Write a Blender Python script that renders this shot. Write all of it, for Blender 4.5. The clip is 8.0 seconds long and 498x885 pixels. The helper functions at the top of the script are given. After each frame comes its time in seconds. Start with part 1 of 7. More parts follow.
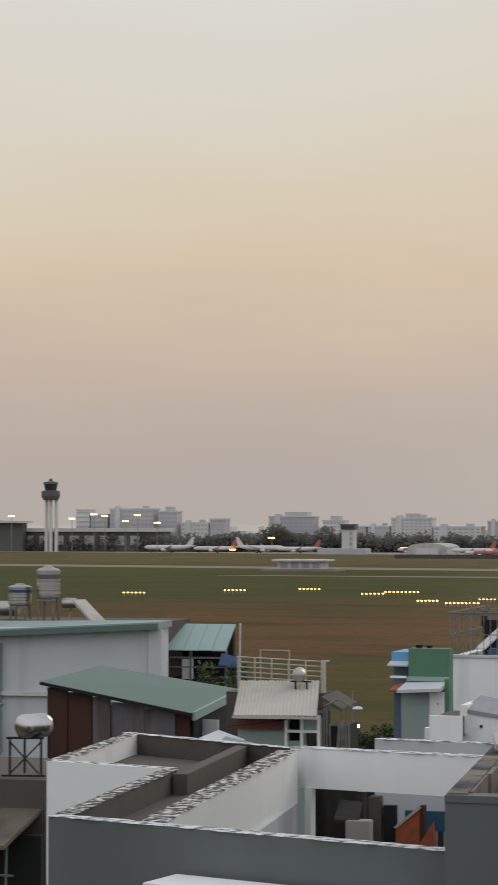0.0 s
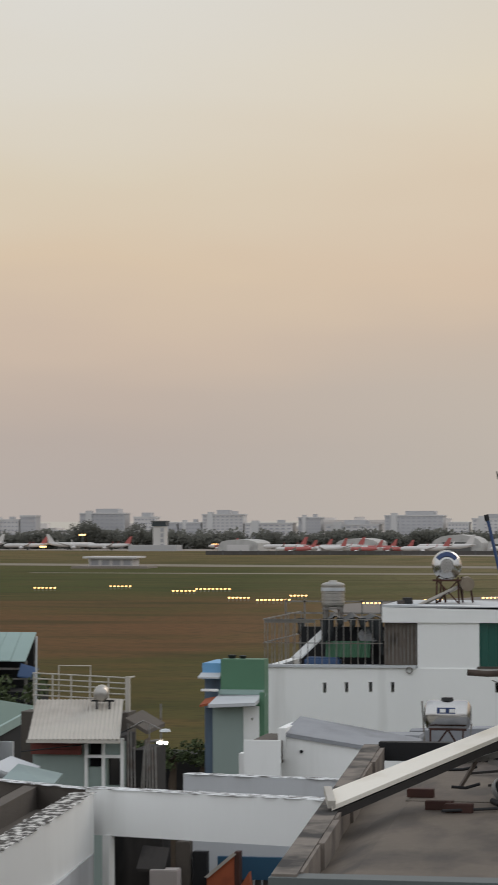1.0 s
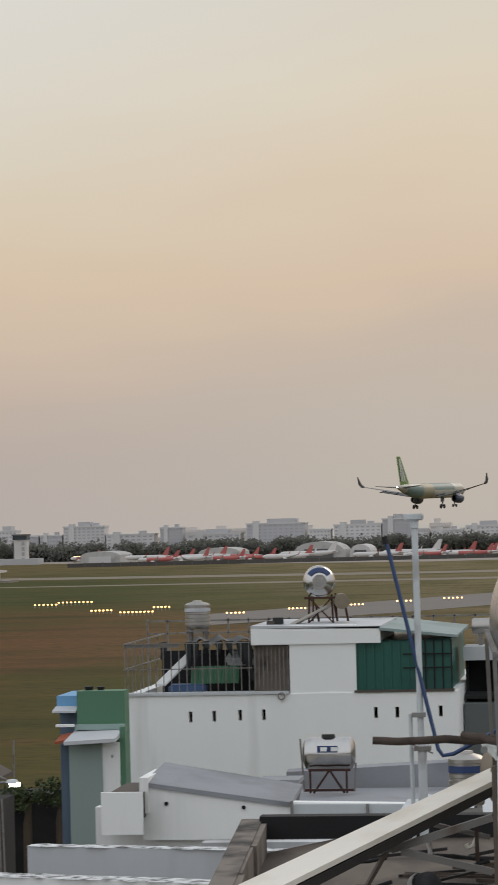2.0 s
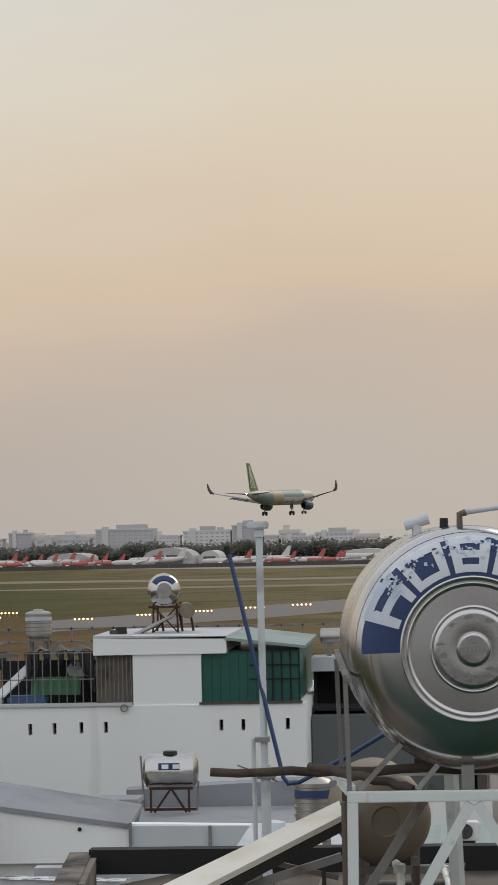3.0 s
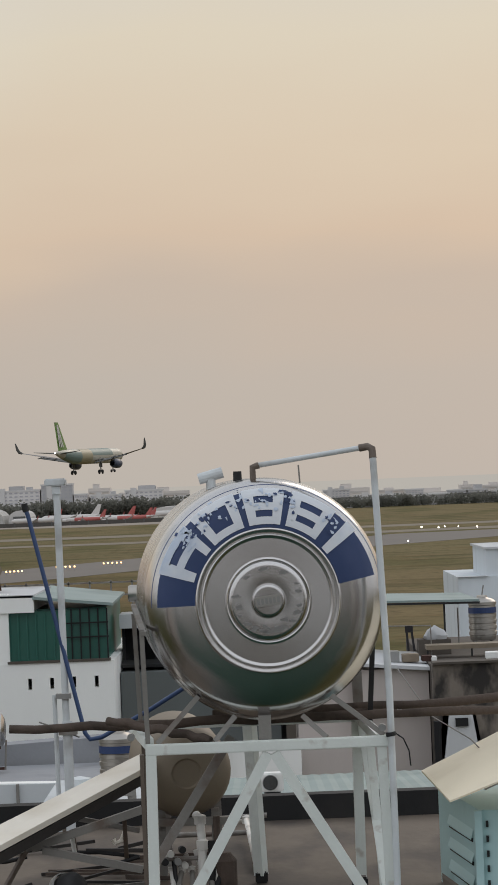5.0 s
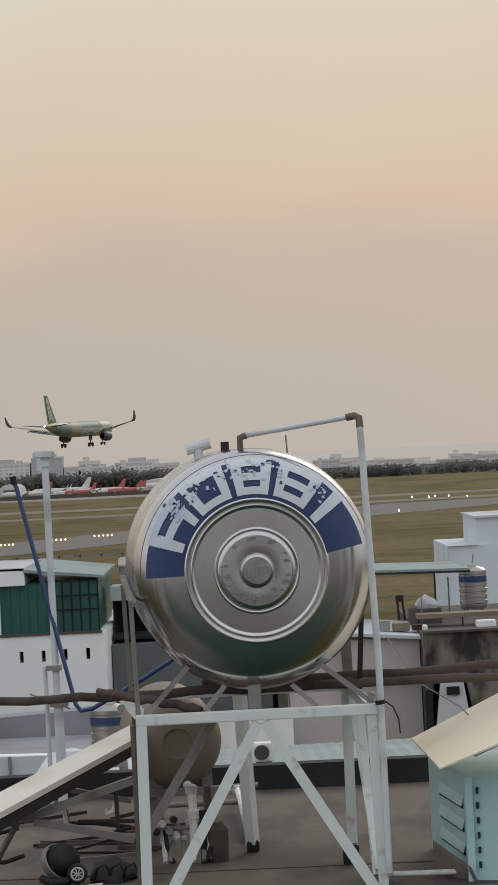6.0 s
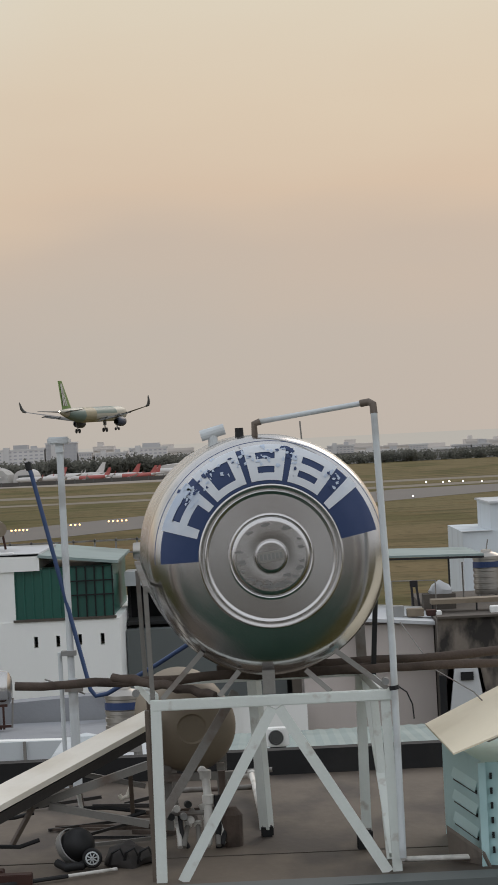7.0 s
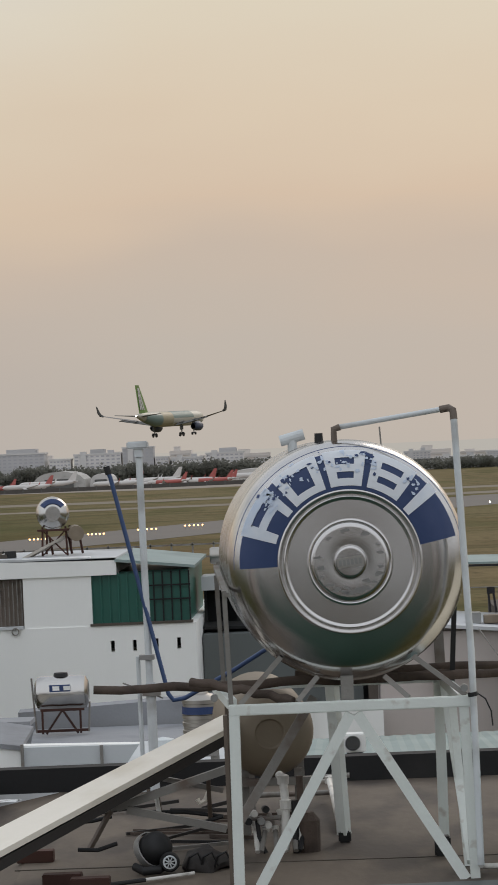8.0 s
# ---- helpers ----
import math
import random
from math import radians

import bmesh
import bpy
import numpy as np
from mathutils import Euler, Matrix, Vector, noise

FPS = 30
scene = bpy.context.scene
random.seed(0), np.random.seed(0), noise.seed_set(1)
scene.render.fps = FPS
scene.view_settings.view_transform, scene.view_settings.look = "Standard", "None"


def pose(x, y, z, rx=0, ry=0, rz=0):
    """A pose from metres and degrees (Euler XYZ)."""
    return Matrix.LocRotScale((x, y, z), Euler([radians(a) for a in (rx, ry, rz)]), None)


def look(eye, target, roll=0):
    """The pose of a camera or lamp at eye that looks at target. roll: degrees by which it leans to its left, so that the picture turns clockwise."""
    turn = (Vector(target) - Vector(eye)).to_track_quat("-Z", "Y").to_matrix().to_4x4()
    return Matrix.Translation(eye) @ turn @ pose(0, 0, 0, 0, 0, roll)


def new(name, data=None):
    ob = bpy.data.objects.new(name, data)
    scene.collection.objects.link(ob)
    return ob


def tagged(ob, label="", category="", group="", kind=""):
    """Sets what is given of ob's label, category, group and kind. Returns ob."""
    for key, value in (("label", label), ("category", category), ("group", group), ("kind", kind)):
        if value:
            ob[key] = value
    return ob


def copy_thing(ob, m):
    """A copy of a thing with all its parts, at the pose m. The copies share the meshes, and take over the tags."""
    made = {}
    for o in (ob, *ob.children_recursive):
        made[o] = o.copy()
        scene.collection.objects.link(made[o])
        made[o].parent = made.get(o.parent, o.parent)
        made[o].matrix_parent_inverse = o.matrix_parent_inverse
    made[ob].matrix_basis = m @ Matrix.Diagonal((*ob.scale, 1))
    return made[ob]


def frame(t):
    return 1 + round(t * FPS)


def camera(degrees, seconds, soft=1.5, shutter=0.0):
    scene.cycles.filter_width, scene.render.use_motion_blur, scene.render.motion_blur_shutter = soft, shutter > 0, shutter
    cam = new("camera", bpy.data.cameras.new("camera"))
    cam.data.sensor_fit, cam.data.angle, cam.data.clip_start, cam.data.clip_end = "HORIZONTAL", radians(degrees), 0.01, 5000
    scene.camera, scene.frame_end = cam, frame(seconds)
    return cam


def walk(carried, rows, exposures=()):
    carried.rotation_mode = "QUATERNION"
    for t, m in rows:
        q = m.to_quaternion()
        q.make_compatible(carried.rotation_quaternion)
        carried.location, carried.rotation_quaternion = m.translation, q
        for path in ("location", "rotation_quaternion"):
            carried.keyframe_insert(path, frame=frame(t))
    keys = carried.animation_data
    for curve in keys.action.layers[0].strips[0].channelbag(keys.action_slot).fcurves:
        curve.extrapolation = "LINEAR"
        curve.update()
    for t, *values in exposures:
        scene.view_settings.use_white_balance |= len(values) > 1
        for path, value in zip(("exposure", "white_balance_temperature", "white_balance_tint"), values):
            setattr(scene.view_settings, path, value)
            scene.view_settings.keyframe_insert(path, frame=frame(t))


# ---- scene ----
# t, x, y, z, yaw, pitch, roll of the eye; the ground is z = 0
cam = camera(2 * math.degrees(math.atan(441 / 4500)), 8.0, 0.8, 0.3)
ROWS = [
    (0, 1.335, -8.425, 16.786, 15.202, 1.856, -0.016),
    (0.5, 0.956, -6.717, 16.832, 13.165, 1.684, -0.141),
    (1, 0.611, -4.986, 16.883, 10.950, 1.771, 0.147),
    (1.2, 0.389, -4.220, 16.858, 10.034, 1.825, 0.325),
    (2.3, -0.006, -0.815, 17.035, 6.807, 1.972, 1.351),
    (2.5, -0.001, -0.734, 17.032, 5.893, 1.994, 1.024),
    (3, -0.063, 0.044, 17.014, 4.443, 2.010, 1.194),
    (3.5, -0.052, 0.063, 17.011, 3.637, 1.743, 1.615),
    (4, -0.026, -0.018, 17.010, 2.255, 1.454, 1.929),
    (4.5, 0.001, -0.013, 17.005, 1.062, 1.196, 2.085),
    (5, 0.013, -0.002, 16.999, 0.154, 0.924, 2.282),
    (6.5, 0.027, -0.038, 16.993, -0.012, 0.027, 2.935),
    (7, 0.025, -0.049, 16.997, 0.251, -0.048, 2.824),
    (7.5, 0.019, -0.044, 16.997, 1.157, 0.027, 2.670),
    (8, 0.011, -0.056, 16.999, 1.978, 0.144, 2.549),
]
walk(cam, [(t, pose(x, y, z, 90 + pitch, roll, yaw)) for t, x, y, z, yaw, pitch, roll in ROWS])

# ---- light: a hazy sky after sunset, warm glow low ahead, blue-grey behind ----


def srgb(r, g, b):
    f = lambda c: c / 12.92 if c <= 0.04045 else ((c + 0.055) / 1.055) ** 2.4
    return (f(r / 255), f(g / 255), f(b / 255), 1.0)


world = bpy.data.worlds.new("dusk_sky")
scene.world = world
world.use_nodes = True
wn, wl = world.node_tree.nodes, world.node_tree.links
wn.clear()
w_out = wn.new("ShaderNodeOutputWorld")
w_bg = wn.new("ShaderNodeBackground")
w_tc = wn.new("ShaderNodeTexCoord")
w_sep = wn.new("ShaderNodeSeparateXYZ")
wl.new(w_tc.outputs["Generated"], w_sep.inputs[0])


def w_math(op, a, b=None, clamp=False):
    n = wn.new("ShaderNodeMath")
    n.operation, n.use_clamp = op, clamp
    for i, v in enumerate((a, b)):
        if v is None:
            continue
        if isinstance(v, (int, float)):
            n.inputs[i].default_value = v
        else:
            wl.new(v, n.inputs[i])
    return n.outputs[0]


def w_ramp(fac, stops):
    n = wn.new("ShaderNodeValToRGB")
    el = n.color_ramp.elements
    while len(el) < len(stops):
        el.new(0.5)
    for e, (p, c) in zip(el, stops):
        e.position, e.color = p, c
    wl.new(fac, n.inputs[0])
    return n.outputs[0]


# broad soft cloud bands, long across and thin in height
w_map = wn.new("ShaderNodeMapping")
w_map.inputs["Scale"].default_value = (3.0, 3.0, 11.0)
w_map.inputs["Rotation"].default_value = (0.0, 0.05, 0.0)
wl.new(w_tc.outputs["Generated"], w_map.inputs[0])
w_noise = wn.new("ShaderNodeTexNoise")
w_noise.inputs["Scale"].default_value, w_noise.inputs["Detail"].default_value = 1.6, 3.0
wl.new(w_map.outputs[0], w_noise.inputs[0])
w_el = w_math("ADD", w_sep.outputs[2], w_math("MULTIPLY", w_math("SUBTRACT", w_noise.outputs[0], 0.5), 0.06))
# a lower, narrower glow to the east (-x), a higher and broader one ahead
w_h = w_math("MULTIPLY", w_el, 2.0, True)
w_ahead = w_ramp(w_h, [
    (0.0, srgb(186, 181, 173)), (0.05, srgb(187, 181, 173)), (0.10, srgb(190, 182, 173)), (0.15, srgb(199, 184, 170)), (0.20, srgb(213, 192, 171)),
    (0.27, srgb(219, 202, 180)), (0.36, srgb(222, 211, 191)), (0.50, srgb(213, 211, 206)), (1.0, srgb(212, 218, 227))])
w_east = w_ramp(w_h, [
    (0.0, srgb(181, 173, 168)), (0.05, srgb(184, 173, 166)), (0.10, srgb(193, 178, 167)), (0.15, srgb(206, 187, 170)), (0.19, srgb(217, 197, 173)),
    (0.25, srgb(219, 207, 187)), (0.33, srgb(221, 215, 203)), (0.42, srgb(222, 219, 212)), (1.0, srgb(212, 218, 227))])
w_side = wn.new("ShaderNodeMix")
w_side.data_type = "RGBA"
wl.new(w_math("MULTIPLY", w_math("ADD", w_sep.outputs[0], 0.07), -6.0, True), w_side.inputs[0])
wl.new(w_ahead, w_side.inputs[6])
wl.new(w_east, w_side.inputs[7])
w_front = w_side.outputs[2]
w_back = w_ramp(w_math("MULTIPLY", w_sep.outputs[2], 1.0, True), [
    (0.0, srgb(214, 215, 218)), (0.3, srgb(235, 239, 245)), (1.0, srgb(232, 238, 246))])
w_mix = wn.new("ShaderNodeMix")
w_mix.data_type = "RGBA"
wl.new(w_math("MULTIPLY_ADD", w_sep.outputs[1], 1.0, True), w_mix.inputs[0])
w_mix.inputs[0].links[0].from_node.inputs[2].default_value = 0.25
wl.new(w_back, w_mix.inputs[6])
wl.new(w_front, w_mix.inputs[7])
w_sky = wn.new("ShaderNodeTexSky")
w_sky.sky_type, w_sky.sun_disc = "NISHITA", False
w_sky.sun_elevation, w_sky.sun_rotation = radians(2.0), radians(20)
w_add = wn.new("ShaderNodeMix")
w_add.data_type, w_add.blend_type = "RGBA", "ADD"
w_add.inputs[0].default_value = 0.004
wl.new(w_mix.outputs[2], w_add.inputs[6])
wl.new(w_sky.outputs[0], w_add.inputs[7])
wl.new(w_add.outputs[2], w_bg.inputs[0])
w_bg.inputs[1].default_value = 0.96
wl.new(w_bg.outputs[0], w_out.inputs[0])

sun_data = bpy.data.lights.new("sun", "SUN")
sun_data.energy, sun_data.angle, sun_data.color = 0.5, radians(25), (1.0, 0.86, 0.72)
sun_lamp = new("sun", sun_data)
sun_lamp.matrix_world = look((0, 0, 60), (-25, -60, 25))
scene.view_settings.exposure = 0.0

# ---- materials ----


def mat(name, rgb, rough=0.7, metal=0.0, amount=0.25, scale=3.0, fine=40.0, bump=0.15, stain=None, stain_amount=0.0, stain_scale=0.8, vertical=False, spread=0.0, stain_from=0.5):
    """A surface with broad blotches, fine grain, a second stain colour, optional downward streaks and a spread from piece to piece."""
    m = bpy.data.materials.new(name)
    m.use_nodes = True
    n, l = m.node_tree.nodes, m.node_tree.links
    b = n["Principled BSDF"]
    tc = n.new("ShaderNodeTexCoord")
    mp = n.new("ShaderNodeMapping")
    mp.inputs["Scale"].default_value = vertical if isinstance(vertical, tuple) else (1, 1, 0.18) if vertical else (1, 1, 1)
    l.new(tc.outputs["Object"], mp.inputs[0])

    def tex(sc, detail):
        t = n.new("ShaderNodeTexNoise")
        t.inputs["Scale"].default_value, t.inputs["Detail"].default_value = sc, detail
        l.new(mp.outputs[0], t.inputs[0])
        return t.outputs[0]

    def blend(fac, a, c, lo, hi, amt):
        r = n.new("ShaderNodeMapRange")
        r.inputs[1].default_value, r.inputs[2].default_value = lo, hi
        r.inputs[3].default_value, r.inputs[4].default_value = 0.0, amt
        l.new(fac, r.inputs[0])
        x = n.new("ShaderNodeMix")
        x.data_type = "RGBA"
        l.new(r.outputs[0], x.inputs[0])
        for i, v in ((6, a), (7, c)):
            if isinstance(v, tuple):
                x.inputs[i].default_value = v
            else:
                l.new(v, x.inputs[i])
        return x.outputs[2]

    dark = tuple(c * 0.55 for c in rgb[:3]) + (1.0,)
    light = tuple(min(1.0, c * 1.18) for c in rgb[:3]) + (1.0,)
    col = blend(tex(scale, 4.0), rgb, dark, 0.45, 0.8, amount)
    col = blend(tex(fine, 3.0), col, light, 0.5, 0.8, amount)
    if stain:
        col = blend(tex(stain_scale, 6.0), col, stain, stain_from, stain_from + 0.16, stain_amount)
    if spread:
        oi = n.new("ShaderNodeObjectInfo")
        col = blend(oi.outputs["Random"], col, dark, 0.0, 1.0, spread)
    l.new(col, b.inputs["Base Color"])
    b.inputs["Roughness"].default_value, b.inputs["Metallic"].default_value = rough, metal
    if bump:
        bp = n.new("ShaderNodeBump")
        bp.inputs["Strength"].default_value, bp.inputs["Distance"].default_value = bump, 0.01
        l.new(tex(fine, 5.0), bp.inputs["Height"])
        l.new(bp.outputs[0], b.inputs["Normal"])
    return m


def glow_mat(name, rgb, strength):
    m = bpy.data.materials.new(name)
    m.use_nodes = True
    b = m.node_tree.nodes["Principled BSDF"]
    b.inputs["Base Color"].default_value = rgb
    b.inputs["Emission Color"].default_value, b.inputs["Emission Strength"].default_value = rgb, strength
    return m


GRIME = srgb(70, 66, 60)
M_WHITE = mat("white_wall_paint", srgb(241, 241, 238), 0.75, 0, 0.08, 1.2, 30, 0.1, srgb(168, 166, 158), 0.28, 1.6, (1, 1, 0.12), 0.0, 0.54)
# white wall paint with its bluish shadow mixed into the colour
M_WHITESHADE = mat("white_paint_blue_shade", srgb(206, 213, 218), 0.75, 0, 0.1, 1.2, 30, 0.1, srgb(160, 164, 166), 0.3, 0.8, True)
M_PALE = mat("pale_grey_paint", srgb(196, 198, 200), 0.75, 0, 0.15, 1.2, 30, 0.1, srgb(120, 116, 112), 0.5, 0.6, True)
M_BLOCK = mat("weathered_cement_block", srgb(124, 114, 105), 0.9, 0, 0.45, 2.5, 35, 0.4, srgb(74, 68, 62), 0.8, 2.2)
M_DARKGREY = mat("dark_grey_paint", srgb(96, 101, 100), 0.7, 0, 0.12, 1.0, 30, 0.08, srgb(128, 132, 132), 0.3, 0.5, True)
M_CAP = mat("flaking_parapet_cap", srgb(206, 204, 198), 0.85, 0, 0.4, 10, 60, 0.5, srgb(50, 46, 42), 1.0, 14.0, (1.0, 0.6, 1), 0.0, 0.39)
M_WHITECAP = mat("white_parapet_cap", srgb(218, 220, 220), 0.8, 0, 0.3, 8, 50, 0.4, srgb(60, 56, 50), 1.0, 14.0, (0.7, 1.2, 1), 0.0, 0.46)
M_CEMENT = mat("bare_cement", srgb(86, 79, 72), 0.9, 0, 0.45, 2.5, 35, 0.4, srgb(78, 72, 66), 0.7, 1.6)
M_SLAB = mat("roof_slab_cement", srgb(102, 91, 79), 0.8, 0, 0.5, 3.0, 25, 0.25, srgb(66, 58, 52), 0.9, 2.2, (1, 0.45, 1), 0.0, 0.44)
# black parapet colour; on walls under roofs and awnings it paints their shade
M_SHADOWWALL = mat("black_wall_and_shade", srgb(30, 30, 31), 0.85, 0, 0.4, 2, 30, 0.3, srgb(78, 74, 70), 0.3, 1.0)
M_SOOT = mat("soot_streaked_wall", srgb(62, 58, 55), 0.9, 0, 0.5, 3, 20, 0.4, srgb(24, 23, 22), 1.0, 2.5, True, 0.0, 0.42)
M_MOSS = mat("mould_stained_wall", srgb(126, 117, 108), 0.9, 0, 0.55, 3.0, 20, 0.3, srgb(50, 47, 45), 1.0, 2.6, (1, 1, 0.5), 0.0, 0.44)
M_PINK = mat("pinkish_grey_render", srgb(190, 181, 176), 0.85, 0, 0.12, 1.5, 20, 0.1, srgb(140, 132, 126), 0.4, 0.5, True)
M_TEALROOF = mat("teal_sheet_roof", srgb(138, 154, 152), 0.6, 0.1, 0.2, 1.2, 15, 0.1, srgb(96, 112, 108), 0.5, 0.7)
M_GREENROOF = mat("green_sheet_roof", srgb(90, 113, 102), 0.6, 0.1, 0.15, 1.2, 15, 0.1, srgb(88, 112, 104), 0.4, 0.6)
M_GREENWALL = mat("green_sheet_wall", srgb(82, 122, 95), 0.6, 0, 0.15, 1.5, 20, 0.1)
M_BLUEWALL = mat("sky_blue_sheet", srgb(112, 164, 205), 0.6, 0, 0.2, 1.5, 20, 0.1)
M_MINT = mat("mint_green_paint", srgb(144, 165, 159), 0.65, 0, 0.15, 1.5, 20, 0.1)
M_SAGE = mat("sage_grey_wall", srgb(146, 160, 154), 0.8, 0, 0.12, 1.5, 20, 0.1, srgb(120, 126, 120), 0.4, 0.6, True)
M_RUST = mat("rusted_sheet", srgb(76, 48, 40), 0.85, 0.1, 0.5, 2, 20, 0.3, srgb(52, 34, 30), 0.9, 1.2, True, 0.5)
M_RUSTGREY = mat("rust_streaked_grey_sheet", srgb(112, 108, 110), 0.8, 0.1, 0.5, 3, 20, 0.3, srgb(92, 60, 46), 0.9, 2.4, True, 0.4, 0.46)
M_CORR = mat("weathered_white_sheet", srgb(186, 180, 170), 0.7, 0.1, 0.2, 1.5, 18, 0.1, srgb(140, 130, 120), 0.5, 0.8)
# near-black for dark parts; behind openings and under hoods it paints the shade
M_DARK = mat("dark_parts_and_shade", srgb(28, 28, 30), 0.9, 0, 0.4, 2, 20, 0.2)
M_REDWOOD = mat("red_brown_boards", srgb(112, 58, 50), 0.8, 0, 0.35, 3, 25, 0.2)
M_BRICK = mat("hollow_red_brick", srgb(172, 92, 60), 0.9, 0, 0.3, 6, 40, 0.4, srgb(128, 70, 50), 0.6, 4, False, 0.4)
M_STEELPAINT = mat("chipped_pale_steel_paint", srgb(222, 227, 222), 0.55, 0, 0.2, 4, 60, 0.1, srgb(140, 112, 90), 0.7, 9.0, False, 0.0, 0.62)
M_RUSTSTEEL = mat("grey_rusting_steel", srgb(132, 129, 124), 0.6, 0.2, 0.3, 5, 60, 0.2, srgb(96, 72, 56), 0.6, 6.0)
M_BLACK = mat("black_rubber", srgb(20, 20, 22), 0.6, 0, 0.2, 8, 60, 0.1)
M_GREYMETAL = mat("galvanised_pipe", srgb(150, 150, 148), 0.45, 0.5, 0.25, 8, 60, 0.1)
M_PVC = mat("grey_pvc_pipe", srgb(206, 211, 213), 0.5, 0, 0.15, 5, 60, 0.05, srgb(120, 112, 104), 0.4, 4)
M_WHITEPVC = mat("white_pvc_pipe", srgb(214, 212, 206), 0.45, 0, 0.15, 5, 60, 0.05, srgb(96, 88, 80), 0.5, 6)
M_BROWNFIT = mat("brown_pipe_fitting", srgb(104, 92, 82), 0.6, 0, 0.2, 8, 60, 0.1)
M_LOG = mat("weathered_round_timber", srgb(86, 74, 66), 0.9, 0, 0.5, 6, 50, 0.6, srgb(52, 44, 38), 0.7, 5)
M_BLUEPIPE = mat("blue_pipe", srgb(52, 74, 114), 0.5, 0, 0.15, 5, 60, 0.05)
M_BLUE = mat("faded_navy_label", srgb(40, 60, 102), 0.5, 0, 0.12, 6, 60, 0.0, srgb(70, 84, 124), 0.4, 3)
M_LETTER = mat("white_vinyl", srgb(222, 226, 232), 0.5, 0, 0.06, 8, 60, 0.0, srgb(188, 202, 222), 0.9, 3.0)
M_PEEL = mat("peeling_vinyl", srgb(196, 208, 226), 0.6, 0, 0.15, 10, 60, 0.1)
M_BEIGE = mat("cream_sheet_panel", srgb(234, 227, 214), 0.6, 0, 0.12, 2, 30, 0.05, srgb(190, 176, 150), 0.4, 1.5)
M_SHEET = mat("cream_loose_sheet", srgb(236, 225, 200), 0.6, 0, 0.1, 2, 30, 0.05, srgb(206, 192, 164), 0.4, 1.5)
M_PANELEDGE = mat("solar_panel_back", srgb(46, 42, 40), 0.7, 0, 0.3, 4, 40, 0.2)
M_AQUA = mat("aqua_painted_steel", srgb(182, 214, 215), 0.5, 0, 0.15, 2, 40, 0.05, srgb(116, 160, 160), 0.4, 2.0)
M_GLASSGREEN = mat("green_mesh_glazing", srgb(36, 96, 84), 0.35, 0, 0.35, 1.2, 12, 0.05, srgb(24, 58, 54), 0.8, 0.7)
M_GLASS = mat("dark_window_glass", srgb(52, 60, 64), 0.15, 0, 0.2, 2, 20, 0.0)
M_TARP = mat("black_tarpaulin", srgb(34, 38, 40), 0.6, 0, 0.3, 4, 30, 0.4)
M_BLUESIDE = mat("grey_blue_sheet", srgb(98, 114, 132), 0.7, 0, 0.3, 3, 30, 0.1, srgb(64, 70, 80), 0.6, 2.0, True)
M_TEALBLUE = mat("teal_blue_sheet", srgb(44, 84, 110), 0.5, 0, 0.2, 3, 40, 0.1)
M_BLUEPLASTIC = mat("blue_plastic", srgb(60, 86, 124), 0.5, 0, 0.2, 3, 40, 0.1)
M_FOLIAGE = mat("leaves", srgb(72, 84, 48), 0.8, 0, 0.5, 8, 40, 0.2, srgb(44, 54, 34), 0.7, 5)
# leaf grey lifted towards the haze of distance
M_FARLEAF = mat("far_hazed_leaves", srgb(126, 126, 118), 0.95, 0, 0.25, 0.2, 1.0, 0.0)
# light passes through the thin far leaves as well as off them
leaf = M_FARLEAF.node_tree
through_leaf = leaf.nodes.new("ShaderNodeBsdfTranslucent")
leaf_mix = leaf.nodes.new("ShaderNodeMixShader")
leaf_bsdf = leaf.nodes["Principled BSDF"]
leaf_bsdf.inputs["Specular IOR Level"].default_value = 0.05
leaf.links.new(leaf_bsdf.inputs["Base Color"].links[0].from_socket, through_leaf.inputs["Color"])
leaf_mix.inputs[0].default_value = 0.5
leaf.links.new(leaf_bsdf.outputs[0], leaf_mix.inputs[1])
leaf.links.new(through_leaf.outputs[0], leaf_mix.inputs[2])
leaf.links.new(leaf_mix.outputs[0], leaf.nodes["Material Output"].inputs["Surface"])
M_BARK = mat("bark", srgb(80, 68, 56), 0.9, 0, 0.4, 6, 40, 0.5)
M_CLOTH = mat("dark_cloth", srgb(36, 34, 36), 0.9, 0, 0.3, 6, 60, 0.2)
M_FIBRE = mat("stained_fibreglass_tank", srgb(128, 116, 99), 0.6, 0, 0.3, 3, 30, 0.1, srgb(104, 90, 74), 0.6, 2)
M_ASPHALT = mat("worn_asphalt", srgb(110, 104, 98), 0.9, 0, 0.25, 0.03, 0.4, 0.0)
M_TAXI = mat("dusty_taxiway", srgb(122, 112, 97), 0.95, 0, 0.25, 0.03, 0.4, 0.0)
M_APRON = mat("pale_concrete_apron", srgb(140, 130, 120), 0.9, 0, 0.2, 0.02, 0.3, 0.0)
# pale haze of distance is mixed into these far wall and glass colours
M_FARWALL = mat("far_hazed_pale_render", srgb(208, 204, 201), 0.9, 0, 0.1, 0.05, 0.4, 0.0, None, 0, 1, False, 0.25)
M_FARWALL2 = mat("far_hazed_grey_render", srgb(186, 184, 184), 0.9, 0, 0.1, 0.05, 0.4, 0.0, None, 0, 1, False, 0.3)
M_FARGLASS = mat("far_hazed_glass", srgb(168, 167, 170), 0.6, 0, 0.1, 0.05, 0.4, 0.0)
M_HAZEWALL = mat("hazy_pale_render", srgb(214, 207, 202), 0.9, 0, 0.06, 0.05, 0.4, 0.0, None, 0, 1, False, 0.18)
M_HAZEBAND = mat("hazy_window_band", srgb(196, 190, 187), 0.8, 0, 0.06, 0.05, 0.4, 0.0)
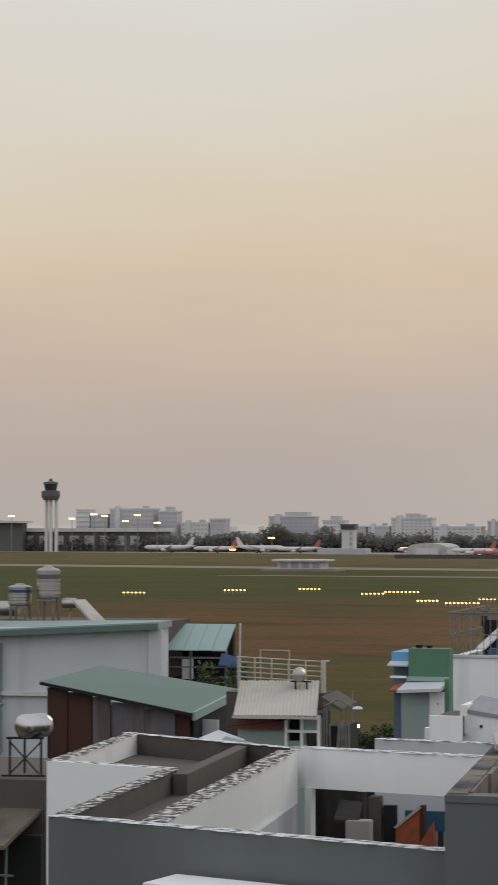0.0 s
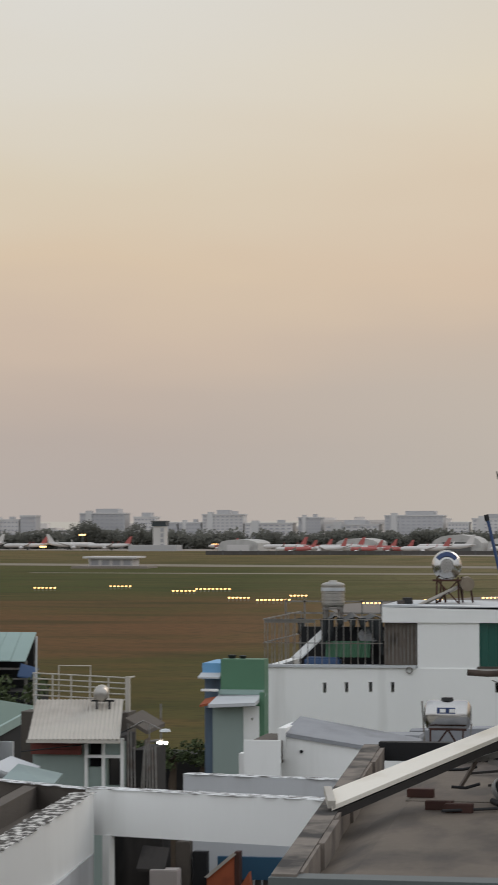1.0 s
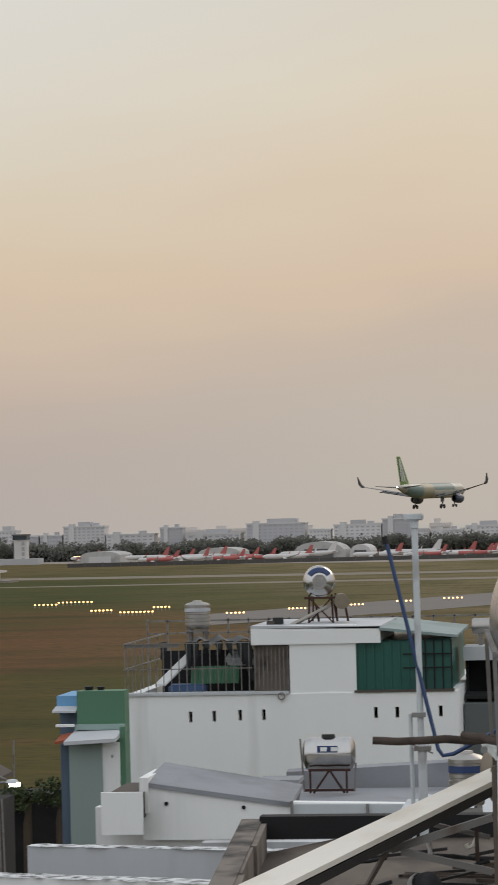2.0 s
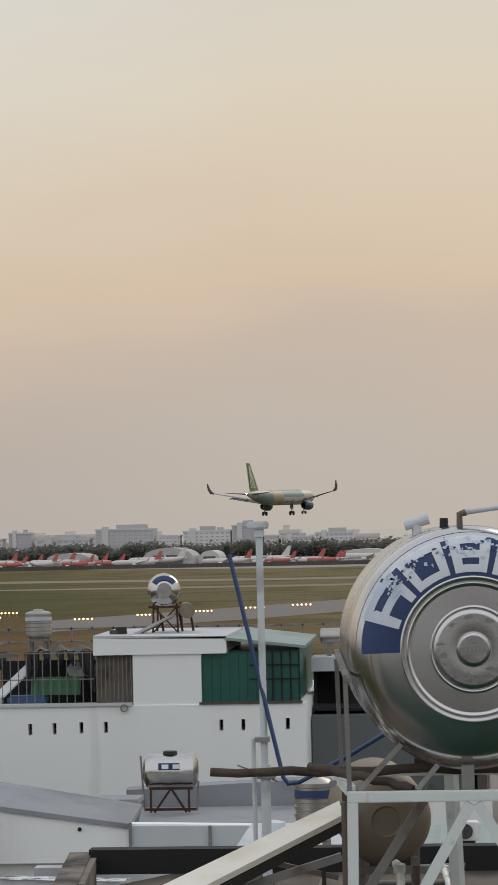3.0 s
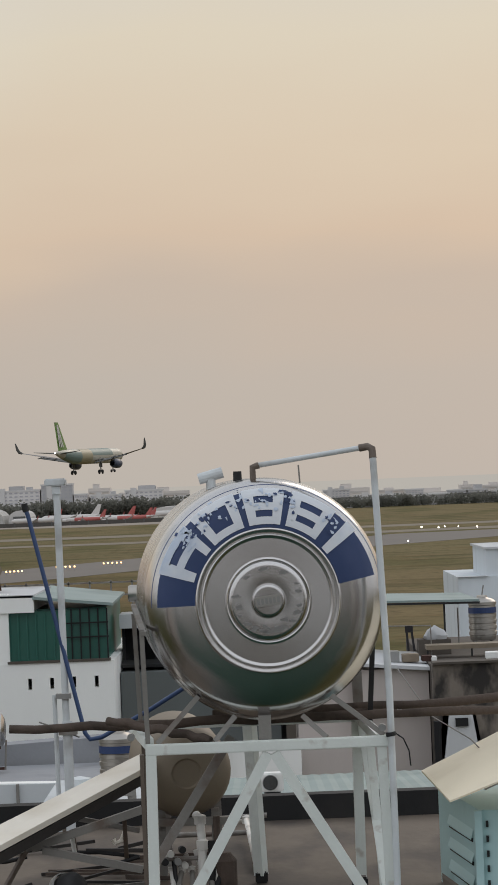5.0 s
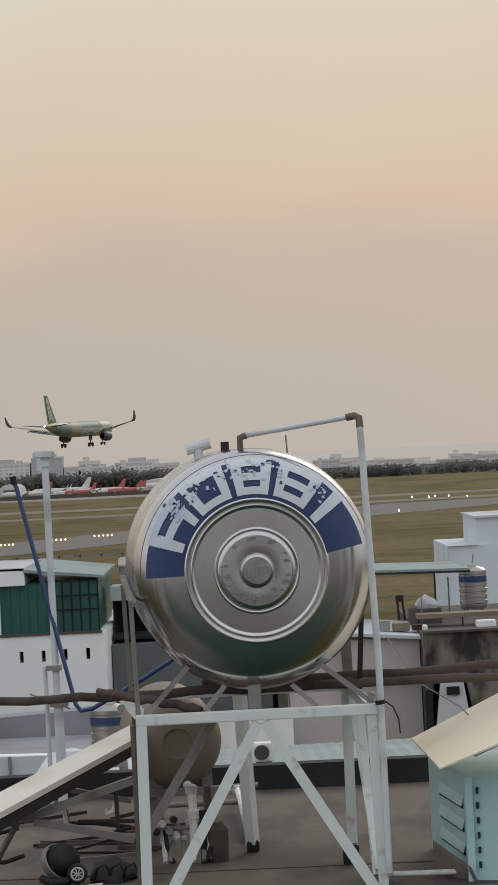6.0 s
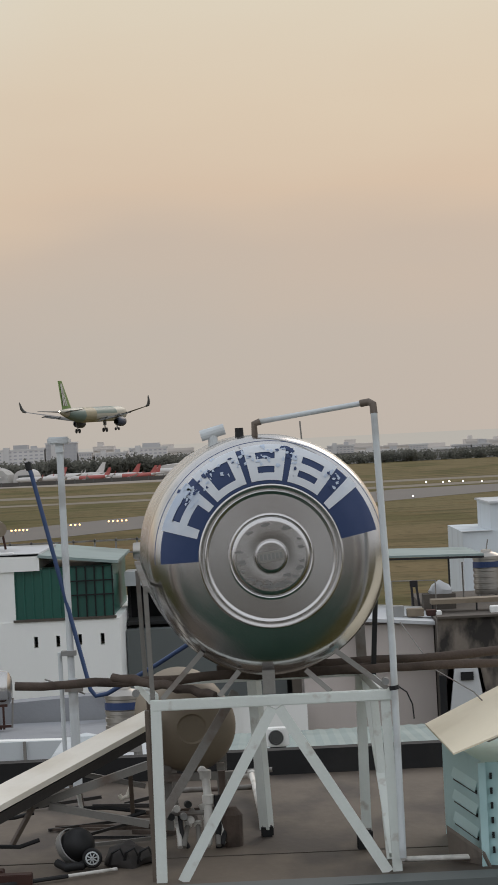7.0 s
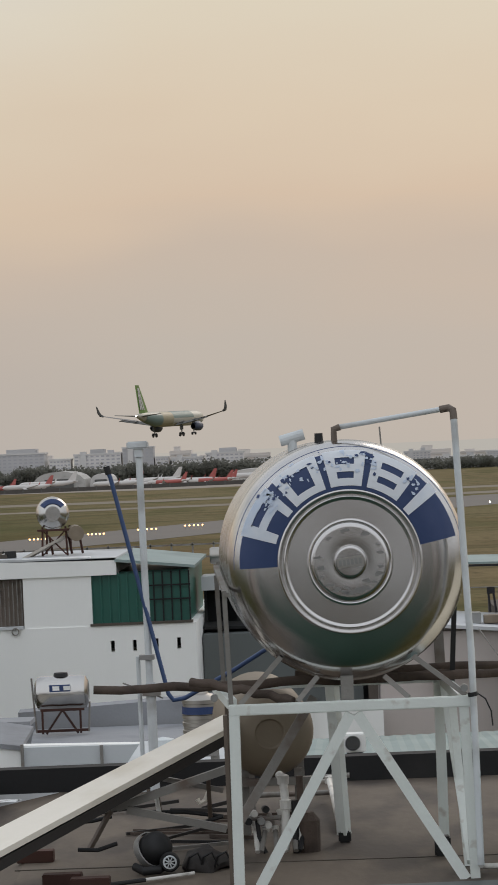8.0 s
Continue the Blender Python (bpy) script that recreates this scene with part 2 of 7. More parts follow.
M_FARROOF = mat("far_hazed_roof", srgb(196, 193, 190), 0.8, 0, 0.1, 0.05, 0.4, 0.0)
M_FARHANGAR = mat("weathered_hangar_sheet", srgb(178, 176, 172), 0.8, 0, 0.25, 0.3, 1.5, 0.0, srgb(140, 138, 134), 0.6, 0.2)
M_WALLDARK = mat("dark_strip_grey", srgb(84, 80, 76), 0.9, 0, 0.3, 0.3, 2, 0.0)
M_FARDARK = mat("far_dark_roof", srgb(92, 92, 90), 0.8, 0, 0.1, 0.05, 0.4, 0.0)
M_JETWHITE = mat("jet_white", srgb(206, 202, 198), 0.4, 0, 0.05, 0.3, 2, 0.0)
M_JETRED = mat("jet_red", srgb(172, 92, 86), 0.5, 0, 0.05, 0.3, 2, 0.0)
M_LAMPWARM = glow_mat("warm_airfield_lamp", (1.0, 0.56, 0.2, 1), 4.2)
M_LAMPWHITE = glow_mat("white_lamp", (1.0, 0.93, 0.8, 1), 14.0)


def brushed(name, rgb, rough):
    m = mat(name, rgb, rough, 1.0, 0.10, 2.5, 80, 0.02, srgb(150, 149, 147), 0.4, 3.0)
    return m


M_STEEL = brushed("brushed_stainless", srgb(196, 194, 191), 0.22)
M_CAPSTEEL = brushed("brushed_steel_end", srgb(204, 202, 201), 0.2)
# the pressed end was spun: its brushing runs round the middle and fans the light out
nodes = M_CAPSTEEL.node_tree.nodes
spun = nodes.new("ShaderNodeTangent")
spun.direction_type, spun.axis = "RADIAL", "Y"
nodes["Principled BSDF"].inputs["Anisotropic"].default_value = 0.55
M_CAPSTEEL.node_tree.links.new(spun.outputs[0], nodes["Principled BSDF"].inputs["Tangent"])
M_STAIN = mat("grey_film_on_steel", srgb(148, 147, 145), 0.5, 1.0, 0.3, 12, 60, 0.05)
M_GREYCAP = mat("grey_mortar", srgb(146, 148, 152), 0.85, 0, 0.3, 2, 30, 0.2, srgb(110, 110, 112), 0.6, 1.2)
M_LOWROOF = mat("limewashed_roof", srgb(194, 198, 200), 0.85, 0, 0.15, 1.5, 25, 0.1, srgb(160, 160, 158), 0.4, 1.4)
M_STEELDULL = brushed("dull_stainless", srgb(176, 172, 166), 0.38)


def grass_mat():
    """Airfield grass: mown green, a dry brown belt along the field's near edge, paler straw far off and to the east, with blotches."""
    m = bpy.data.materials.new("dry_airfield_grass")
    m.use_nodes = True
    n, l = m.node_tree.nodes, m.node_tree.links
    b = n["Principled BSDF"]
    geo = n.new("ShaderNodeNewGeometry")

    def tex(sc, detail=5.0):
        mp = n.new("ShaderNodeMapping")
        mp.inputs["Scale"].default_value = sc
        l.new(geo.outputs["Position"], mp.inputs[0])
        t = n.new("ShaderNodeTexNoise")
        t.inputs["Scale"].default_value, t.inputs["Detail"].default_value = 1.0, detail
        l.new(mp.outputs[0], t.inputs[0])
        return t.outputs[0]

    def calc(op, a, c, d=0.0):
        x = n.new("ShaderNodeMath")
        x.operation = op
        for i, v in enumerate((a, c, d)):
            if isinstance(v, (int, float)):
                x.inputs[i].default_value = v
            else:
                l.new(v, x.inputs[i])
        return x.outputs[0]

    def blend(fac, a, c, lo, hi, amt):
        r = n.new("ShaderNodeMapRange")
        r.inputs[1].default_value, r.inputs[2].default_value, r.inputs[4].default_value = lo, hi, amt
        l.new(fac, r.inputs[0])
        x = n.new("ShaderNodeMix")
        x.data_type = "RGBA"
        l.new(r.outputs[0], x.inputs[0])
        for i, v in ((6, a), (7, c)):
            if isinstance(v, tuple):
                x.inputs[i].default_value = v
            else:
                l.new(v, x.inputs[i])
        return x.outputs[2]

    sep = n.new("ShaderNodeSeparateXYZ")
    l.new(geo.outputs["Position"], sep.inputs[0])
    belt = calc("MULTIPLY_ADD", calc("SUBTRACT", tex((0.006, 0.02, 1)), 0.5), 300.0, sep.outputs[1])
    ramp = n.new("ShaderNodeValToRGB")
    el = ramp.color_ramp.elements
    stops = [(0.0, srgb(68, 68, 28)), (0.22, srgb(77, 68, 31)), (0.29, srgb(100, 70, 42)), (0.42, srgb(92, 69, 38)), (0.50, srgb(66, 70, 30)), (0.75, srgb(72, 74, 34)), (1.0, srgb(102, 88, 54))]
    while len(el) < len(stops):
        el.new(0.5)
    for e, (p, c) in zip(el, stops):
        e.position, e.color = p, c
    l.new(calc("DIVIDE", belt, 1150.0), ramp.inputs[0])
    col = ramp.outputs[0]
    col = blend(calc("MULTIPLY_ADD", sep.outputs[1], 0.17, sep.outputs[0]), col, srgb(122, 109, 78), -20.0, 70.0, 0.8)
    col = blend(tex((0.02, 0.06, 1)), col, srgb(48, 50, 20), 0.5, 0.68, 0.6)
    col = blend(tex((0.05, 0.12, 1)), col, srgb(106, 80, 46), 0.53, 0.72, 0.5)
    col = blend(tex((0.03, 0.011, 1)), col, srgb(64, 70, 26), 0.5, 0.62, 0.45)
    col = blend(tex((0.5, 0.8, 1)), col, srgb(52, 46, 26), 0.48, 0.75, 0.75)
    l.new(col, b.inputs["Base Color"])
    b.inputs["Roughness"].default_value = 0.95
    b.inputs["Specular IOR Level"].default_value = 0.08
    return m


M_GRASS = grass_mat()

# ---- building blocks ----
ORIGIN = {}


def thing(name, loc, label, category, group="", kind=""):
    ob = new(name)
    ob.location = loc
    ob.empty_display_size = 0.1
    ORIGIN[ob] = Vector(loc)
    return tagged(ob, label, category, group, kind)


def part(name, bm, material, parent=None, label="", smooth=False):
    """Links a bmesh, modelled in world places, as one mesh under a thing or a part."""
    o = ORIGIN.get(parent, Vector((0, 0, 0)))
    if parent is not None:
        bmesh.ops.translate(bm, verts=bm.verts, vec=-o)
    bmesh.ops.recalc_face_normals(bm, faces=bm.faces)
    me = bpy.data.meshes.new(name)
    if smooth:
        for f in bm.faces:
            f.smooth = True
    bm.to_mesh(me)
    bm.free()
    me.materials.append(material)
    if smooth:
        me.set_sharp_from_angle(angle=radians(38))
    ob = new(name, me)
    ORIGIN[ob] = o
    if parent is not None:
        ob.parent = parent
    if label:
        ob["label"] = label
    return ob


def solo(name, bm, material, label, category="", group="", kind="", smooth=False):
    """A thing that is a single mesh, with its origin at its base."""
    c = sum((v.co for v in bm.verts), Vector()) / max(1, len(bm.verts))
    c.z = min(v.co.z for v in bm.verts)
    bmesh.ops.translate(bm, verts=bm.verts, vec=-c)
    ob = part(name, bm, material, None, "", smooth)
    ob.location = c
    ORIGIN[ob] = c
    return tagged(ob, label, category, group, kind)


def box(x0, x1, y0, y1, z0, z1, bm=None, bevel=0.0):
    bm = bm or bmesh.new()
    vs = bmesh.ops.create_cube(bm, size=1.0)["verts"]
    for v in vs:
        v.co = Vector(((x0 + x1) / 2 + v.co.x * (x1 - x0), (y0 + y1) / 2 + v.co.y * (y1 - y0), (z0 + z1) / 2 + v.co.z * (z1 - z0)))
    if bevel:
        es = {e for v in vs for e in v.link_edges}
        bmesh.ops.bevel(bm, geom=list(es), offset=bevel, segments=2, affect="EDGES")
    return bm


def beam(p, q, w, h=None, bm=None, up=(0, 0, 1)):
    """A square bar from p to q."""
    bm = bm or bmesh.new()
    h = h or w
    p, q = Vector(p), Vector(q)
    d = (q - p).normalized()
    s = d.cross(Vector(up))
    if s.length < 1e-3:
        s = d.cross(Vector((0, 1, 0)))
    s.normalize()
    u = s.cross(d).normalized()
    rings = []
    for o in (p, q):
        rings.append([bm.verts.new(o + s * a * w / 2 + u * b * h / 2) for a, b in ((-1, -1), (1, -1), (1, 1), (-1, 1))])
    for i in range(4):
        bm.faces.new((rings[0][i], rings[0][(i + 1) % 4], rings[1][(i + 1) % 4], rings[1][i]))
    bm.faces.new(rings[0][::-1])
    bm.faces.new(rings[1])
    return bm


def tube(pts, r, seg=10, bm=None, taper=None):
    """A round pipe along points."""
    bm = bm or bmesh.new()
    pts = [Vector(p) for p in pts]
    rings = []
    for i, p in enumerate(pts):
        a = (pts[i] - pts[i - 1]).normalized() if i else (pts[1] - pts[0]).normalized()
        b = (pts[i + 1] - pts[i]).normalized() if i + 1 < len(pts) else a
        d = (a + b).normalized() if (a + b).length > 1e-4 else a
        s = d.cross(Vector((0.13, 0.97, 0.21))).normalized()
        u = d.cross(s).normalized()
        rr = r * (taper[i] if taper else 1.0)
        rings.append([bm.verts.new(p + (s * math.cos(k * 2 * math.pi / seg) + u * math.sin(k * 2 * math.pi / seg)) * rr) for k in range(seg)])
    for a, b in zip(rings, rings[1:]):
        for k in range(seg):
            bm.faces.new((a[k], a[(k + 1) % seg], b[(k + 1) % seg], b[k]))
    bm.faces.new(rings[0][::-1])
    bm.faces.new(rings[-1])
    return bm


def lathe(profile, m, seg=48, bm=None):
    """Turns (radius, height) rows about the local z of m."""
    bm = bm or bmesh.new()
    rings = []
    for r, z in profile:
        if r < 1e-5:
            rings.append([bm.verts.new(m @ Vector((0, 0, z)))])
        else:
            rings.append([bm.verts.new(m @ Vector((r * math.cos(k * 2 * math.pi / seg), r * math.sin(k * 2 * math.pi / seg), z))) for k in range(seg)])
    for a, b in zip(rings, rings[1:]):
        for k in range(seg):
            j = (k + 1) % seg
            if len(a) == 1 and len(b) == 1:
                continue
            if len(a) == 1:
                bm.faces.new((a[0], b[j], b[k]))
            elif len(b) == 1:
                bm.faces.new((a[k], a[j], b[0]))
            else:
                bm.faces.new((a[k], a[j], b[j], b[k]))
    return bm


def slab(corners, thick, bm=None):
    """A plate: corners of its top in order, thickness downwards."""
    bm = bm or bmesh.new()
    top = [bm.verts.new(Vector(c)) for c in corners]
    bot = [bm.verts.new(Vector(c) - Vector((0, 0, thick))) for c in corners]
    bm.faces.new(top)
    bm.faces.new(bot[::-1])
    n = len(top)
    for i in range(n):
        bm.faces.new((top[i], bot[i], bot[(i + 1) % n], top[(i + 1) % n]))
    return bm


def wall(p, q, z0, z1, t, bm=None):
    """An upright wall from p to q in plan, t thick to the left of the way."""
    bm = bm or bmesh.new()
    p, q = Vector((*p, 0)), Vector((*q, 0))
    s = Vector((-(q - p).y, (q - p).x, 0)).normalized() * t
    return slab([c + Vector((0, 0, z1)) for c in (p, q, q + s, p + s)], z1 - z0, bm)


def ripple(c00, c10, c01, n, depth, bm=None):
    """A corrugated sheet from corner c00 across to c10 and down to c01, with n ribs."""
    bm = bm or bmesh.new()
    c00, c10, c01 = Vector(c00), Vector(c10), Vector(c01)
    a, b = c10 - c00, c01 - c00
    nrm = a.cross(b).normalized()
    if nrm.z < 0:
        nrm = -nrm
    k = n * 4
    rows = []
    for off in (0.0, -0.012):
        for e in (0, 1):
            rows.append([bm.verts.new(c00 + a * (i / k) + b * e + nrm * (off + depth * math.sin(i * math.pi / 2))) for i in range(k + 1)])
    for i in range(k):
        bm.faces.new((rows[0][i], rows[0][i + 1], rows[1][i + 1], rows[1][i]))
        bm.faces.new((rows[2][i], rows[3][i], rows[3][i + 1], rows[2][i + 1]))
        bm.faces.new((rows[1][i], rows[1][i + 1], rows[3][i + 1], rows[3][i]))
        bm.faces.new((rows[0][i + 1], rows[0][i], rows[2][i], rows[2][i + 1]))
    return bm

# ---- airfield: ground, strips, apron ----

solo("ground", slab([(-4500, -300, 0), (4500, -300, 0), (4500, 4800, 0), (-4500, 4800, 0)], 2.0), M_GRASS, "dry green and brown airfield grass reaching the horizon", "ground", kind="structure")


def strip(name, pts, z, material, label, category):
    return solo(name, slab([(x, y, z) for x, y in pts], z + 0.3), material, label, category, kind="structure")


strip("runway", [(-82, 498), (-70, 446), (-39, 492), (33, 644), (80, 712), (150, 775), (150, 800), (72, 778), (40, 767), (-45, 577)], 0.06, M_ASPHALT, "worn grey asphalt runway strip across dry grass", "runway")
strip("taxiway", [(-230, 803), (-40, 774), (90, 800), (90, 836), (-40, 802), (-230, 808)], 0.05, M_TAXI, "narrow pale taxiway through the dry grass", "taxiway")
strip("taxiway", [(-700, 1060), (-60, 880), (120, 890), (120, 925), (-60, 920), (-700, 1110)], 0.05, M_TAXI, "long narrow pale taxiway far across the field", "taxiway")
strip("apron", [(-1200, 1590), (-420, 1440), (-300, 1400), (-231, 1280), (-79, 1160), (40, 1190), (40, 1420), (-79, 1400), (-231, 1530), (-300, 1650), (-420, 1720), (-1200, 1900)], 0.07, M_APRON, "pale concrete apron in front of the far hangars", "apron")


def light_bar(x, y, n, step, lean, warm=True):
    t = thing("approach_light_bar", (x, y, 0.08), "row of small glowing warm airfield lamps on short stalks" if warm else "single white glowing lamp at the strip's edge", "airfield light", "airfield lights")
    for i in range(n):
        dx = (i - (n - 1) / 2) * step
        part("stalk", tube([(x + dx, y + dx * lean, 0.0), (x + dx, y + dx * lean, 0.5)], 0.08, 6), M_GREYMETAL, t)
        m = Matrix.Translation((x + dx, y + dx * lean, 0.75))
        part("lamp", lathe([(0, -0.2), (0.15, -0.12), (0.19, 0), (0.15, 0.12), (0, 0.2)], m, 8), M_LAMPWARM if warm else M_LAMPWHITE, t)
    return t


for x, y, n in [(-183, 566, 6), (-166, 594, 6), (-151, 610, 6), (-126.3, 571, 6), (-122.9, 588, 9), (-103.4, 521, 6), (-93.4, 507, 9), (-93.4, 537, 5),
                (-70.7, 490, 5), (-60.8, 509, 5), (-50.7, 526, 5), (-41.4, 544, 5), (-32.2, 559, 5)]:
    light_bar(x, y, n, 0.95 if y > 540 else 0.8, 0.2)
for x, y in [(53, 822), (57.5, 808), (63.8, 808), (68.4, 793), (38.4, 650), (60, 815)]:
    light_bar(x, y, 1, 1, 0, False)

# equipment hut standing in the grass
hut = thing("equipment_hut", (-222, 890, 0), "low white flat-roofed equipment hut with glazed middle in the grass", "hut")
part("body", box(-230, -214, 884, 894, 0, 3.6), M_FARWALL, hut)
part("roof", box(-232, -212, 882, 896, 3.6, 4.3), M_JETWHITE, hut)
part("plinth", box(-236, -208, 881, 897, 0, 0.8), M_APRON, hut)
for x in (-228, -224, -220, -216):
    part("window", box(x - 1.3, x + 1.3, 883.9, 884.2, 1.2, 3.0), M_FARGLASS, hut)
    part("post", box(x - 1.9, x - 1.6, 882.6, 882.9, 0.8, 3.6), M_JETWHITE, hut)

# ---- far side: towers, blocks, hangars, trees ----


def block(x0, x1, y, z, floors, cols, material=None, stepped=0.0, kind_label="apartment block with rows of windows, haze paled into its colours"):
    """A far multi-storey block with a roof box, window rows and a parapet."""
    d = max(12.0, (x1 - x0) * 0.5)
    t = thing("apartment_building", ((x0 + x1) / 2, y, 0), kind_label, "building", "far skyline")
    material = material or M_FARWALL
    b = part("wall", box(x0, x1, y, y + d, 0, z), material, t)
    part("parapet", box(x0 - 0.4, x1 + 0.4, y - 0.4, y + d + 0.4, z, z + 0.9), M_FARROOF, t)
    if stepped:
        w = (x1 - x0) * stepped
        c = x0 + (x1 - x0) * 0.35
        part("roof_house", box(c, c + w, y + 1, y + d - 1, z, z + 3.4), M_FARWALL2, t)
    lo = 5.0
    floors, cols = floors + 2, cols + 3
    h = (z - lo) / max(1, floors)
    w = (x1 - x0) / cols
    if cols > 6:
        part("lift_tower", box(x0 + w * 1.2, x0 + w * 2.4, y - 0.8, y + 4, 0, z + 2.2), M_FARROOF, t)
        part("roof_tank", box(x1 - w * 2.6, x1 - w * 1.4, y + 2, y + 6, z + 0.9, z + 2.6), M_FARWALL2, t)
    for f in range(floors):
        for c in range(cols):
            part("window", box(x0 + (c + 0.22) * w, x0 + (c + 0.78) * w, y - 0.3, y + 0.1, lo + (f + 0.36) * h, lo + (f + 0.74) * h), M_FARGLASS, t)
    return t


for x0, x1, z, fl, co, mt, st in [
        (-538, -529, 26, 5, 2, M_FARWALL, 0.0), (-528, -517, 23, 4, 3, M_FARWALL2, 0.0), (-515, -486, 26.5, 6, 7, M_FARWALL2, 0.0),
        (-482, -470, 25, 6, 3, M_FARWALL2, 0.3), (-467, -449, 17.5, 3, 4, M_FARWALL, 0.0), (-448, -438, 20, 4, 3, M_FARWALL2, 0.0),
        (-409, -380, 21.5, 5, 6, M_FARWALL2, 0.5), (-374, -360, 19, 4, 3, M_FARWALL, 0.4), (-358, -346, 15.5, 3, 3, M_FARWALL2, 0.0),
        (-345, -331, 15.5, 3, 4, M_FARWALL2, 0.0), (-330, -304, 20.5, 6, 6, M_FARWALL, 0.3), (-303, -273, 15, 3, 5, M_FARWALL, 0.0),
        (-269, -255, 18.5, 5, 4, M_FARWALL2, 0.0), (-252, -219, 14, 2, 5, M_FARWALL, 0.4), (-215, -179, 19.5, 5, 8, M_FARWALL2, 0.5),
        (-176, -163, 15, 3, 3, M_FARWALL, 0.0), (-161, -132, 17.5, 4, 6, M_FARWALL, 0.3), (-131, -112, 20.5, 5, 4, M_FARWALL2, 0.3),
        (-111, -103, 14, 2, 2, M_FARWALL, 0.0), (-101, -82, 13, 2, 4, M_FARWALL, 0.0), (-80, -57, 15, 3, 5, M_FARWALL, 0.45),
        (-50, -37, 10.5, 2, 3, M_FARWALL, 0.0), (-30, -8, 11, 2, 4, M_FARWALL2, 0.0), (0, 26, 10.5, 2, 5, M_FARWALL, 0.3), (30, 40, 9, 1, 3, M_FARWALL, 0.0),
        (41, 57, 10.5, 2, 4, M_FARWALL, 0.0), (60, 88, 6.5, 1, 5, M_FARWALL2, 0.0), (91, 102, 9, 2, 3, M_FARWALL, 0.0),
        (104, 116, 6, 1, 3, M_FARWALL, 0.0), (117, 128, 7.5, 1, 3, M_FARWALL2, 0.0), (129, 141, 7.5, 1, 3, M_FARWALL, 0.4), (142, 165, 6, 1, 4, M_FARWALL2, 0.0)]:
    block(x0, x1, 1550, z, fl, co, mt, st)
# a second row of blocks behind, its colours paled further for haze
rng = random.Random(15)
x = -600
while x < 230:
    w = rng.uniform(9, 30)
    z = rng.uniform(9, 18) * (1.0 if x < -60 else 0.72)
    t = thing("apartment_building", (x, 1680, 0), "far block of flats, its colours paled towards the haze", "building", "far skyline")
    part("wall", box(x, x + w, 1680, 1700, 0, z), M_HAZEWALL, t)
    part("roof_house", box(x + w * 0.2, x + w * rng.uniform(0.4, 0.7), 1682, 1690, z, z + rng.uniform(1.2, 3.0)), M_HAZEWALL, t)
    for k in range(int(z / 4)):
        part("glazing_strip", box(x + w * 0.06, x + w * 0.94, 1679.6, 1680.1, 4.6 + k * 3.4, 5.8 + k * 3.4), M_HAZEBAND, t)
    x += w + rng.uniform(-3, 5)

# control tower on four slim shafts
tw = thing("control_tower", (-530.5, 1480, 0), "tall control tower with slim white shafts and a dark glazed cab", "control tower")
for dx in (-3.2, 0, 3.2):
    part("shaft", tube([(-530.5 + dx, 1480 + abs(dx) * 0.4, 0), (-530.5 + dx, 1480 + abs(dx) * 0.4, 33)], 1.1, 10), M_JETWHITE, tw)
m = Matrix.Translation((-530.5, 1480, 0))
part("gallery", lathe([(0, 32), (4.6, 32), (5.8, 34.5), (5.8, 37.5), (4.2, 38), (0, 38)], m, 20), M_FARDARK, tw)
part("cab", lathe([(3.6, 38), (4.4, 42), (0, 42)], m, 12), M_GLASS, tw)
part("roof", lathe([(4.8, 42), (4.4, 43.2), (1.2, 43.8), (0.9, 45.4), (0, 45.4)], m, 16), M_FARDARK, tw)

tw = thing("small_control_tower", (-322.5, 1400, 0), "small white square control tower with a glazed cab", "control tower")
part("shaft", box(-326, -319, 1397, 1404, 0, 14), M_JETWHITE, tw)
part("cab", box(-326.6, -318.4, 1396.4, 1404.6, 14.1, 16.4), M_GLASS, tw)
part("roof", box(-327, -318, 1396, 1405, 16.4, 17.2), M_FARDARK, tw)
for f in range(4):
    part("window", box(-321.5, -320, 1396.7, 1397.1, 2 + f * 3, 4 + f * 3), M_FARGLASS, tw)
part("base_hall", box(-340, -312, 1395.5, 1410, 0, 3.4), M_FARWALL2, tw)

# terminal halls and hangars
t = thing("terminal_hall", (-540, 1500, 0), "long low terminal hall with a dark flat roof", "terminal")
part("wall", box(-620, -471, 1500, 1540, 0, 12.5), M_FARDARK, t)
part("roof", box(-622, -469, 1497, 1542, 12.5, 14.6), M_FARROOF, t)
for i in range(14):
    part("window", box(-615 + i * 10, -609 + i * 10, 1499.6, 1500.2, 4, 10), M_FARGLASS, t)
t = thing("terminal_wing", (-575, 1495, 0), "higher terminal wing with an overhanging roof", "terminal")
part("wall", box(-610, -553, 1490, 1499, 0, 18), M_FARDARK, t)
part("roof", slab([(-614, 1485, 20.5), (-550, 1485, 19.2), (-550, 1502, 19.2), (-614, 1502, 20.5)], 1.4), M_FARROOF, t)


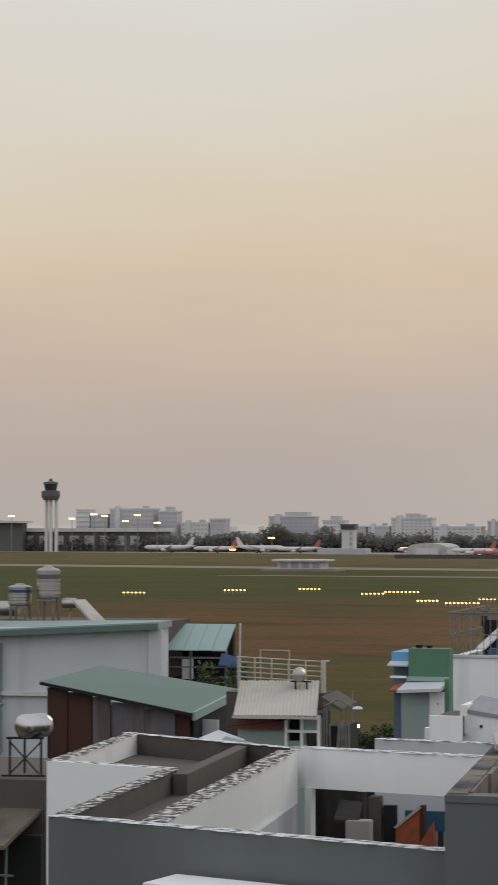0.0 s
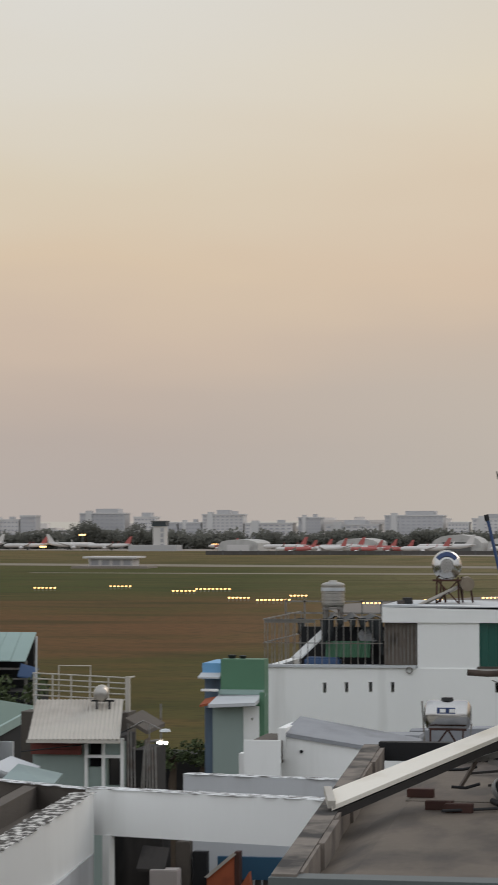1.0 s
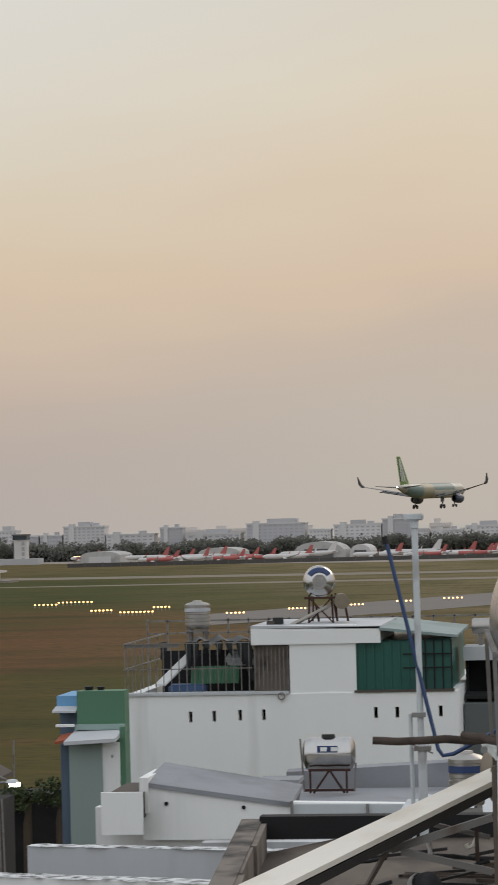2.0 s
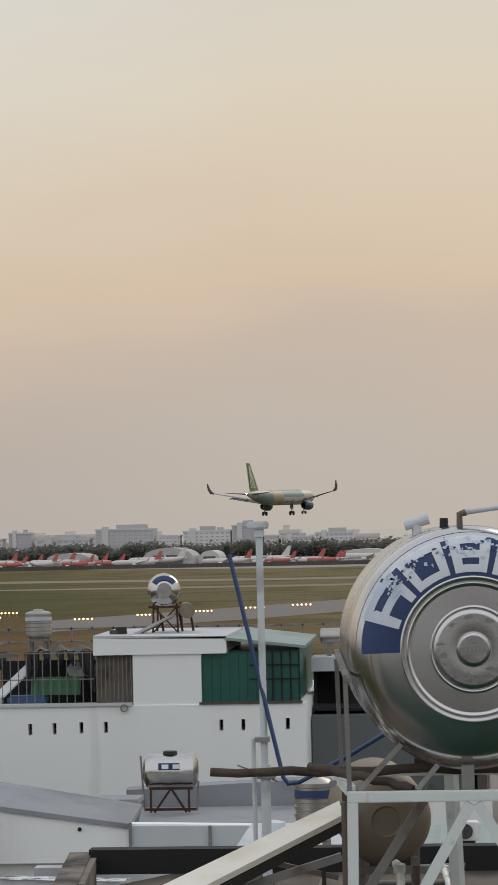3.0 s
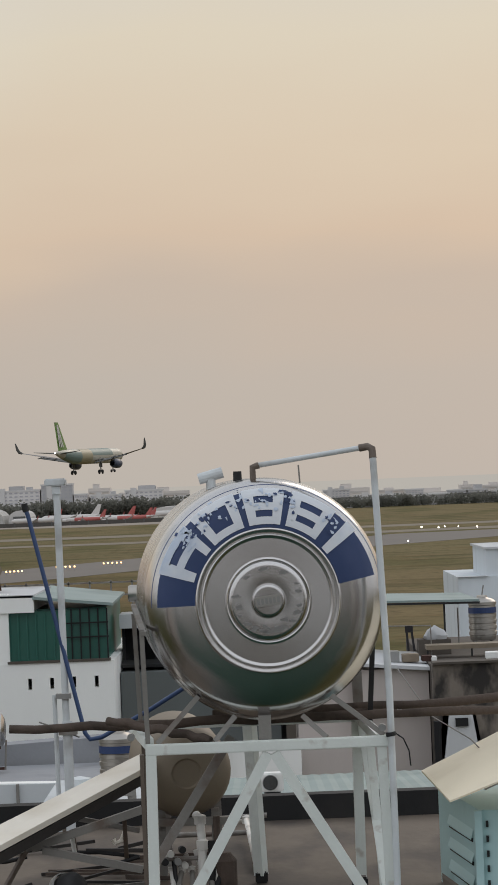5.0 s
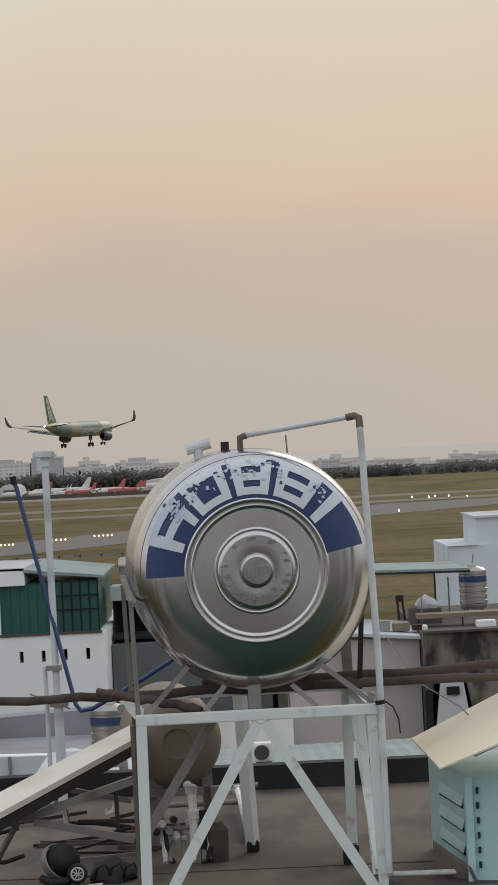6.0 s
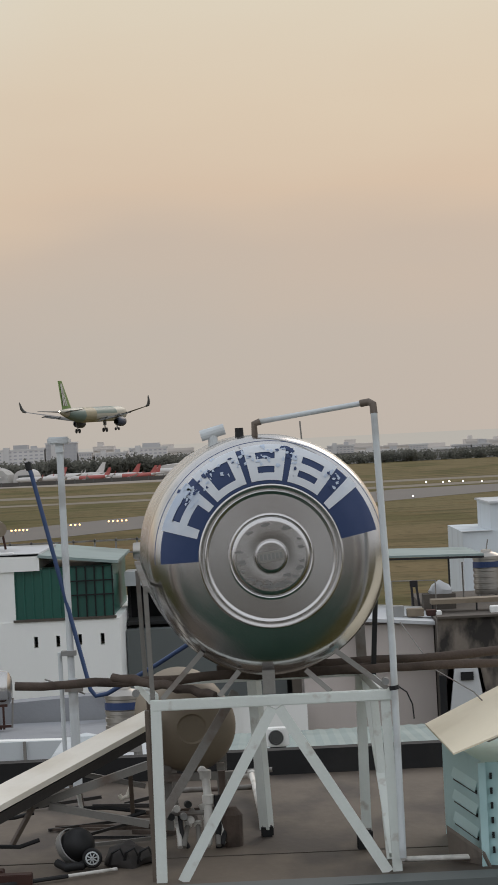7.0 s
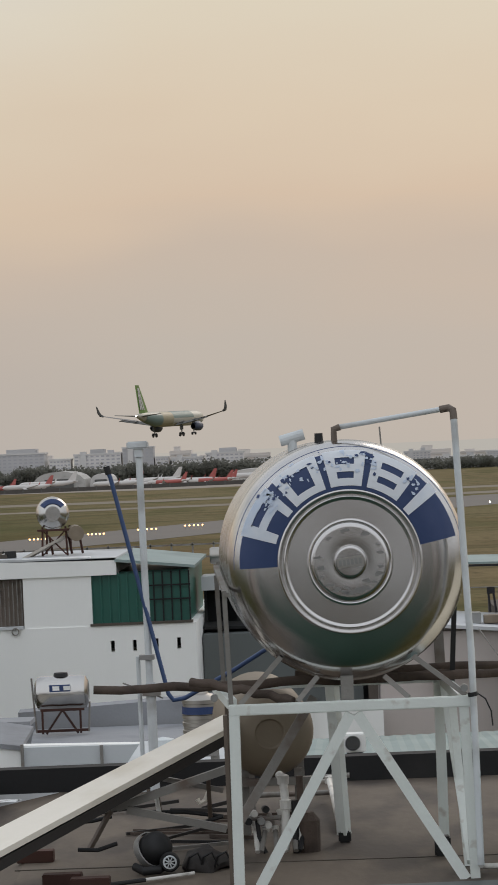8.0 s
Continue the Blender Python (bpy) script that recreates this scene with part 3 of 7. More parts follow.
def hangar(x0, x1, y, h, arched, material):
    t = thing("hangar", ((x0 + x1) / 2, y, 0), "arched white fabric hangar with a dark mouth" if arched else "long white hangar with a pitched sheet roof", "hangar", "hangars")
    bm = bmesh.new()
    n = 10
    c, w = (x0 + x1) / 2, (x1 - x0) / 2
    rows = []
    for yy in (y, y + 40):
        rows.append([bm.verts.new((c - w * math.cos(i * math.pi / n), yy, h * (math.sin(i * math.pi / n) ** (0.6 if arched else 0.35)))) for i in range(n + 1)])
    for i in range(n):
        bm.faces.new((rows[0][i], rows[0][i + 1], rows[1][i + 1], rows[1][i]))
    bm.faces.new(rows[0][::-1])
    bm.faces.new(rows[1])
    part("shell", bm, material, t)
    part("door", box(c - w * 0.55, c + w * 0.55, y - 0.5, y + 0.2, 0, h * 0.55), M_FARDARK if arched else M_FARROOF, t)


for a in [(-289, -266, 1400, 6.5, False, M_FARHANGAR), (-222, -198, 1400, 7, False, M_FARHANGAR), (-168, -139, 1395, 9, True, M_FARHANGAR), (-137, -125, 1400, 7, True, M_FARROOF), (-60, -30, 1420, 6, False, M_FARWALL)]:
    hangar(*a)

# low roofs of the town between the trees
rng = random.Random(5)
x = -560
while x < 200:
    w = rng.uniform(9, 26)
    z = rng.uniform(5, 11) * (1.0 if x < -20 else 0.6)
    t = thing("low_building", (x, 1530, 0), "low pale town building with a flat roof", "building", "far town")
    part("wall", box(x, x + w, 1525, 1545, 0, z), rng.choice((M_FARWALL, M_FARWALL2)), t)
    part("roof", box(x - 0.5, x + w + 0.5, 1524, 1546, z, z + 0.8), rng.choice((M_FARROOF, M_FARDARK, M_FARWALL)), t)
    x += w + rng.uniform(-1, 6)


def clump(bm, c, r, rng, n, lo=0.12, hi=0.27):
    """Small tilted leaf plates strewn through an uneven ball."""
    for _ in range(n):
        d = Vector((rng.gauss(0, 1), rng.gauss(0, 1), rng.gauss(0, 0.8))).normalized() * r * rng.uniform(0.45, 1.0)
        o = Vector(c) + d
        s = r * rng.uniform(lo, hi)
        a = Vector((rng.gauss(0, 1), rng.gauss(0, 1), rng.gauss(0, 1))).normalized()
        b = a.orthogonal().normalized()
        e = a.cross(b)
        vs = [bm.verts.new(o + b * s * math.cos(k * 1.2566) + e * s * math.sin(k * 1.2566) * 0.8 + a * rng.uniform(-0.2, 0.2) * s) for k in range(5)]
        bm.faces.new(vs)


def far_tree(x, y, w, h, seed):
    rng = random.Random(seed)
    t = thing("tree", (x, y, 0), "broad dark tree with an uneven crown beyond the apron", "tree", "far trees")
    part("trunk", tube([(x, y, 0), (x + 0.3, y, h * 0.45)], w * 0.06, 6, None, [1, 0.6]), M_BARK, t)
    bm = bmesh.new()
    for _ in range(16):
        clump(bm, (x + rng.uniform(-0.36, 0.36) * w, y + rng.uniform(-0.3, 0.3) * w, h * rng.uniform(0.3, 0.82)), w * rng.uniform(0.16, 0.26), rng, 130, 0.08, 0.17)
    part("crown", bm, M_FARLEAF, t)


for i, (x, w, h) in enumerate([(-392, 19, 19), (-383, 12, 17), (-360, 14, 17), (-350, 10, 15), (-276, 12, 12), (-225, 14, 12), (-188, 12, 12), (-120, 16, 12), (-88, 18, 11), (-72, 20, 12), (-56, 16, 11), (72, 14, 6), (86, 12, 7)]):
    far_tree(x, 1500, w, h, 40 + i)
bm = bmesh.new()
rng = random.Random(9)
for i in range(800):
    x = rng.uniform(-560, 230)
    h = rng.uniform(5.5, 12.0) * (1 if x < -30 else 0.62)
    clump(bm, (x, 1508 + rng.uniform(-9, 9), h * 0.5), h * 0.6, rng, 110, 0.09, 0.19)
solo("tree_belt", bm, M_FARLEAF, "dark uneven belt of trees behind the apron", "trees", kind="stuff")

# a glowing slab in the horizon sky's colour stands in for distant haze
m = glow_mat("haze_glow", srgb(186, 181, 173), 0.96)
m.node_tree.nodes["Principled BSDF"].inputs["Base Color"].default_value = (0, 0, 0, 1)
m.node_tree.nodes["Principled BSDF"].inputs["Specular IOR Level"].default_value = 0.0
solo("backdrop", box(-3500, 3500, 1850, 1860, 0, 16.7), m, "glowing slab coloured as pale haze beyond the far town", "backdrop", kind="structure")

# ---- aeroplanes ----


M_ENGINE = mat("dark_blue_engine_cowl", srgb(58, 66, 84), 0.45, 0, 0.1, 0.3, 2, 0.0)


def jet_parts(t, scale, fin, body, fin_label="", wheels=False, livery=None):
    """A twin-jet airliner built round the origin, nose to +y, 44 m long at scale 1, on its thing t."""
    s = scale

    def V(x, y, z):
        return (x * s, y * s, z * s)

    prof = [(0.0, 22.2, 0.0), (0.55, 21.9, -0.15), (1.1, 21.2, -0.1), (1.6, 20.0, 0.0), (1.92, 18.2, 0.0), (1.98, 16.0, 0.0), (1.98, 5, 0), (1.98, -6.0, 0), (1.9, -10.0, 0.12), (1.55, -14.5, 0.45), (1.05, -18.5, 0.8), (0.55, -21.2, 1.05), (0.2, -22.2, 1.15)]

    def hull(y0, y1, grow=0.0, a0=0.0, a1=2 * math.pi):
        bm = bmesh.new()
        seg = 20
        ys = [y0] + [p[1] for p in prof if min(y0, y1) < p[1] < max(y0, y1)] + [y1]
        ys.sort()
        rings = []
        for y in ys:
            for (r0, p0, c0), (r1, p1, c1) in zip(prof, prof[1:]):
                if p1 <= y <= p0:
                    k = (y - p1) / (p0 - p1)
                    r, c = r1 + (r0 - r1) * k + grow, c1 + (c0 - c1) * k
            rings.append([bm.verts.new(V(max(r, 0.01) * math.cos(a0 + (a1 - a0) * j / seg), y, c + max(r, 0.01) * math.sin(a0 + (a1 - a0) * j / seg))) for j in range(seg + 1)])
        for a, b in zip(rings, rings[1:]):
            for j in range(seg):
                bm.faces.new((a[j], a[j + 1], b[j + 1], b[j]))
        bmesh.ops.remove_doubles(bm, verts=bm.verts, dist=0.001)
        return bm

    f = part("fuselage", hull(22.2, -22.2), body, t, "", True)
    if livery:
        for y0, y1, a0, a1, mt, lb in livery:
            part("livery_band", hull(y0, y1, 0.03, a0, a1), mt, f, lb, True)
    for side in (-1, 1):
        bm = bmesh.new()
        secs = [(1.2, 6.4, -0.4, -1.2, 0.75), (6.5, 2.4, -2.3, -0.75, 0.5), (17.0, -4.0, -5.6, 1.5, 0.2)]
        rings = [[bm.verts.new(V(side * x, a, z)), bm.verts.new(V(side * x, (a * 0.6 + b * 0.4), z + h / 2)), bm.verts.new(V(side * x, b, z)), bm.verts.new(V(side * x, (a * 0.6 + b * 0.4), z - h / 2))] for x, a, b, z, h in secs for rings in (0,)]
        for p, q in zip(rings, rings[1:]):
            for j in range(4):
                bm.faces.new((p[j], p[(j + 1) % 4], q[(j + 1) % 4], q[j]))
        bm.faces.new(rings[0])
        bm.faces.new(rings[-1])
        w = part("wing", bm, M_WINGGREY if wheels else M_JETWHITE, t)
        part("winglet", tube([V(side * 16.7, -4.8, 1.42), V(side * 17.4, -5.1, 1.75), V(side * 17.75, -5.5, 2.5), V(side * 17.95, -6.2, 4.1)], 0.42 * s, 8, None, [0.6, 0.95, 0.9, 0.35]), M_FARDARK if wheels else fin, w)
        if wheels:
            for fx in (4.2, 8.2, 11.8):
                part("flap_fairing", tube([V(side * fx, 0.6 - fx * 0.36, -1.25 + fx * 0.12), V(side * fx, -2.6 - fx * 0.3, -1.5 + fx * 0.12)], 0.26 * s, 8, None, [1.0, 0.4]), M_FARDARK, w)
            part("flap", slab([V(side * 2.2, -0.6, -1.25), V(side * 11.5, -3.3, 0.3), V(side * 11.5, -4.5, -0.1), V(side * 2.2, -2.6, -1.8)], 0.12 * s), M_FARDARK, w)
        m = Matrix.Translation(V(side * 5.75, 4.4, -2.15)) @ pose(0, 0, 0, -90) @ Matrix.Scale(s, 4)
        e = part("engine", lathe([(0.55, -2.6), (0.95, -2.2), (1.22, -0.5), (1.25, 1.2), (1.1, 1.75), (0.98, 1.6), (0.92, 0.6), (0, 0.5)], m, 18), M_ENGINE if wheels else body, t, "", True)
        part("pylon", beam(V(side * 5.75, 3.4, -1.5), V(side * 5.75, 1.4, -0.9), 0.3 * s, 0.7 * s), M_FARDARK, e)
        bm = bmesh.new()
        sec = [(0.6, -17.3, -20.6, 1.0, 0.4), (6.2, -20.6, -22.0, 1.5, 0.15)]
        rings = [[bm.verts.new(V(side * x, a, z)), bm.verts.new(V(side * x, (a + b) / 2, z + h / 2)), bm.verts.new(V(side * x, b, z)), bm.verts.new(V(side * x, (a + b) / 2, z - h / 2))] for x, a, b, z, h in sec]
        for j in range(4):
            bm.faces.new((rings[0][j], rings[0][(j + 1) % 4], rings[1][(j + 1) % 4], rings[1][j]))
        bm.faces.new(rings[0])
        bm.faces.new(rings[1])
        part("tailplane", bm, M_FARDARK if wheels else M_JETWHITE, t)
    bm = bmesh.new()
    rings = []
    for y0, y1, z, h in [(-14.2, -20.3, 1.6, 0.5), (-19.8, -22.3, 8.9, 0.2)]:
        rings.append([bm.verts.new(V(0, y0, z)), bm.verts.new(V(h / 2, (y0 + y1) / 2, z)), bm.verts.new(V(0, y1, z)), bm.verts.new(V(-h / 2, (y0 + y1) / 2, z))])
    for j in range(4):
        bm.faces.new((rings[0][j], rings[0][(j + 1) % 4], rings[1][(j + 1) % 4], rings[1][j]))
    bm.faces.new(rings[0])
    bm.faces.new(rings[1])
    fin_ob = part("fin", bm, fin, t, fin_label)
    if wheels:
        for k in (0.25, 0.5, 0.72):
            part("fin_stripe", slab([V(0.27, -14.9 - 4.6 * k - 1.2, 2.6), V(0.27, -15.5 - 4.6 * k - 1.2, 2.6), V(0.14, -20.2 - 1.2 * k, 8.2), V(0.14, -19.9 - 1.2 * k, 8.2)], 0.01), M_JETWHITE, fin_ob)
    for gx, gy, r in ((-3.8, -1.6, 0.58), (3.8, -1.6, 0.58), (0, 16.4, 0.4)):
        g = part("landing_gear", tube([V(gx, gy, -1.4), V(gx, gy, -4.1)], 0.16 * s, 8), M_FARDARK, t)
        for dx in (-0.45, 0.45):
            m = Matrix.Translation(V(gx + dx, gy, -4.1)) @ pose(0, 0, 0, 0, 90) @ Matrix.Scale(s, 4)
            part("wheel", lathe([(0, -0.2), (r * 0.8, -0.2), (r, -0.1), (r, 0.1), (r * 0.8, 0.2), (0, 0.2)], m, 14), M_BLACK, g)
        if wheels:
            part("gear_door", box(gx * s - 0.1, gx * s + 0.1, gy * s - 1.0, gy * s + 0.9, -2.9 * s, -1.7 * s), M_FARDARK, g)


M_FINGREEN = mat("leaf_green_fin", srgb(108, 138, 72), 0.5, 0, 0.1, 0.4, 3, 0.0)
# band, wing and hull colours darkened to carry their shade against the sky
M_TEALBAND = mat("teal_livery", srgb(104, 122, 116), 0.45, 0, 0.15, 0.4, 3, 0.0)
M_GOLDBAND = mat("amber_livery", srgb(150, 140, 112), 0.45, 0, 0.2, 0.4, 3, 0.0)
M_WINGGREY = mat("backlit_wing_paint", srgb(112, 108, 106), 0.5, 0, 0.1, 0.3, 2, 0.0)
M_JETBODY = mat("backlit_jet_paint", srgb(172, 168, 154), 0.4, 0, 0.06, 0.3, 2, 0.0)

air = thing("airliner", (0, 0, 0), "pale airliner in flight, wheels down, with a striped green fin", "aeroplane")
jet_parts(air, 1.0, M_FINGREEN, M_JETBODY, "green fin with white stripes", True, [
    (-18.0, -9.0, -2.4, 0.6, M_TEALBAND, "teal painted band"), (-9.0, -2.0, -1.2, 1.3, M_GOLDBAND, "amber painted band"), (-2.0, 12.0, 0.1, 1.5, M_TEALBAND, "teal painted band")])
for dx, dy, dz in ((0, -22.4, 1.2), (17.6, -5.2, 1.8)):
    part("position_lamp", lathe([(0, -0.22), (0.22, 0), (0, 0.22)], Matrix.Translation((dx, dy, dz)), 8), M_LAMPWHITE, air)
air.matrix_basis = pose(-43.0, 660.0, 25.7, 0.8, 0.0, -18.5)

small = thing("parked_airliner", (0, 0, 0), "white airliner parked on the apron", "aeroplane", "parked airliners")
jet_parts(small, 0.7, M_JETWHITE, M_JETWHITE)
redtail = thing("parked_airliner", (0, 0, 0), "white airliner with a red tail parked on the apron", "aeroplane", "parked airliners")
jet_parts(redtail, 0.6, M_JETRED, M_JETWHITE, "red fin")
redjet = thing("parked_airliner", (0, 0, 0), "airliner with a red painted hull parked on the apron", "aeroplane", "parked airliners")
jet_parts(redjet, 0.52, M_JETRED, M_JETWHITE, "red fin", False, [(-16.0, 12.0, 0, 6.28, M_JETRED, "red painted hull")])
SPOTS = [(small, -448, 1462, 95), (redtail, -417, 1455, 100), (small, -388, 1450, -95), (redtail, -362, 1440, 95), (redjet, -294, 1440, 60), (redtail, -247, 1380, 80),
         (redjet, -229, 1370, 70), (redtail, -213, 1365, 110), (redjet, -192, 1360, 70), (small, -152, 1330, 95), (redjet, -225, 1290, 80), (redtail, -208, 1285, 60),
         (redjet, -189, 1280, 75), (redtail, -156, 1275, 110), (redjet, -174, 1290, 70), (redtail, -110, 1270, 80), (redjet, -63, 1260, 85), (redjet, -85, 1265, 65), (redtail, -73, 1270, 75), (redjet, -60, 1275, 60), (small, -95, 1300, 90), (small, -40, 1330, 85)]
used = set()
for ob, x, y, a in SPOTS:
    m = pose(x, y, 0.07 + 4.5 * {small: 0.7, redjet: 0.52, redtail: 0.6}[ob], 0, 0, a)
    if ob in used:
        copy_thing(ob, m)
    else:
        ob.matrix_basis = m
        used.add(ob)

# low panels added to make the dark strip before the parked aircraft
for i in range(31):
    x = -262 + i * 9
    fw = thing("boundary_wall", (x, 1238, 0), "low dark panel added as the dark strip before the apron", "wall", "boundary wall")
    part("panel", box(x, x + 8.7, 1238, 1238.4, 0, 2.0), M_WALLDARK, fw)
    part("post", box(x + 8.6, x + 9.1, 1237.8, 1238.6, 0, 2.3), M_FARDARK, fw)

# floodlight masts on the far side
for x, z in [(-545, 22), (-506, 20.5), (-492, 23), (-485, 22), (-472, 19), (-464.5, 22.5), (-381, 9), (-301, 3.2), (-405, 2.0), (-452, 18)]:
    t = thing("floodlight_mast", (x, 1450, 0), "tall apron floodlight mast with glowing warm lamps", "floodlight", "floodlights")
    part("mast", tube([(x, 1450, 0), (x, 1450, z)], 0.2, 6), M_GREYMETAL, t)
    for dx in (-1.3, 0, 1.3):
        part("lamp", box(x + dx - 0.5, x + dx + 0.5, 1449.2, 1449.8, z - 0.4, z + 0.5), M_LAMPWARM, t)

# ---- the tank roof ----
FLOOR = 14.93
roof = thing("tank_roof", (0, 12.5, 0), "flat cement roof of a neighbouring house with low parapets", "roof", kind="structure")
part("house_body", slab([(-1.5, 8.75, FLOOR), (-0.5, 8.75, FLOOR), (-0.78, 11.86, FLOOR), (4.2, 11.86, FLOOR), (4.2, 15.6, FLOOR), (-1.8, 15.6, FLOOR)], FLOOR), M_SLAB, roof)
part("sloping_gutter", slab([(-1.84, 8.75, FLOOR - 0.13), (-1.5, 8.75, FLOOR - 0.002), (-1.8, 15.6, FLOOR - 0.002), (-2.36, 15.6, FLOOR - 0.11)], 0.3), M_SLAB, roof)
for i in range(6):
    f0, f1 = i / 6 + 0.004, (i + 1) / 6 - 0.004
    o = 0.02 + 0.02 * (i % 2)
    a, b = Vector((-1.765, 8.7, 14.97)).lerp(Vector((-2.29, 15.58, 15.04)), f0), Vector((-1.765, 8.7, 14.97)).lerp(Vector((-2.29, 15.58, 15.04)), f1)
    part("block", slab([a, a + Vector((o, 0, 0)), b + Vector((o, 0, 0)), b], 0.3), M_BLOCK, roof)
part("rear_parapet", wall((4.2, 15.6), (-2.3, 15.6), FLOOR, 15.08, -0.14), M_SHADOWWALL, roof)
part("side_parapet", slab([(-2.3, 15.74, 15.05), (-1.76, 8.6, 14.975), (-1.9, 8.6, 14.975), (-2.44, 15.74, 15.05)], 0.12), M_MOSS, roof)
part("side_wall", slab([(-2.31, 15.73, 14.93), (-1.77, 8.61, 14.855), (-1.89, 8.61, 14.855), (-2.43, 15.73, 14.93)], 3.0), M_DARKGREY, roof)
part("front_kerb", wall((-1.91, 8.76), (-0.5, 8.76), FLOOR - 0.018, FLOOR + 0.03, -0.2), M_DARKGREY, roof)
part("front_wall", wall((-1.91, 8.72), (-0.5, 8.72), 0, FLOOR - 0.02, -0.15), M_DARKGREY, roof)
part("recess_kerb", wall((-0.76, 11.83), (4.2, 11.86), FLOOR - 0.3, FLOOR + 0.008, -0.22), M_DARKGREY, roof, "blue-grey painted kerb")
part("recess_wall", wall((-0.76, 11.81), (4.2, 11.84), 0, FLOOR - 0.31, -0.15), M_DARKGREY, roof)
part("recess_side", wall((-0.5, 8.75), (-0.78, 11.84), 0, FLOOR - 0.01, -0.1), M_DARKGREY, roof)
part("slab_joint", beam((-1.7, 12.68, FLOOR + 0.001), (4, 12.5, FLOOR + 0.001), 0.014, 0.006), M_CEMENT, roof)

# ---- big stainless tank on its stand ----
TC = Vector((0.05, 12.0, 16.443))
R = 0.576
AX = pose(*TC, 90, 0, 4.8)
AXIS = AX @ pose(0, 0, 0, 0, 180, 0)
TANK = AX
tank = thing("water_tank", (0.0, 12.6, 15.87), "horizontal stainless steel water tank with a peeling navy label", "water tank")
# local z of TANK points to the viewer, the front disc lies at z = 0
FRONT = [(0.0, 0.011), (0.063, 0.011), (0.07, 0.011), (0.075, 0.009), (0.078, 0.003), (0.082, 0.0025), (0.088, 0.003), (0.13, 0.003), (0.165, 0.003), (0.17, 0.003), (0.174, 0.002),
         (0.186, -0.001), (0.189, -0.004), (0.193, 0.004), (0.197, 0.006), (0.203, 0.004), (0.208, 0.004), (0.25, 0.004), (0.294, 0.004), (0.3, 0.004), (0.304, 0.007), (0.31, 0.007), (0.314, 0.003), (0.319, 0.003), (0.328, 0.003), (0.332, 0.0042), (0.338, 0.0042), (0.342, 0.001),
         (0.35, 0.0), (0.39, -0.003), (0.43, -0.0085), (0.47, -0.018), (0.50, -0.029), (0.525, -0.044), (0.546, -0.066), (0.563, -0.1), (R, -0.18)]
SHELL = [(R, -0.18)]
z = -0.2
for i in range(7):
    SHELL += [(R, z), (R + 0.006, z - 0.02), (R + 0.006, z - 0.075), (R, z - 0.095)]
    z -= 0.135
SHELL += [(R, -1.2), (0.54, -1.29), (0.49, -1.35), (0.36, -1.39), (0.0, -1.4)]
part("end_cap", lathe(FRONT, TANK, 96), M_CAPSTEEL, tank, "polished pressed steel end with concentric ridges", True)
part("shell", lathe(SHELL, TANK, 96), M_STEEL, tank, "ribbed steel shell", True)


def cap_z(r):
    for (r0, z0), (r1, z1) in zip(FRONT, FRONT[1:]):
        if r0 <= r <= r1 and r1 > r0:
            return z0 + (z1 - z0) * (r - r0) / (r1 - r0)
    return -0.18


def decal(name, bounds, material, parent, lift, label=""):
    """A thin vinyl patch on the end cap: polar cells (a0, a1, r0, r1) in degrees and metres."""
    bm = bmesh.new()
    for a0, a1, r0, r1 in bounds:
        na, nr = max(2, int(abs(a1 - a0) / 3)), 6
        g = [[bm.verts.new(TANK @ Vector(((r0 + (r1 - r0) * j / nr) * math.cos(radians(a0 + (a1 - a0) * i / na)), (r0 + (r1 - r0) * j / nr) * math.sin(radians(a0 + (a1 - a0) * i / na)), cap_z(r0 + (r1 - r0) * j / nr) + lift))) for j in range(nr + 1)] for i in range(na + 1)]
        for i in range(na):
            for j in range(nr):
                bm.faces.new((g[i][j], g[i + 1][j], g[i + 1][j + 1], g[i][j + 1]))
    bmesh.ops.remove_doubles(bm, verts=bm.verts, dist=0.0005)
    return part(name, bm, material, parent, label, True)


band = decal("label_band", [(11, 181.5, 0.346, 0.55)], M_BLUE, tank, 0.003, "navy vinyl arc, faded and peeling")
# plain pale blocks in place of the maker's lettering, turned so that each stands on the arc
r0, r1 = 0.362, 0.532
rm = (r0 + r1) / 2
for cells in (
        [(157, 164, r0, r1), (136, 142, r0, r1), (139, 160, rm - 0.022, rm + 0.016), (139, 160, r1 - 0.034, r1)],
        [(126, 132, r0, r1), (106, 112, r0, r1), (109, 129, r0, r0 + 0.036), (109, 129, r1 - 0.036, r1)],
        [(96, 102, r0, r1), (79, 85, r0, r1), (82, 99, r0, r0 + 0.036), (82, 99, rm - 0.018, rm + 0.018), (82, 99, r1 - 0.036, r1)],
        [(69, 75, r0, r1), (50, 56, r0, r1), (53, 72, r0, r0 + 0.036), (53, 72, rm - 0.018, rm + 0.018), (53, 72, r1 - 0.036, r1)],
        [(36, 42.5, r0 - 0.008, r1)]):
    decal("label_block", cells, M_LETTER, band, 0.006, "white vinyl block")
rng = random.Random(3)
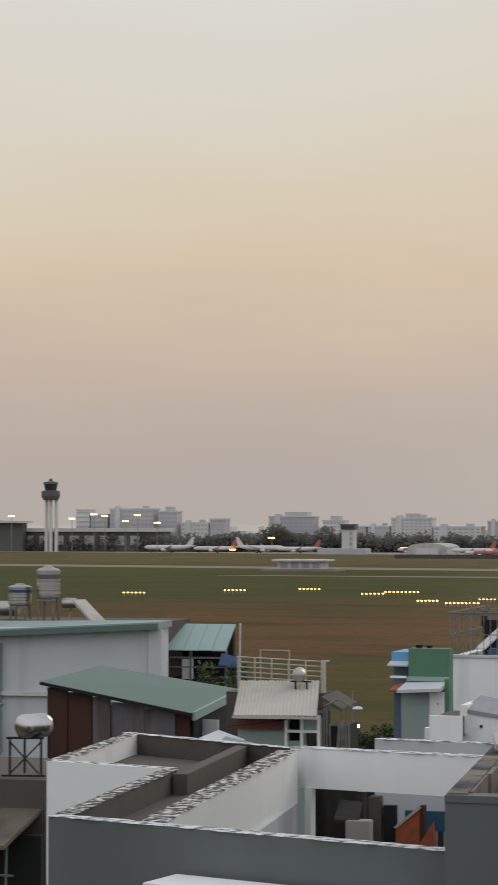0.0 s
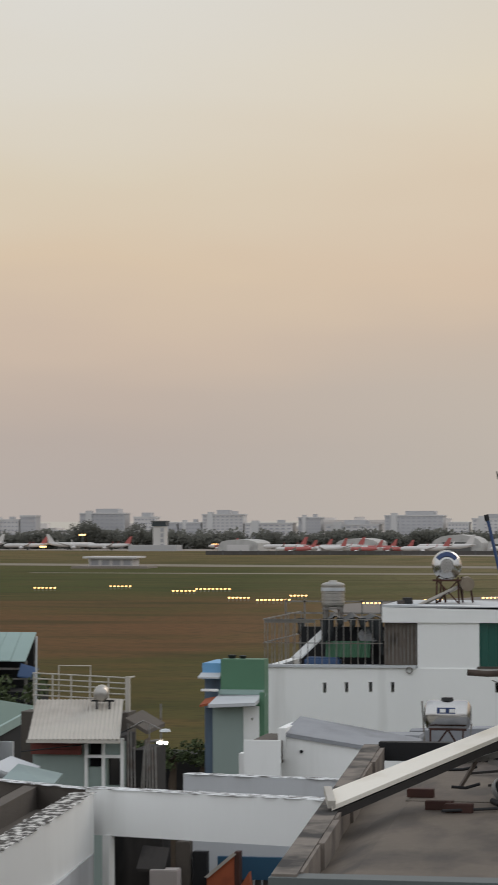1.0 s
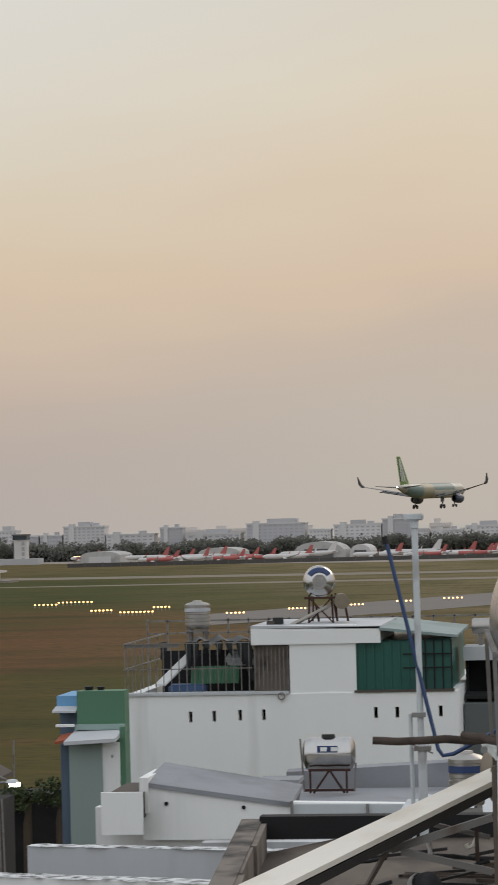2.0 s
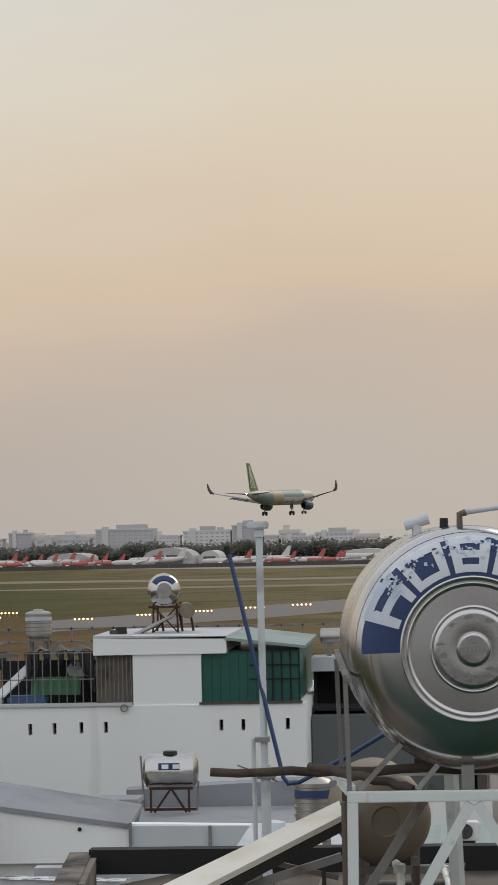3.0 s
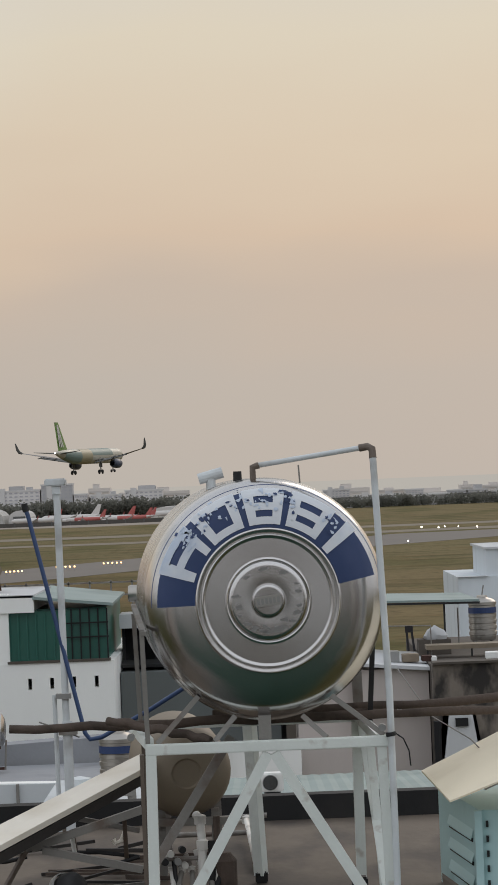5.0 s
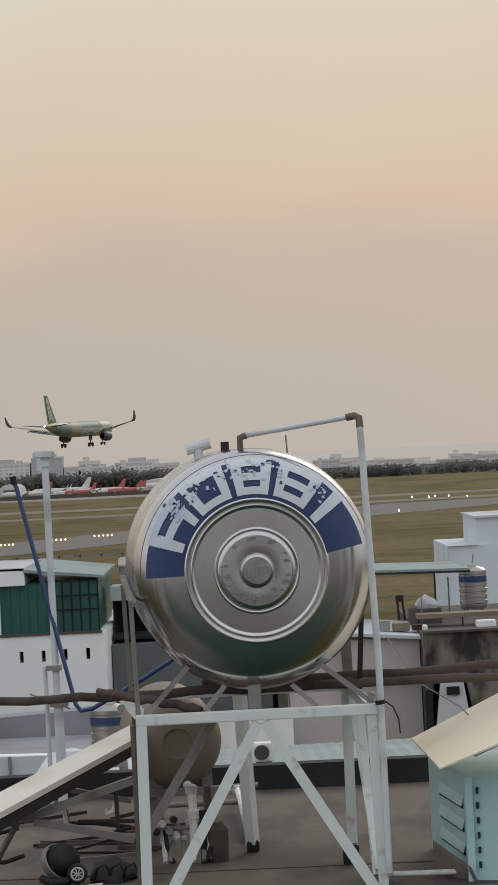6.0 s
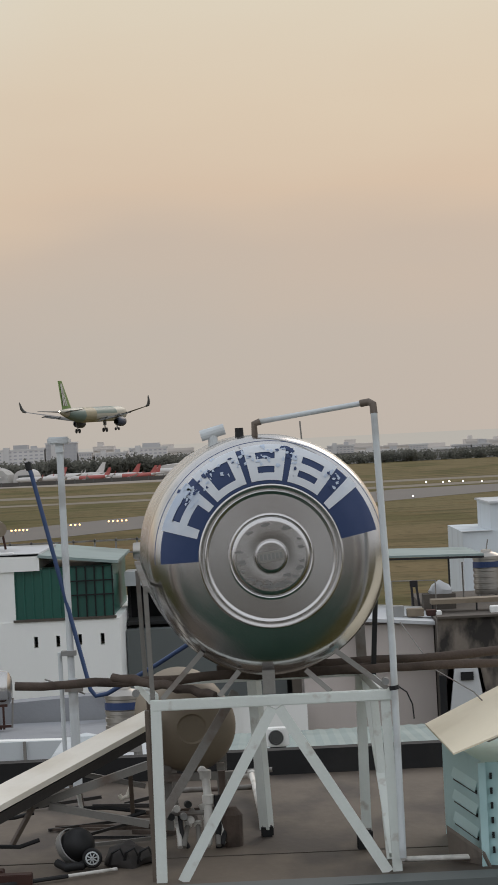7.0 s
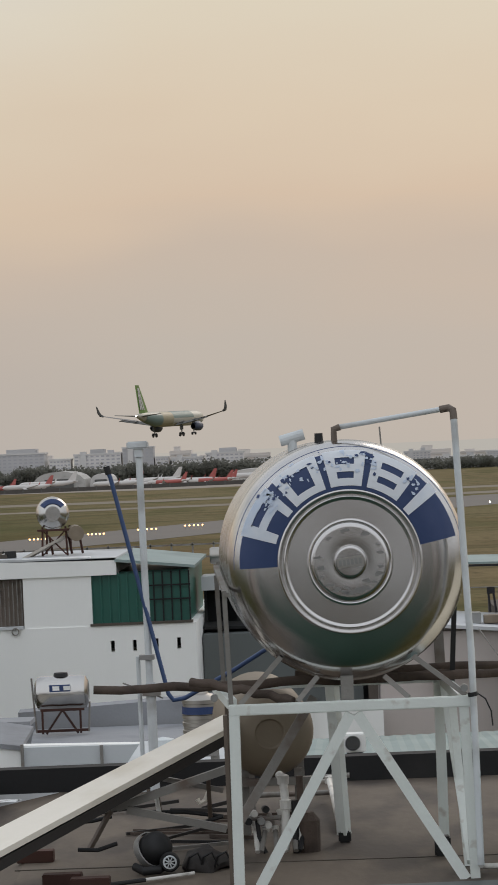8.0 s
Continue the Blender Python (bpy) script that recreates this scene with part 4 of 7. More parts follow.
for _ in range(120):
    a, r = rng.choice((rng.gauss(141, 4), rng.gauss(136, 5), rng.gauss(126, 5), rng.gauss(104, 4), rng.gauss(92, 8), rng.gauss(75, 4), rng.gauss(48, 3))), rng.gauss(0.485, 0.026)
    bm = bmesh.new()
    k, sr, sa = 11, rng.uniform(0.003, 0.012), rng.uniform(0.5, 2.0)
    vs = []
    for i in range(k):
        q = rng.uniform(0.45, 1.15)
        rr = min(0.54, max(0.352, r + sr * q * math.sin(i * 6.283 / k)))
        aa = radians(a + sa * q * math.cos(i * 6.283 / k))
        vs.append(bm.verts.new(TANK @ Vector((rr * math.cos(aa), rr * math.sin(aa), cap_z(rr) + 0.009))))
    mid = bm.verts.new(sum((v.co for v in vs), Vector()) / k + (TANK.to_3x3() @ Vector((0, 0, 0.001))))
    for i in range(k):
        bm.faces.new((mid, vs[i], vs[(i + 1) % k]))
    part("peeled_patch", bm, rng.choice((M_PEEL, M_PEEL, M_PEEL, M_BLUE)), band)
for a, r, sz in ((262, 0.125, 0.03), (310, 0.12, 0.026), (288, 0.15, 0.034), (318, 0.16, 0.022), (243, 0.155, 0.028), (205, 0.165, 0.016), (98, 0.165, 0.024), (130, 0.168, 0.02), (255, 0.16, 0.03), (272, 0.15, 0.03), (300, 0.158, 0.03), (335, 0.155, 0.026), (190, 0.15, 0.03), (170, 0.16, 0.024), (60, 0.162, 0.026), (15, 0.15, 0.022), (225, 0.145, 0.024), (30, 0.168, 0.016), (350, 0.168, 0.02), (268, 0.135, 0.012)):
    bm = bmesh.new()
    rr = [rng.uniform(0.25, 1.2) for _ in range(9)]
    r = min(r, 0.164 - 0.6 * sz)
    bm.faces.new([bm.verts.new(TANK @ Vector((r * math.cos(radians(a)) + sz * q * math.cos(i * 0.698), r * math.sin(radians(a)) + sz * 0.5 * q * math.sin(i * 0.698), 0.0048))) for i, q in enumerate(rr)])
    part("stain_patch", bm, M_STAIN, tank)
plate = part("maker_plate", box(-0.064, 0.064, -0.024, 0.024, 0.01, 0.017, None, 0.003), M_STEELDULL, tank, "embossed steel plate with worn marks")
for v in plate.data.vertices:
    v.co = TANK @ (Matrix.Rotation(radians(6), 4, "Z") @ (v.co + ORIGIN[plate])) - ORIGIN[plate]
for i in range(6):
    b = box(-0.055 + i * 0.019, -0.042 + i * 0.019, -0.014, 0.014, 0.017, 0.0195)
    bmesh.ops.transform(b, matrix=TANK @ Matrix.Rotation(radians(6), 4, "Z"), verts=b.verts)
    part("embossed_bar", b, M_GREYMETAL, plate)
# filler cap, stub and wire on the top
part("filler_cap", lathe([(0, 0.06), (0.02, 0.06), (0.022, 0.0), (0.018, 0.0)], Matrix.Translation((-0.075, 12.3, 17.0)), 14), M_BLACK, tank, "black filler cap")
t = part("tee_fitting", tube([(-0.27, 12.6, 17.03), (-0.15, 12.6, 17.06)], 0.028, 12), M_PVC, tank, "pale blue-grey pipe tee")
part("stub", tube([(-0.21, 12.6, 16.9), (-0.21, 12.6, 17.04)], 0.024, 12), M_PVC, t)
part("vent_rod", tube([(0.23, 12.5, 16.98), (0.225, 12.5, 17.08)], 0.004, 6), M_RUSTSTEEL, tank)

# overflow pipe: out of the top, across, down to the roof
pipe = thing("overflow_pipe", (0.57, 12.0, FLOOR), "grey plastic pipe with brown elbows running down past the tank", "pipe")
part("riser", tube([(0.0, 12.2, 16.96), (0.0, 12.2, 17.075), (0.03, 12.2, 17.085)], 0.017, 12), M_BROWNFIT, pipe, "brown elbow", True)
part("cross_run", tube([(0.03, 12.2, 17.085), (0.54, 12.05, 17.15)], 0.013, 12), M_PVC, pipe, "", True)
part("elbow", tube([(0.51, 12.06, 17.146), (0.55, 12.05, 17.152), (0.569, 12.03, 17.14), (0.571, 12.02, 17.095)], 0.018, 12), M_BROWNFIT, pipe, "brown elbow", True)
part("down_run", tube([(0.571, 12.02, 17.1), (0.60, 11.93, 16.0), (0.60, 11.9, 15.0)], 0.0165, 12), M_PVC, pipe, "", True)
part("floor_run", tube([(0.60, 11.9, 15.0), (0.62, 12.1, 14.96), (1.6, 12.05, 14.96)], 0.014, 12), M_WHITEPVC, pipe, "", True)
part("clip", tube([(0.597, 11.93, 15.81), (0.60, 11.93, 15.79)], 0.024, 10), M_BLACK, pipe)

# the welded stand
ZT = 15.79
stand = thing("tank_stand", (0, 12.5, FLOOR), "welded angle-steel tank stand, pale paint chipped with rust", "tank stand")
FL, FR, RL, RR = Vector((-0.54, 12.0, ZT)), Vector((0.575, 11.95, ZT)), Vector((-0.66, 12.95, ZT)), Vector((0.49, 12.95, ZT))


def angle(name, p, q, w, label="", material=None):
    """An L-section steel bar."""
    bm = beam(p, q, w, 0.006)
    d = (Vector(q) - Vector(p)).normalized()
    up = Vector((0, 0, 1))
    s = d.cross(up)
    if s.length < 1e-3:
        s = d.cross(Vector((0, 1, 0)))
    s.normalize()
    u = s.cross(d).normalized()
    o = s * (w / 2) + u * (w / 2)
    beam(Vector(p) + o, Vector(q) + o, 0.006, w, bm)
    return part(name, bm, material or M_STEELPAINT, stand, label)


part("front_rail", box(-0.555, 0.595, 11.94, 11.99, ZT - 0.05, ZT, None, 0.004), M_STEELPAINT, stand)
part("rear_rail", beam(RL, RR, 0.045), M_STEELPAINT, stand)
part("side_rail", beam(FL + Vector((0, 0.02, 0.0)), RL, 0.045), M_STEELPAINT, stand)
part("side_rail", beam(FR + Vector((-0.02, 0.05, -0.02)), RR, 0.045), M_STEELPAINT, stand)
part("leg_flange", box(-0.585, -0.566, 11.98, 12.03, FLOOR, ZT - 0.05), M_BROWNFIT, stand)
part("leg", beam((-0.53, 11.97, ZT - 0.05), (-0.54, 11.97, FLOOR), 0.06, 0.05), M_STEELPAINT, stand)
part("leg", beam((0.555, 11.97, ZT - 0.05), (0.575, 11.97, FLOOR), 0.045), M_STEELPAINT, stand)
part("leg", beam((-0.605, 12.93, ZT - 0.02), (-0.612, 12.93, FLOOR), 0.03), M_BROWNFIT, stand)
part("leg", beam((0.475, 12.93, ZT - 0.02), (0.47, 12.93, FLOOR), 0.07, 0.05), M_STEELPAINT, stand)
part("leg", beam((-0.07, 13.15, ZT - 0.02), (-0.04, 13.2, FLOOR + 0.04), 0.055), M_STEELPAINT, stand)
part("rubber_foot", box(-0.07, -0.005, 13.17, 13.24, FLOOR, FLOOR + 0.06, None, 0.008), M_BLACK, stand)
part("rubber_foot", box(0.41, 0.49, 12.6, 12.68, FLOOR, FLOOR + 0.1, None, 0.008), M_BLACK, stand)
part("brace", beam((0.02, 11.96, ZT - 0.06), (-0.44, 11.95, FLOOR), 0.05, 0.03, None, (0, 1, 0)), M_STEELPAINT, stand)
part("brace", beam((0.05, 11.96, ZT - 0.06), (0.53, 11.95, FLOOR), 0.05, 0.03, None, (0, 1, 0)), M_STEELPAINT, stand)
part("brace", beam((-0.16, 12.6, ZT - 0.04), (-0.56, 12.4, 15.15), 0.045, 0.03, None, (0, 1, 0)), M_RUSTSTEEL, stand)
part("brace", beam((0.5, 12.9, ZT - 0.04), (0.56, 12.0, 15.0), 0.04, 0.03, None, (0, 1, 0)), M_STEELPAINT, stand)
part("brace", beam((0.52, 12.5, ZT - 0.04), (0.56, 12.3, FLOOR), 0.04, 0.03, None, (0, 1, 0)), M_STEELPAINT, stand)
part("upright", beam((-0.545, 12.02, ZT), (-0.555, 12.02, 16.33), 0.022), M_RUSTSTEEL, stand)
part("upright", beam((-0.62, 12.93, ZT), (-0.635, 12.93, 16.36), 0.022), M_RUSTSTEEL, stand)
part("upright_link", beam((-0.545, 12.0, 16.31), (-0.635, 12.95, 16.40), 0.026, 0.02), M_RUSTSTEEL, stand)
part("upright", beam((0.49, 12.93, ZT), (0.48, 12.93, 16.3), 0.05), M_RUSTSTEEL, stand)
part("upright", beam((0.53, 12.6, ZT), (0.575, 12.6, 16.4), 0.025), M_BLACK, stand)
for x0, z0, x1 in ((-0.3, 16.0, -0.5), (-0.13, 15.9, -0.23), (0.19, 15.89, 0.30), (0.33, 15.98, 0.57)):
    part("saddle_strut", beam((x0, 12.06, z0), (x1, 12.0, ZT), 0.024, 0.016, None, (0, 1, 0)), M_RUSTSTEEL, stand)
part("saddle_pad", box(-0.02, 0.04, 12.0, 12.1, ZT, 15.9), M_RUSTSTEEL, stand)
for x in (-0.62, 0.56):
    part("bolt", tube([(x, 11.93, 15.83), (x, 11.97, 15.83)], 0.018, 10), M_GREYMETAL, stand)

# round timbers under the tank, reaching well past the stand
def log(p, q, r, seed):
    rng = random.Random(seed)
    n = 14
    pts = [Vector(p).lerp(Vector(q), i / n) + Vector((0, rng.uniform(-0.006, 0.006), rng.uniform(-0.008, 0.008))) for i in range(n + 1)]
    ob = solo("timber_pole", tube(pts, r, 10, None, [rng.uniform(0.88, 1.1) for _ in pts]), M_LOG, "weathered round timber pole laid across the stand", "timber", "timbers", smooth=True)
    return ob


log((-1.25, 12.55, 15.83), (0.62, 12.5, 15.845), 0.024, 1)
log((-0.25, 12.75, 15.845), (2.6, 12.75, 15.90), 0.023, 2)
log((-0.1, 12.62, 15.84), (2.6, 12.62, 15.82), 0.022, 3)
log((-0.75, 12.35, 15.88), (-0.25, 12.0, 15.80), 0.022, 4)

# second, brown tank under the first
t = thing("fibreglass_tank", (-0.4, 13.5, FLOOR), "stained brown horizontal tank with a ribbed end on a low frame", "water tank")
m = pose(-0.41, 13.3, 15.5, 90, 0, 6)
part("body", lathe([(0, 0.02), (0.07, 0.02), (0.08, 0.03), (0.12, 0.02), (0.17, 0.0), (0.22, -0.04), (0.245, -0.12), (0.25, -0.9), (0, -0.92)], m, 40), M_FIBRE, t, "", True)
for x in (-0.55, -0.27):
    part("leg", beam((x, 13.4, 15.3), (x, 13.4, FLOOR), 0.04), M_RUSTSTEEL, t)
    part("leg", beam((x, 14.1, 15.3), (x, 14.1, FLOOR), 0.04), M_RUSTSTEEL, t)
part("cross_bar", beam((-0.6, 13.35, 15.24), (-0.2, 13.35, 15.24), 0.04), M_RUSTSTEEL, t)

# plumbing below
def pipework(name, runs, r, material, label, category="pipe"):
    t = thing(name, runs[0][0], label, category, "roof pipes")
    for i, pts in enumerate(runs):
        part("pipe_run", tube(pts, r, 10), material, t, "", True)
        for p in pts[1:-1]:
            part("elbow", lathe([(0, -r * 1.5), (r * 1.35, -r), (r * 1.4, r), (0, r * 1.5)], Matrix.Translation(p), 10), M_WHITEPVC, t)
    return t


pipework("white_pipe", [[(-0.36, 13.0, 15.32), (-0.34, 12.95, 15.3), (-0.33, 12.9, 15.18), (-0.34, 12.9, FLOOR + 0.02)], [(-0.28, 12.95, 15.15), (-0.27, 12.9, FLOOR + 0.02)]], 0.022, M_WHITEPVC, "white plastic pipe with an elbow below the brown tank")
pipework("white_pipe", [[(-0.25, 15.1, 15.0), (-0.05, 15.1, 15.02), (-0.12, 15.0, 15.02), (-0.06, 13.5, 14.97)]], 0.02, M_WHITEPVC, "white plastic pipe with taped joints on the roof")
pipework("white_pipe", [[(-0.6, 14.6, 15.0), (-0.1, 14.6, 15.0)], [(-0.3, 15.1, 15.02), (0.0, 15.1, 15.03)]], 0.016, M_RUSTSTEEL, "grey steel pipe along the rear parapet")
rng = random.Random(12)
for i in range(6):
    x = -0.52 + 0.05 * i
    pipework("hose", [[(x, 13.0, 15.12 + rng.uniform(-0.05, 0.05)), (x + 0.03, 12.95, 15.05), (x + rng.uniform(-0.04, 0.08), 12.85, FLOOR + 0.02)]], 0.014, rng.choice((M_BLACK, M_RUSTSTEEL, M_WHITEPVC)), "short grimy hose below the brown tank", "hose")
for x, y, zt, mt in ((-0.285, 12.9, 15.2, M_BLACK), (-0.255, 12.92, 15.32, M_LOG)):
    solo("drain_pipe", tube([(x, y, FLOOR), (x, y, zt)], 0.018, 10), mt, "dark drain pipe standing below the brown tank", "pipe", "roof pipes", smooth=True)
vb = thing("valve_cluster", (-0.45, 12.95, 15.12), "small cluster of brass and plastic valves on the pipes", "valves")
for i, (x, z) in enumerate(((-0.52, 15.1), (-0.49, 15.14), (-0.455, 15.1), (-0.43, 15.16), (-0.42, 15.08))):
    part("valve", lathe([(0, 0.0), (0.018, 0.0), (0.02, -0.02), (0.014, -0.05), (0, -0.05)], pose(x, 12.88, z, 90, 0, 15), 12), (M_BLACK, M_WHITEPVC, M_GREYMETAL)[i % 3], vb, "", True)
part("manifold", tube([(-0.54, 12.93, 15.11), (-0.28, 12.93, 15.11)], 0.013, 8), M_RUSTSTEEL, vb)
part("drop_hose", tube([(-0.48, 12.92, 15.1), (-0.47, 12.9, 15.0), (-0.44, 12.88, FLOOR + 0.01)], 0.012, 8), M_BLACK, vb, "", True)
part("pump_body", lathe([(0, 0), (0.06, 0), (0.06, 0.16), (0.03, 0.2), (0, 0.2)], Matrix.Translation((-0.22, 12.95, FLOOR + 0.0)), 16), M_LOG, thing("pump", (-0.22, 12.95, FLOOR), "small rusty water pump among the pipes", "pump"))

# solar water heater with a long cream panel leaning on the roof
sol = thing("solar_heater", (-1.4, 12.4, FLOOR), "long cream-edged solar heater panel leaning on a rusted frame", "solar heater")
P = [Vector((-2.0, 11.3, 15.04)), Vector((-0.55, 13.3, 15.575)), Vector((-0.59, 13.57, 15.613)), Vector((-2.07, 11.57, 15.106))]
part("panel", slab(P, 0.03), M_BEIGE, sol)
part("panel_back", slab([p - Vector((0, 0, 0.033)) for p in (P[0] + Vector((0.03, 0.03, 0)), P[1], P[2], P[3])], 0.05), M_PANELEDGE, sol)
part("end_rail", beam(P[0] + Vector((0, 0, 0.01)), P[3] + Vector((0, 0, 0.01)), 0.05), M_CORR, sol)
for a, b, w in (((-1.180, 12.700, 15.224), (-0.620, 12.750, 15.389), 0.04), ((-1.119, 12.650, 15.220), (-0.624, 12.650, 15.105), 0.036), ((-1.474, 12.600, 15.182), (-1.144, 12.720, 15.233), 0.03), ((-0.967, 13.100, 15.311), (-0.655, 13.100, 15.237), 0.026)):
    part("frame_bar", beam(a, b, w), M_RUSTSTEEL, sol)
for a, b in (((-1.200, 12.700, 15.222), (-1.313, 12.600, 15.033)), ((-0.715, 12.800, 15.367), (-0.722, 13.000, 15.086)), ((-1.008, 13.200, 15.232), (-0.995, 13.200, 15.128))):
    part("frame_bar", beam(a, b, 0.022), M_BROWNFIT, sol)
part("stay_rod", tube([(-0.993, 12.900, 15.270), (-0.974, 12.850, 15.172)], 0.012, 8), M_WHITEPVC, sol)
part("hook", tube([(-0.779, 12.900, 15.225), (-0.769, 12.900, 15.204), (-0.739, 12.900, 15.217), (-0.720, 12.900, 15.259)], 0.013, 8), M_BEIGE, sol, "bent cream hook")
for i, (a, b) in enumerate((((-1.055, 13.000, 15.154), (-0.656, 13.000, 15.117)), ((-0.797, 12.900, 15.090), (-0.651, 12.900, 15.132)), ((-1.424, 12.900, 15.129), (-1.221, 12.900, 15.154)), ((-1.358, 12.500, 15.052), (-1.161, 12.500, 15.076)))):
    solo("black_hose", tube([a, tuple((p + q) / 2 + (0, 0, 0.012 - 0.01 * i)[k] for k, (p, q) in enumerate(zip(a, b))), b], 0.011, 8), M_BLACK, "black hose lying under the leaning panel", "hose", "roof hoses", smooth=True)

rng = random.Random(44)
for i in range(12):
    x, y = rng.uniform(-1.5, -0.75), rng.uniform(12.9, 14.6)
    solo("scrap_bar", beam((x, y, FLOOR + 0.012), (x + rng.uniform(0.2, 0.6), y + rng.uniform(-0.3, 0.3), FLOOR + rng.uniform(0.012, 0.06)), rng.uniform(0.012, 0.022)), rng.choice((M_LOG, M_BLACK, M_PANELEDGE, M_RUSTSTEEL)), "thin scrap bar lying under the leaning panel", "scrap", "roof scrap")

# loose things on the roof
hm = thing("motorcycle_helmet", (-1.05, 12.45, FLOOR), "black open helmet lying on its side on the roof", "helmet")
part("shell", lathe([(0.075, 0.0), (0.085, 0.04), (0.08, 0.085), (0.055, 0.115), (0.02, 0.128), (0, 0.13)], pose(-1.01, 12.5, 15.03, 70, 0, 55), 24), M_BLACK, hm, "", True)
part("visor", lathe([(0.09, -0.012), (0.094, 0.0), (0.094, 0.028), (0.088, 0.03)], pose(-1.005, 12.495, 15.03, 62, 0, 50), 24), M_GREYMETAL, hm, "scuffed clear visor", True)
part("chin_guard", tube([(-1.07, 12.42, 14.97), (-1.02, 12.36, 14.955), (-0.95, 12.37, 14.96), (-0.92, 12.44, 14.97)], 0.022, 10), M_BLACK, hm, "", True)
fw = thing("fan_motor", (-0.9, 12.42, FLOOR), "small black motor with a pale spoked face", "motor")
part("case", lathe([(0, 0.0), (0.042, 0.0), (0.05, -0.02), (0.048, -0.08), (0, -0.09)], pose(-0.895, 12.36, 14.995, 84, 0, 6), 22), M_BLACK, fw, "", True)
part("face_ring", lathe([(0.026, 0.003), (0.03, 0.006), (0.034, 0.003), (0.033, 0.0)], pose(-0.895, 12.358, 14.995, 84, 0, 6), 22), M_PVC, fw, "", True)
for k in range(4):
    c = math.cos(k * 0.785 + 0.3) * 0.026, math.sin(k * 0.785 + 0.3) * 0.026
    part("spoke", beam((-0.895 - c[0], 12.352, 14.995 - c[1]), (-0.895 + c[0], 12.352, 14.995 + c[1]), 0.005), M_PVC, fw)
sk = thing("cable_sack", (-0.74, 12.5, FLOOR), "dark crumpled sack of cable on the roof", "sack")
bm = lathe([(0, 0.1), (0.05, 0.1), (0.09, 0.07), (0.11, 0.03), (0.1, 0.0), (0, 0.0)], Matrix.Translation((-0.73, 12.5, FLOOR)), 22)
for v in bm.verts:
    v.co += Vector((noise.noise(v.co * 12), noise.noise(v.co * 12 + Vector((5, 0, 0))), noise.noise(v.co * 14 + Vector((0, 7, 0))) * 0.7)) * 0.045
    v.co.z = max(v.co.z, FLOOR)
part("sack", bm, M_PANELEDGE, sk, "", True)
for k in range(3):
    part("cable_loop", tube([(-0.82 + 0.07 * k, 12.42, 14.95), (-0.8 + 0.07 * k, 12.39, 15.01), (-0.76 + 0.07 * k, 12.4, 15.03), (-0.73 + 0.07 * k, 12.41, 14.96)], 0.007, 6), M_BLACK, sk, "", True)
for i, (x, y) in enumerate([(-1.35, 12.0), (-1.5, 12.15), (-1.72, 12.9)]):
    bk = solo("brick", box(x, x + 0.19, y, y + 0.08, FLOOR, FLOOR + 0.06, None, 0.004), M_RUST, "loose red brick lying on the roof", "brick", "loose bricks")
rod = thing("steel_bar", (-1.001, 12.145, 14.950), "thin rod on the roof, half black and half white", "rod")
part("white_half", tube([(-1.001, 12.145, 14.950), (-0.773, 12.288, 14.950)], 0.009, 8), M_WHITEPVC, rod)
part("black_half", tube([(-1.359, 11.936, 14.950), (-1.001, 12.145, 14.950)], 0.011, 8), M_BLACK, rod)

# aqua louvred box with a cream sheet for a roof
lb = thing("louvred_box", (1.3, 12.5, FLOOR - 0.05), "aqua painted steel box with louvres under a loose cream sheet", "equipment box")
part("body", slab([(1.0, 12.0, 15.42), (2.4, 11.6, 15.42), (2.5, 12.9, 15.42), (0.88, 13.0, 15.42)], 0.52), M_AQUA, lb)
for i in range(3):
    z = 15.31 - i * 0.112
    part("louvre", slab([(0.984, 12.14, z), (0.913, 12.72, z), (0.899, 12.72, z - 0.045), (0.97, 12.14, z - 0.045)], 0.006), M_AQUA, lb)
    # dark strip painted as the shadow under each hood
    part("slot", slab([(0.979, 12.15, z - 0.046), (0.908, 12.71, z - 0.046), (0.911, 12.72, z - 0.046), (0.983, 12.16, z - 0.046)], 0.018), M_DARK, lb)
part("corner_post", beam((0.995, 11.985, 15.42), (0.995, 11.985, 14.9), 0.035), M_AQUA, lb)
for i in range(6):
    part("rivet", box(1.03, 1.042, 11.975, 11.985, 15.34 - i * 0.07, 15.37 - i * 0.07), M_BLACK, lb)
part("base_sheet", slab([(0.83, 12.2, 15.1), (0.99, 11.95, 15.0), (1.02, 11.95, 14.93), (0.84, 12.25, 14.93)], 0.02), M_MOSS, lb)
sh = thing("cream_sheet", (1.4, 12.3, 15.45), "loose cream sheet laid tilted over the aqua box", "sheet")
part("sheet", slab([(0.85, 11.75, 15.5), (2.6, 11.3, 16.2), (2.4, 12.9, 16.25), (0.80, 13.0, 15.5)], 0.009), M_SHEET, sh)
part("batten", beam((1.02, 11.9, 15.54), (1.3, 12.0, 15.64), 0.03), M_CORR, sh)
solo("cable", tube([(0.62, 11.98, 15.8), (0.66, 11.99, 15.77), (0.685, 12.0, 15.71), (0.69, 12.0, 15.64)], 0.0035, 6), M_BLACK, "loose black cable end hanging from the stand", "cable")
solo("cable", tube([(0.75, 14, 15.95), (0.9, 13.6, 15.72), (1.05, 12.9, 15.66), (1.18, 12.4, 15.52), (1.3, 12.0, 15.49)], 0.0035, 6), M_RUSTSTEEL, "thin grey cable sagging to the box", "cable")

# ---- poles on the strip just beyond the roof ----
pl = thing("camera_pole", (-1.19, 15.4, 14.6), "pale grey pole carrying a small camera box on a bracket", "pole")
part("pole", tube([(-1.19, 15.45, 14.3), (-1.195, 15.45, 15.9), (-1.2, 15.45, 17.02)], 0.022, 12), M_PVC, pl, "", True)
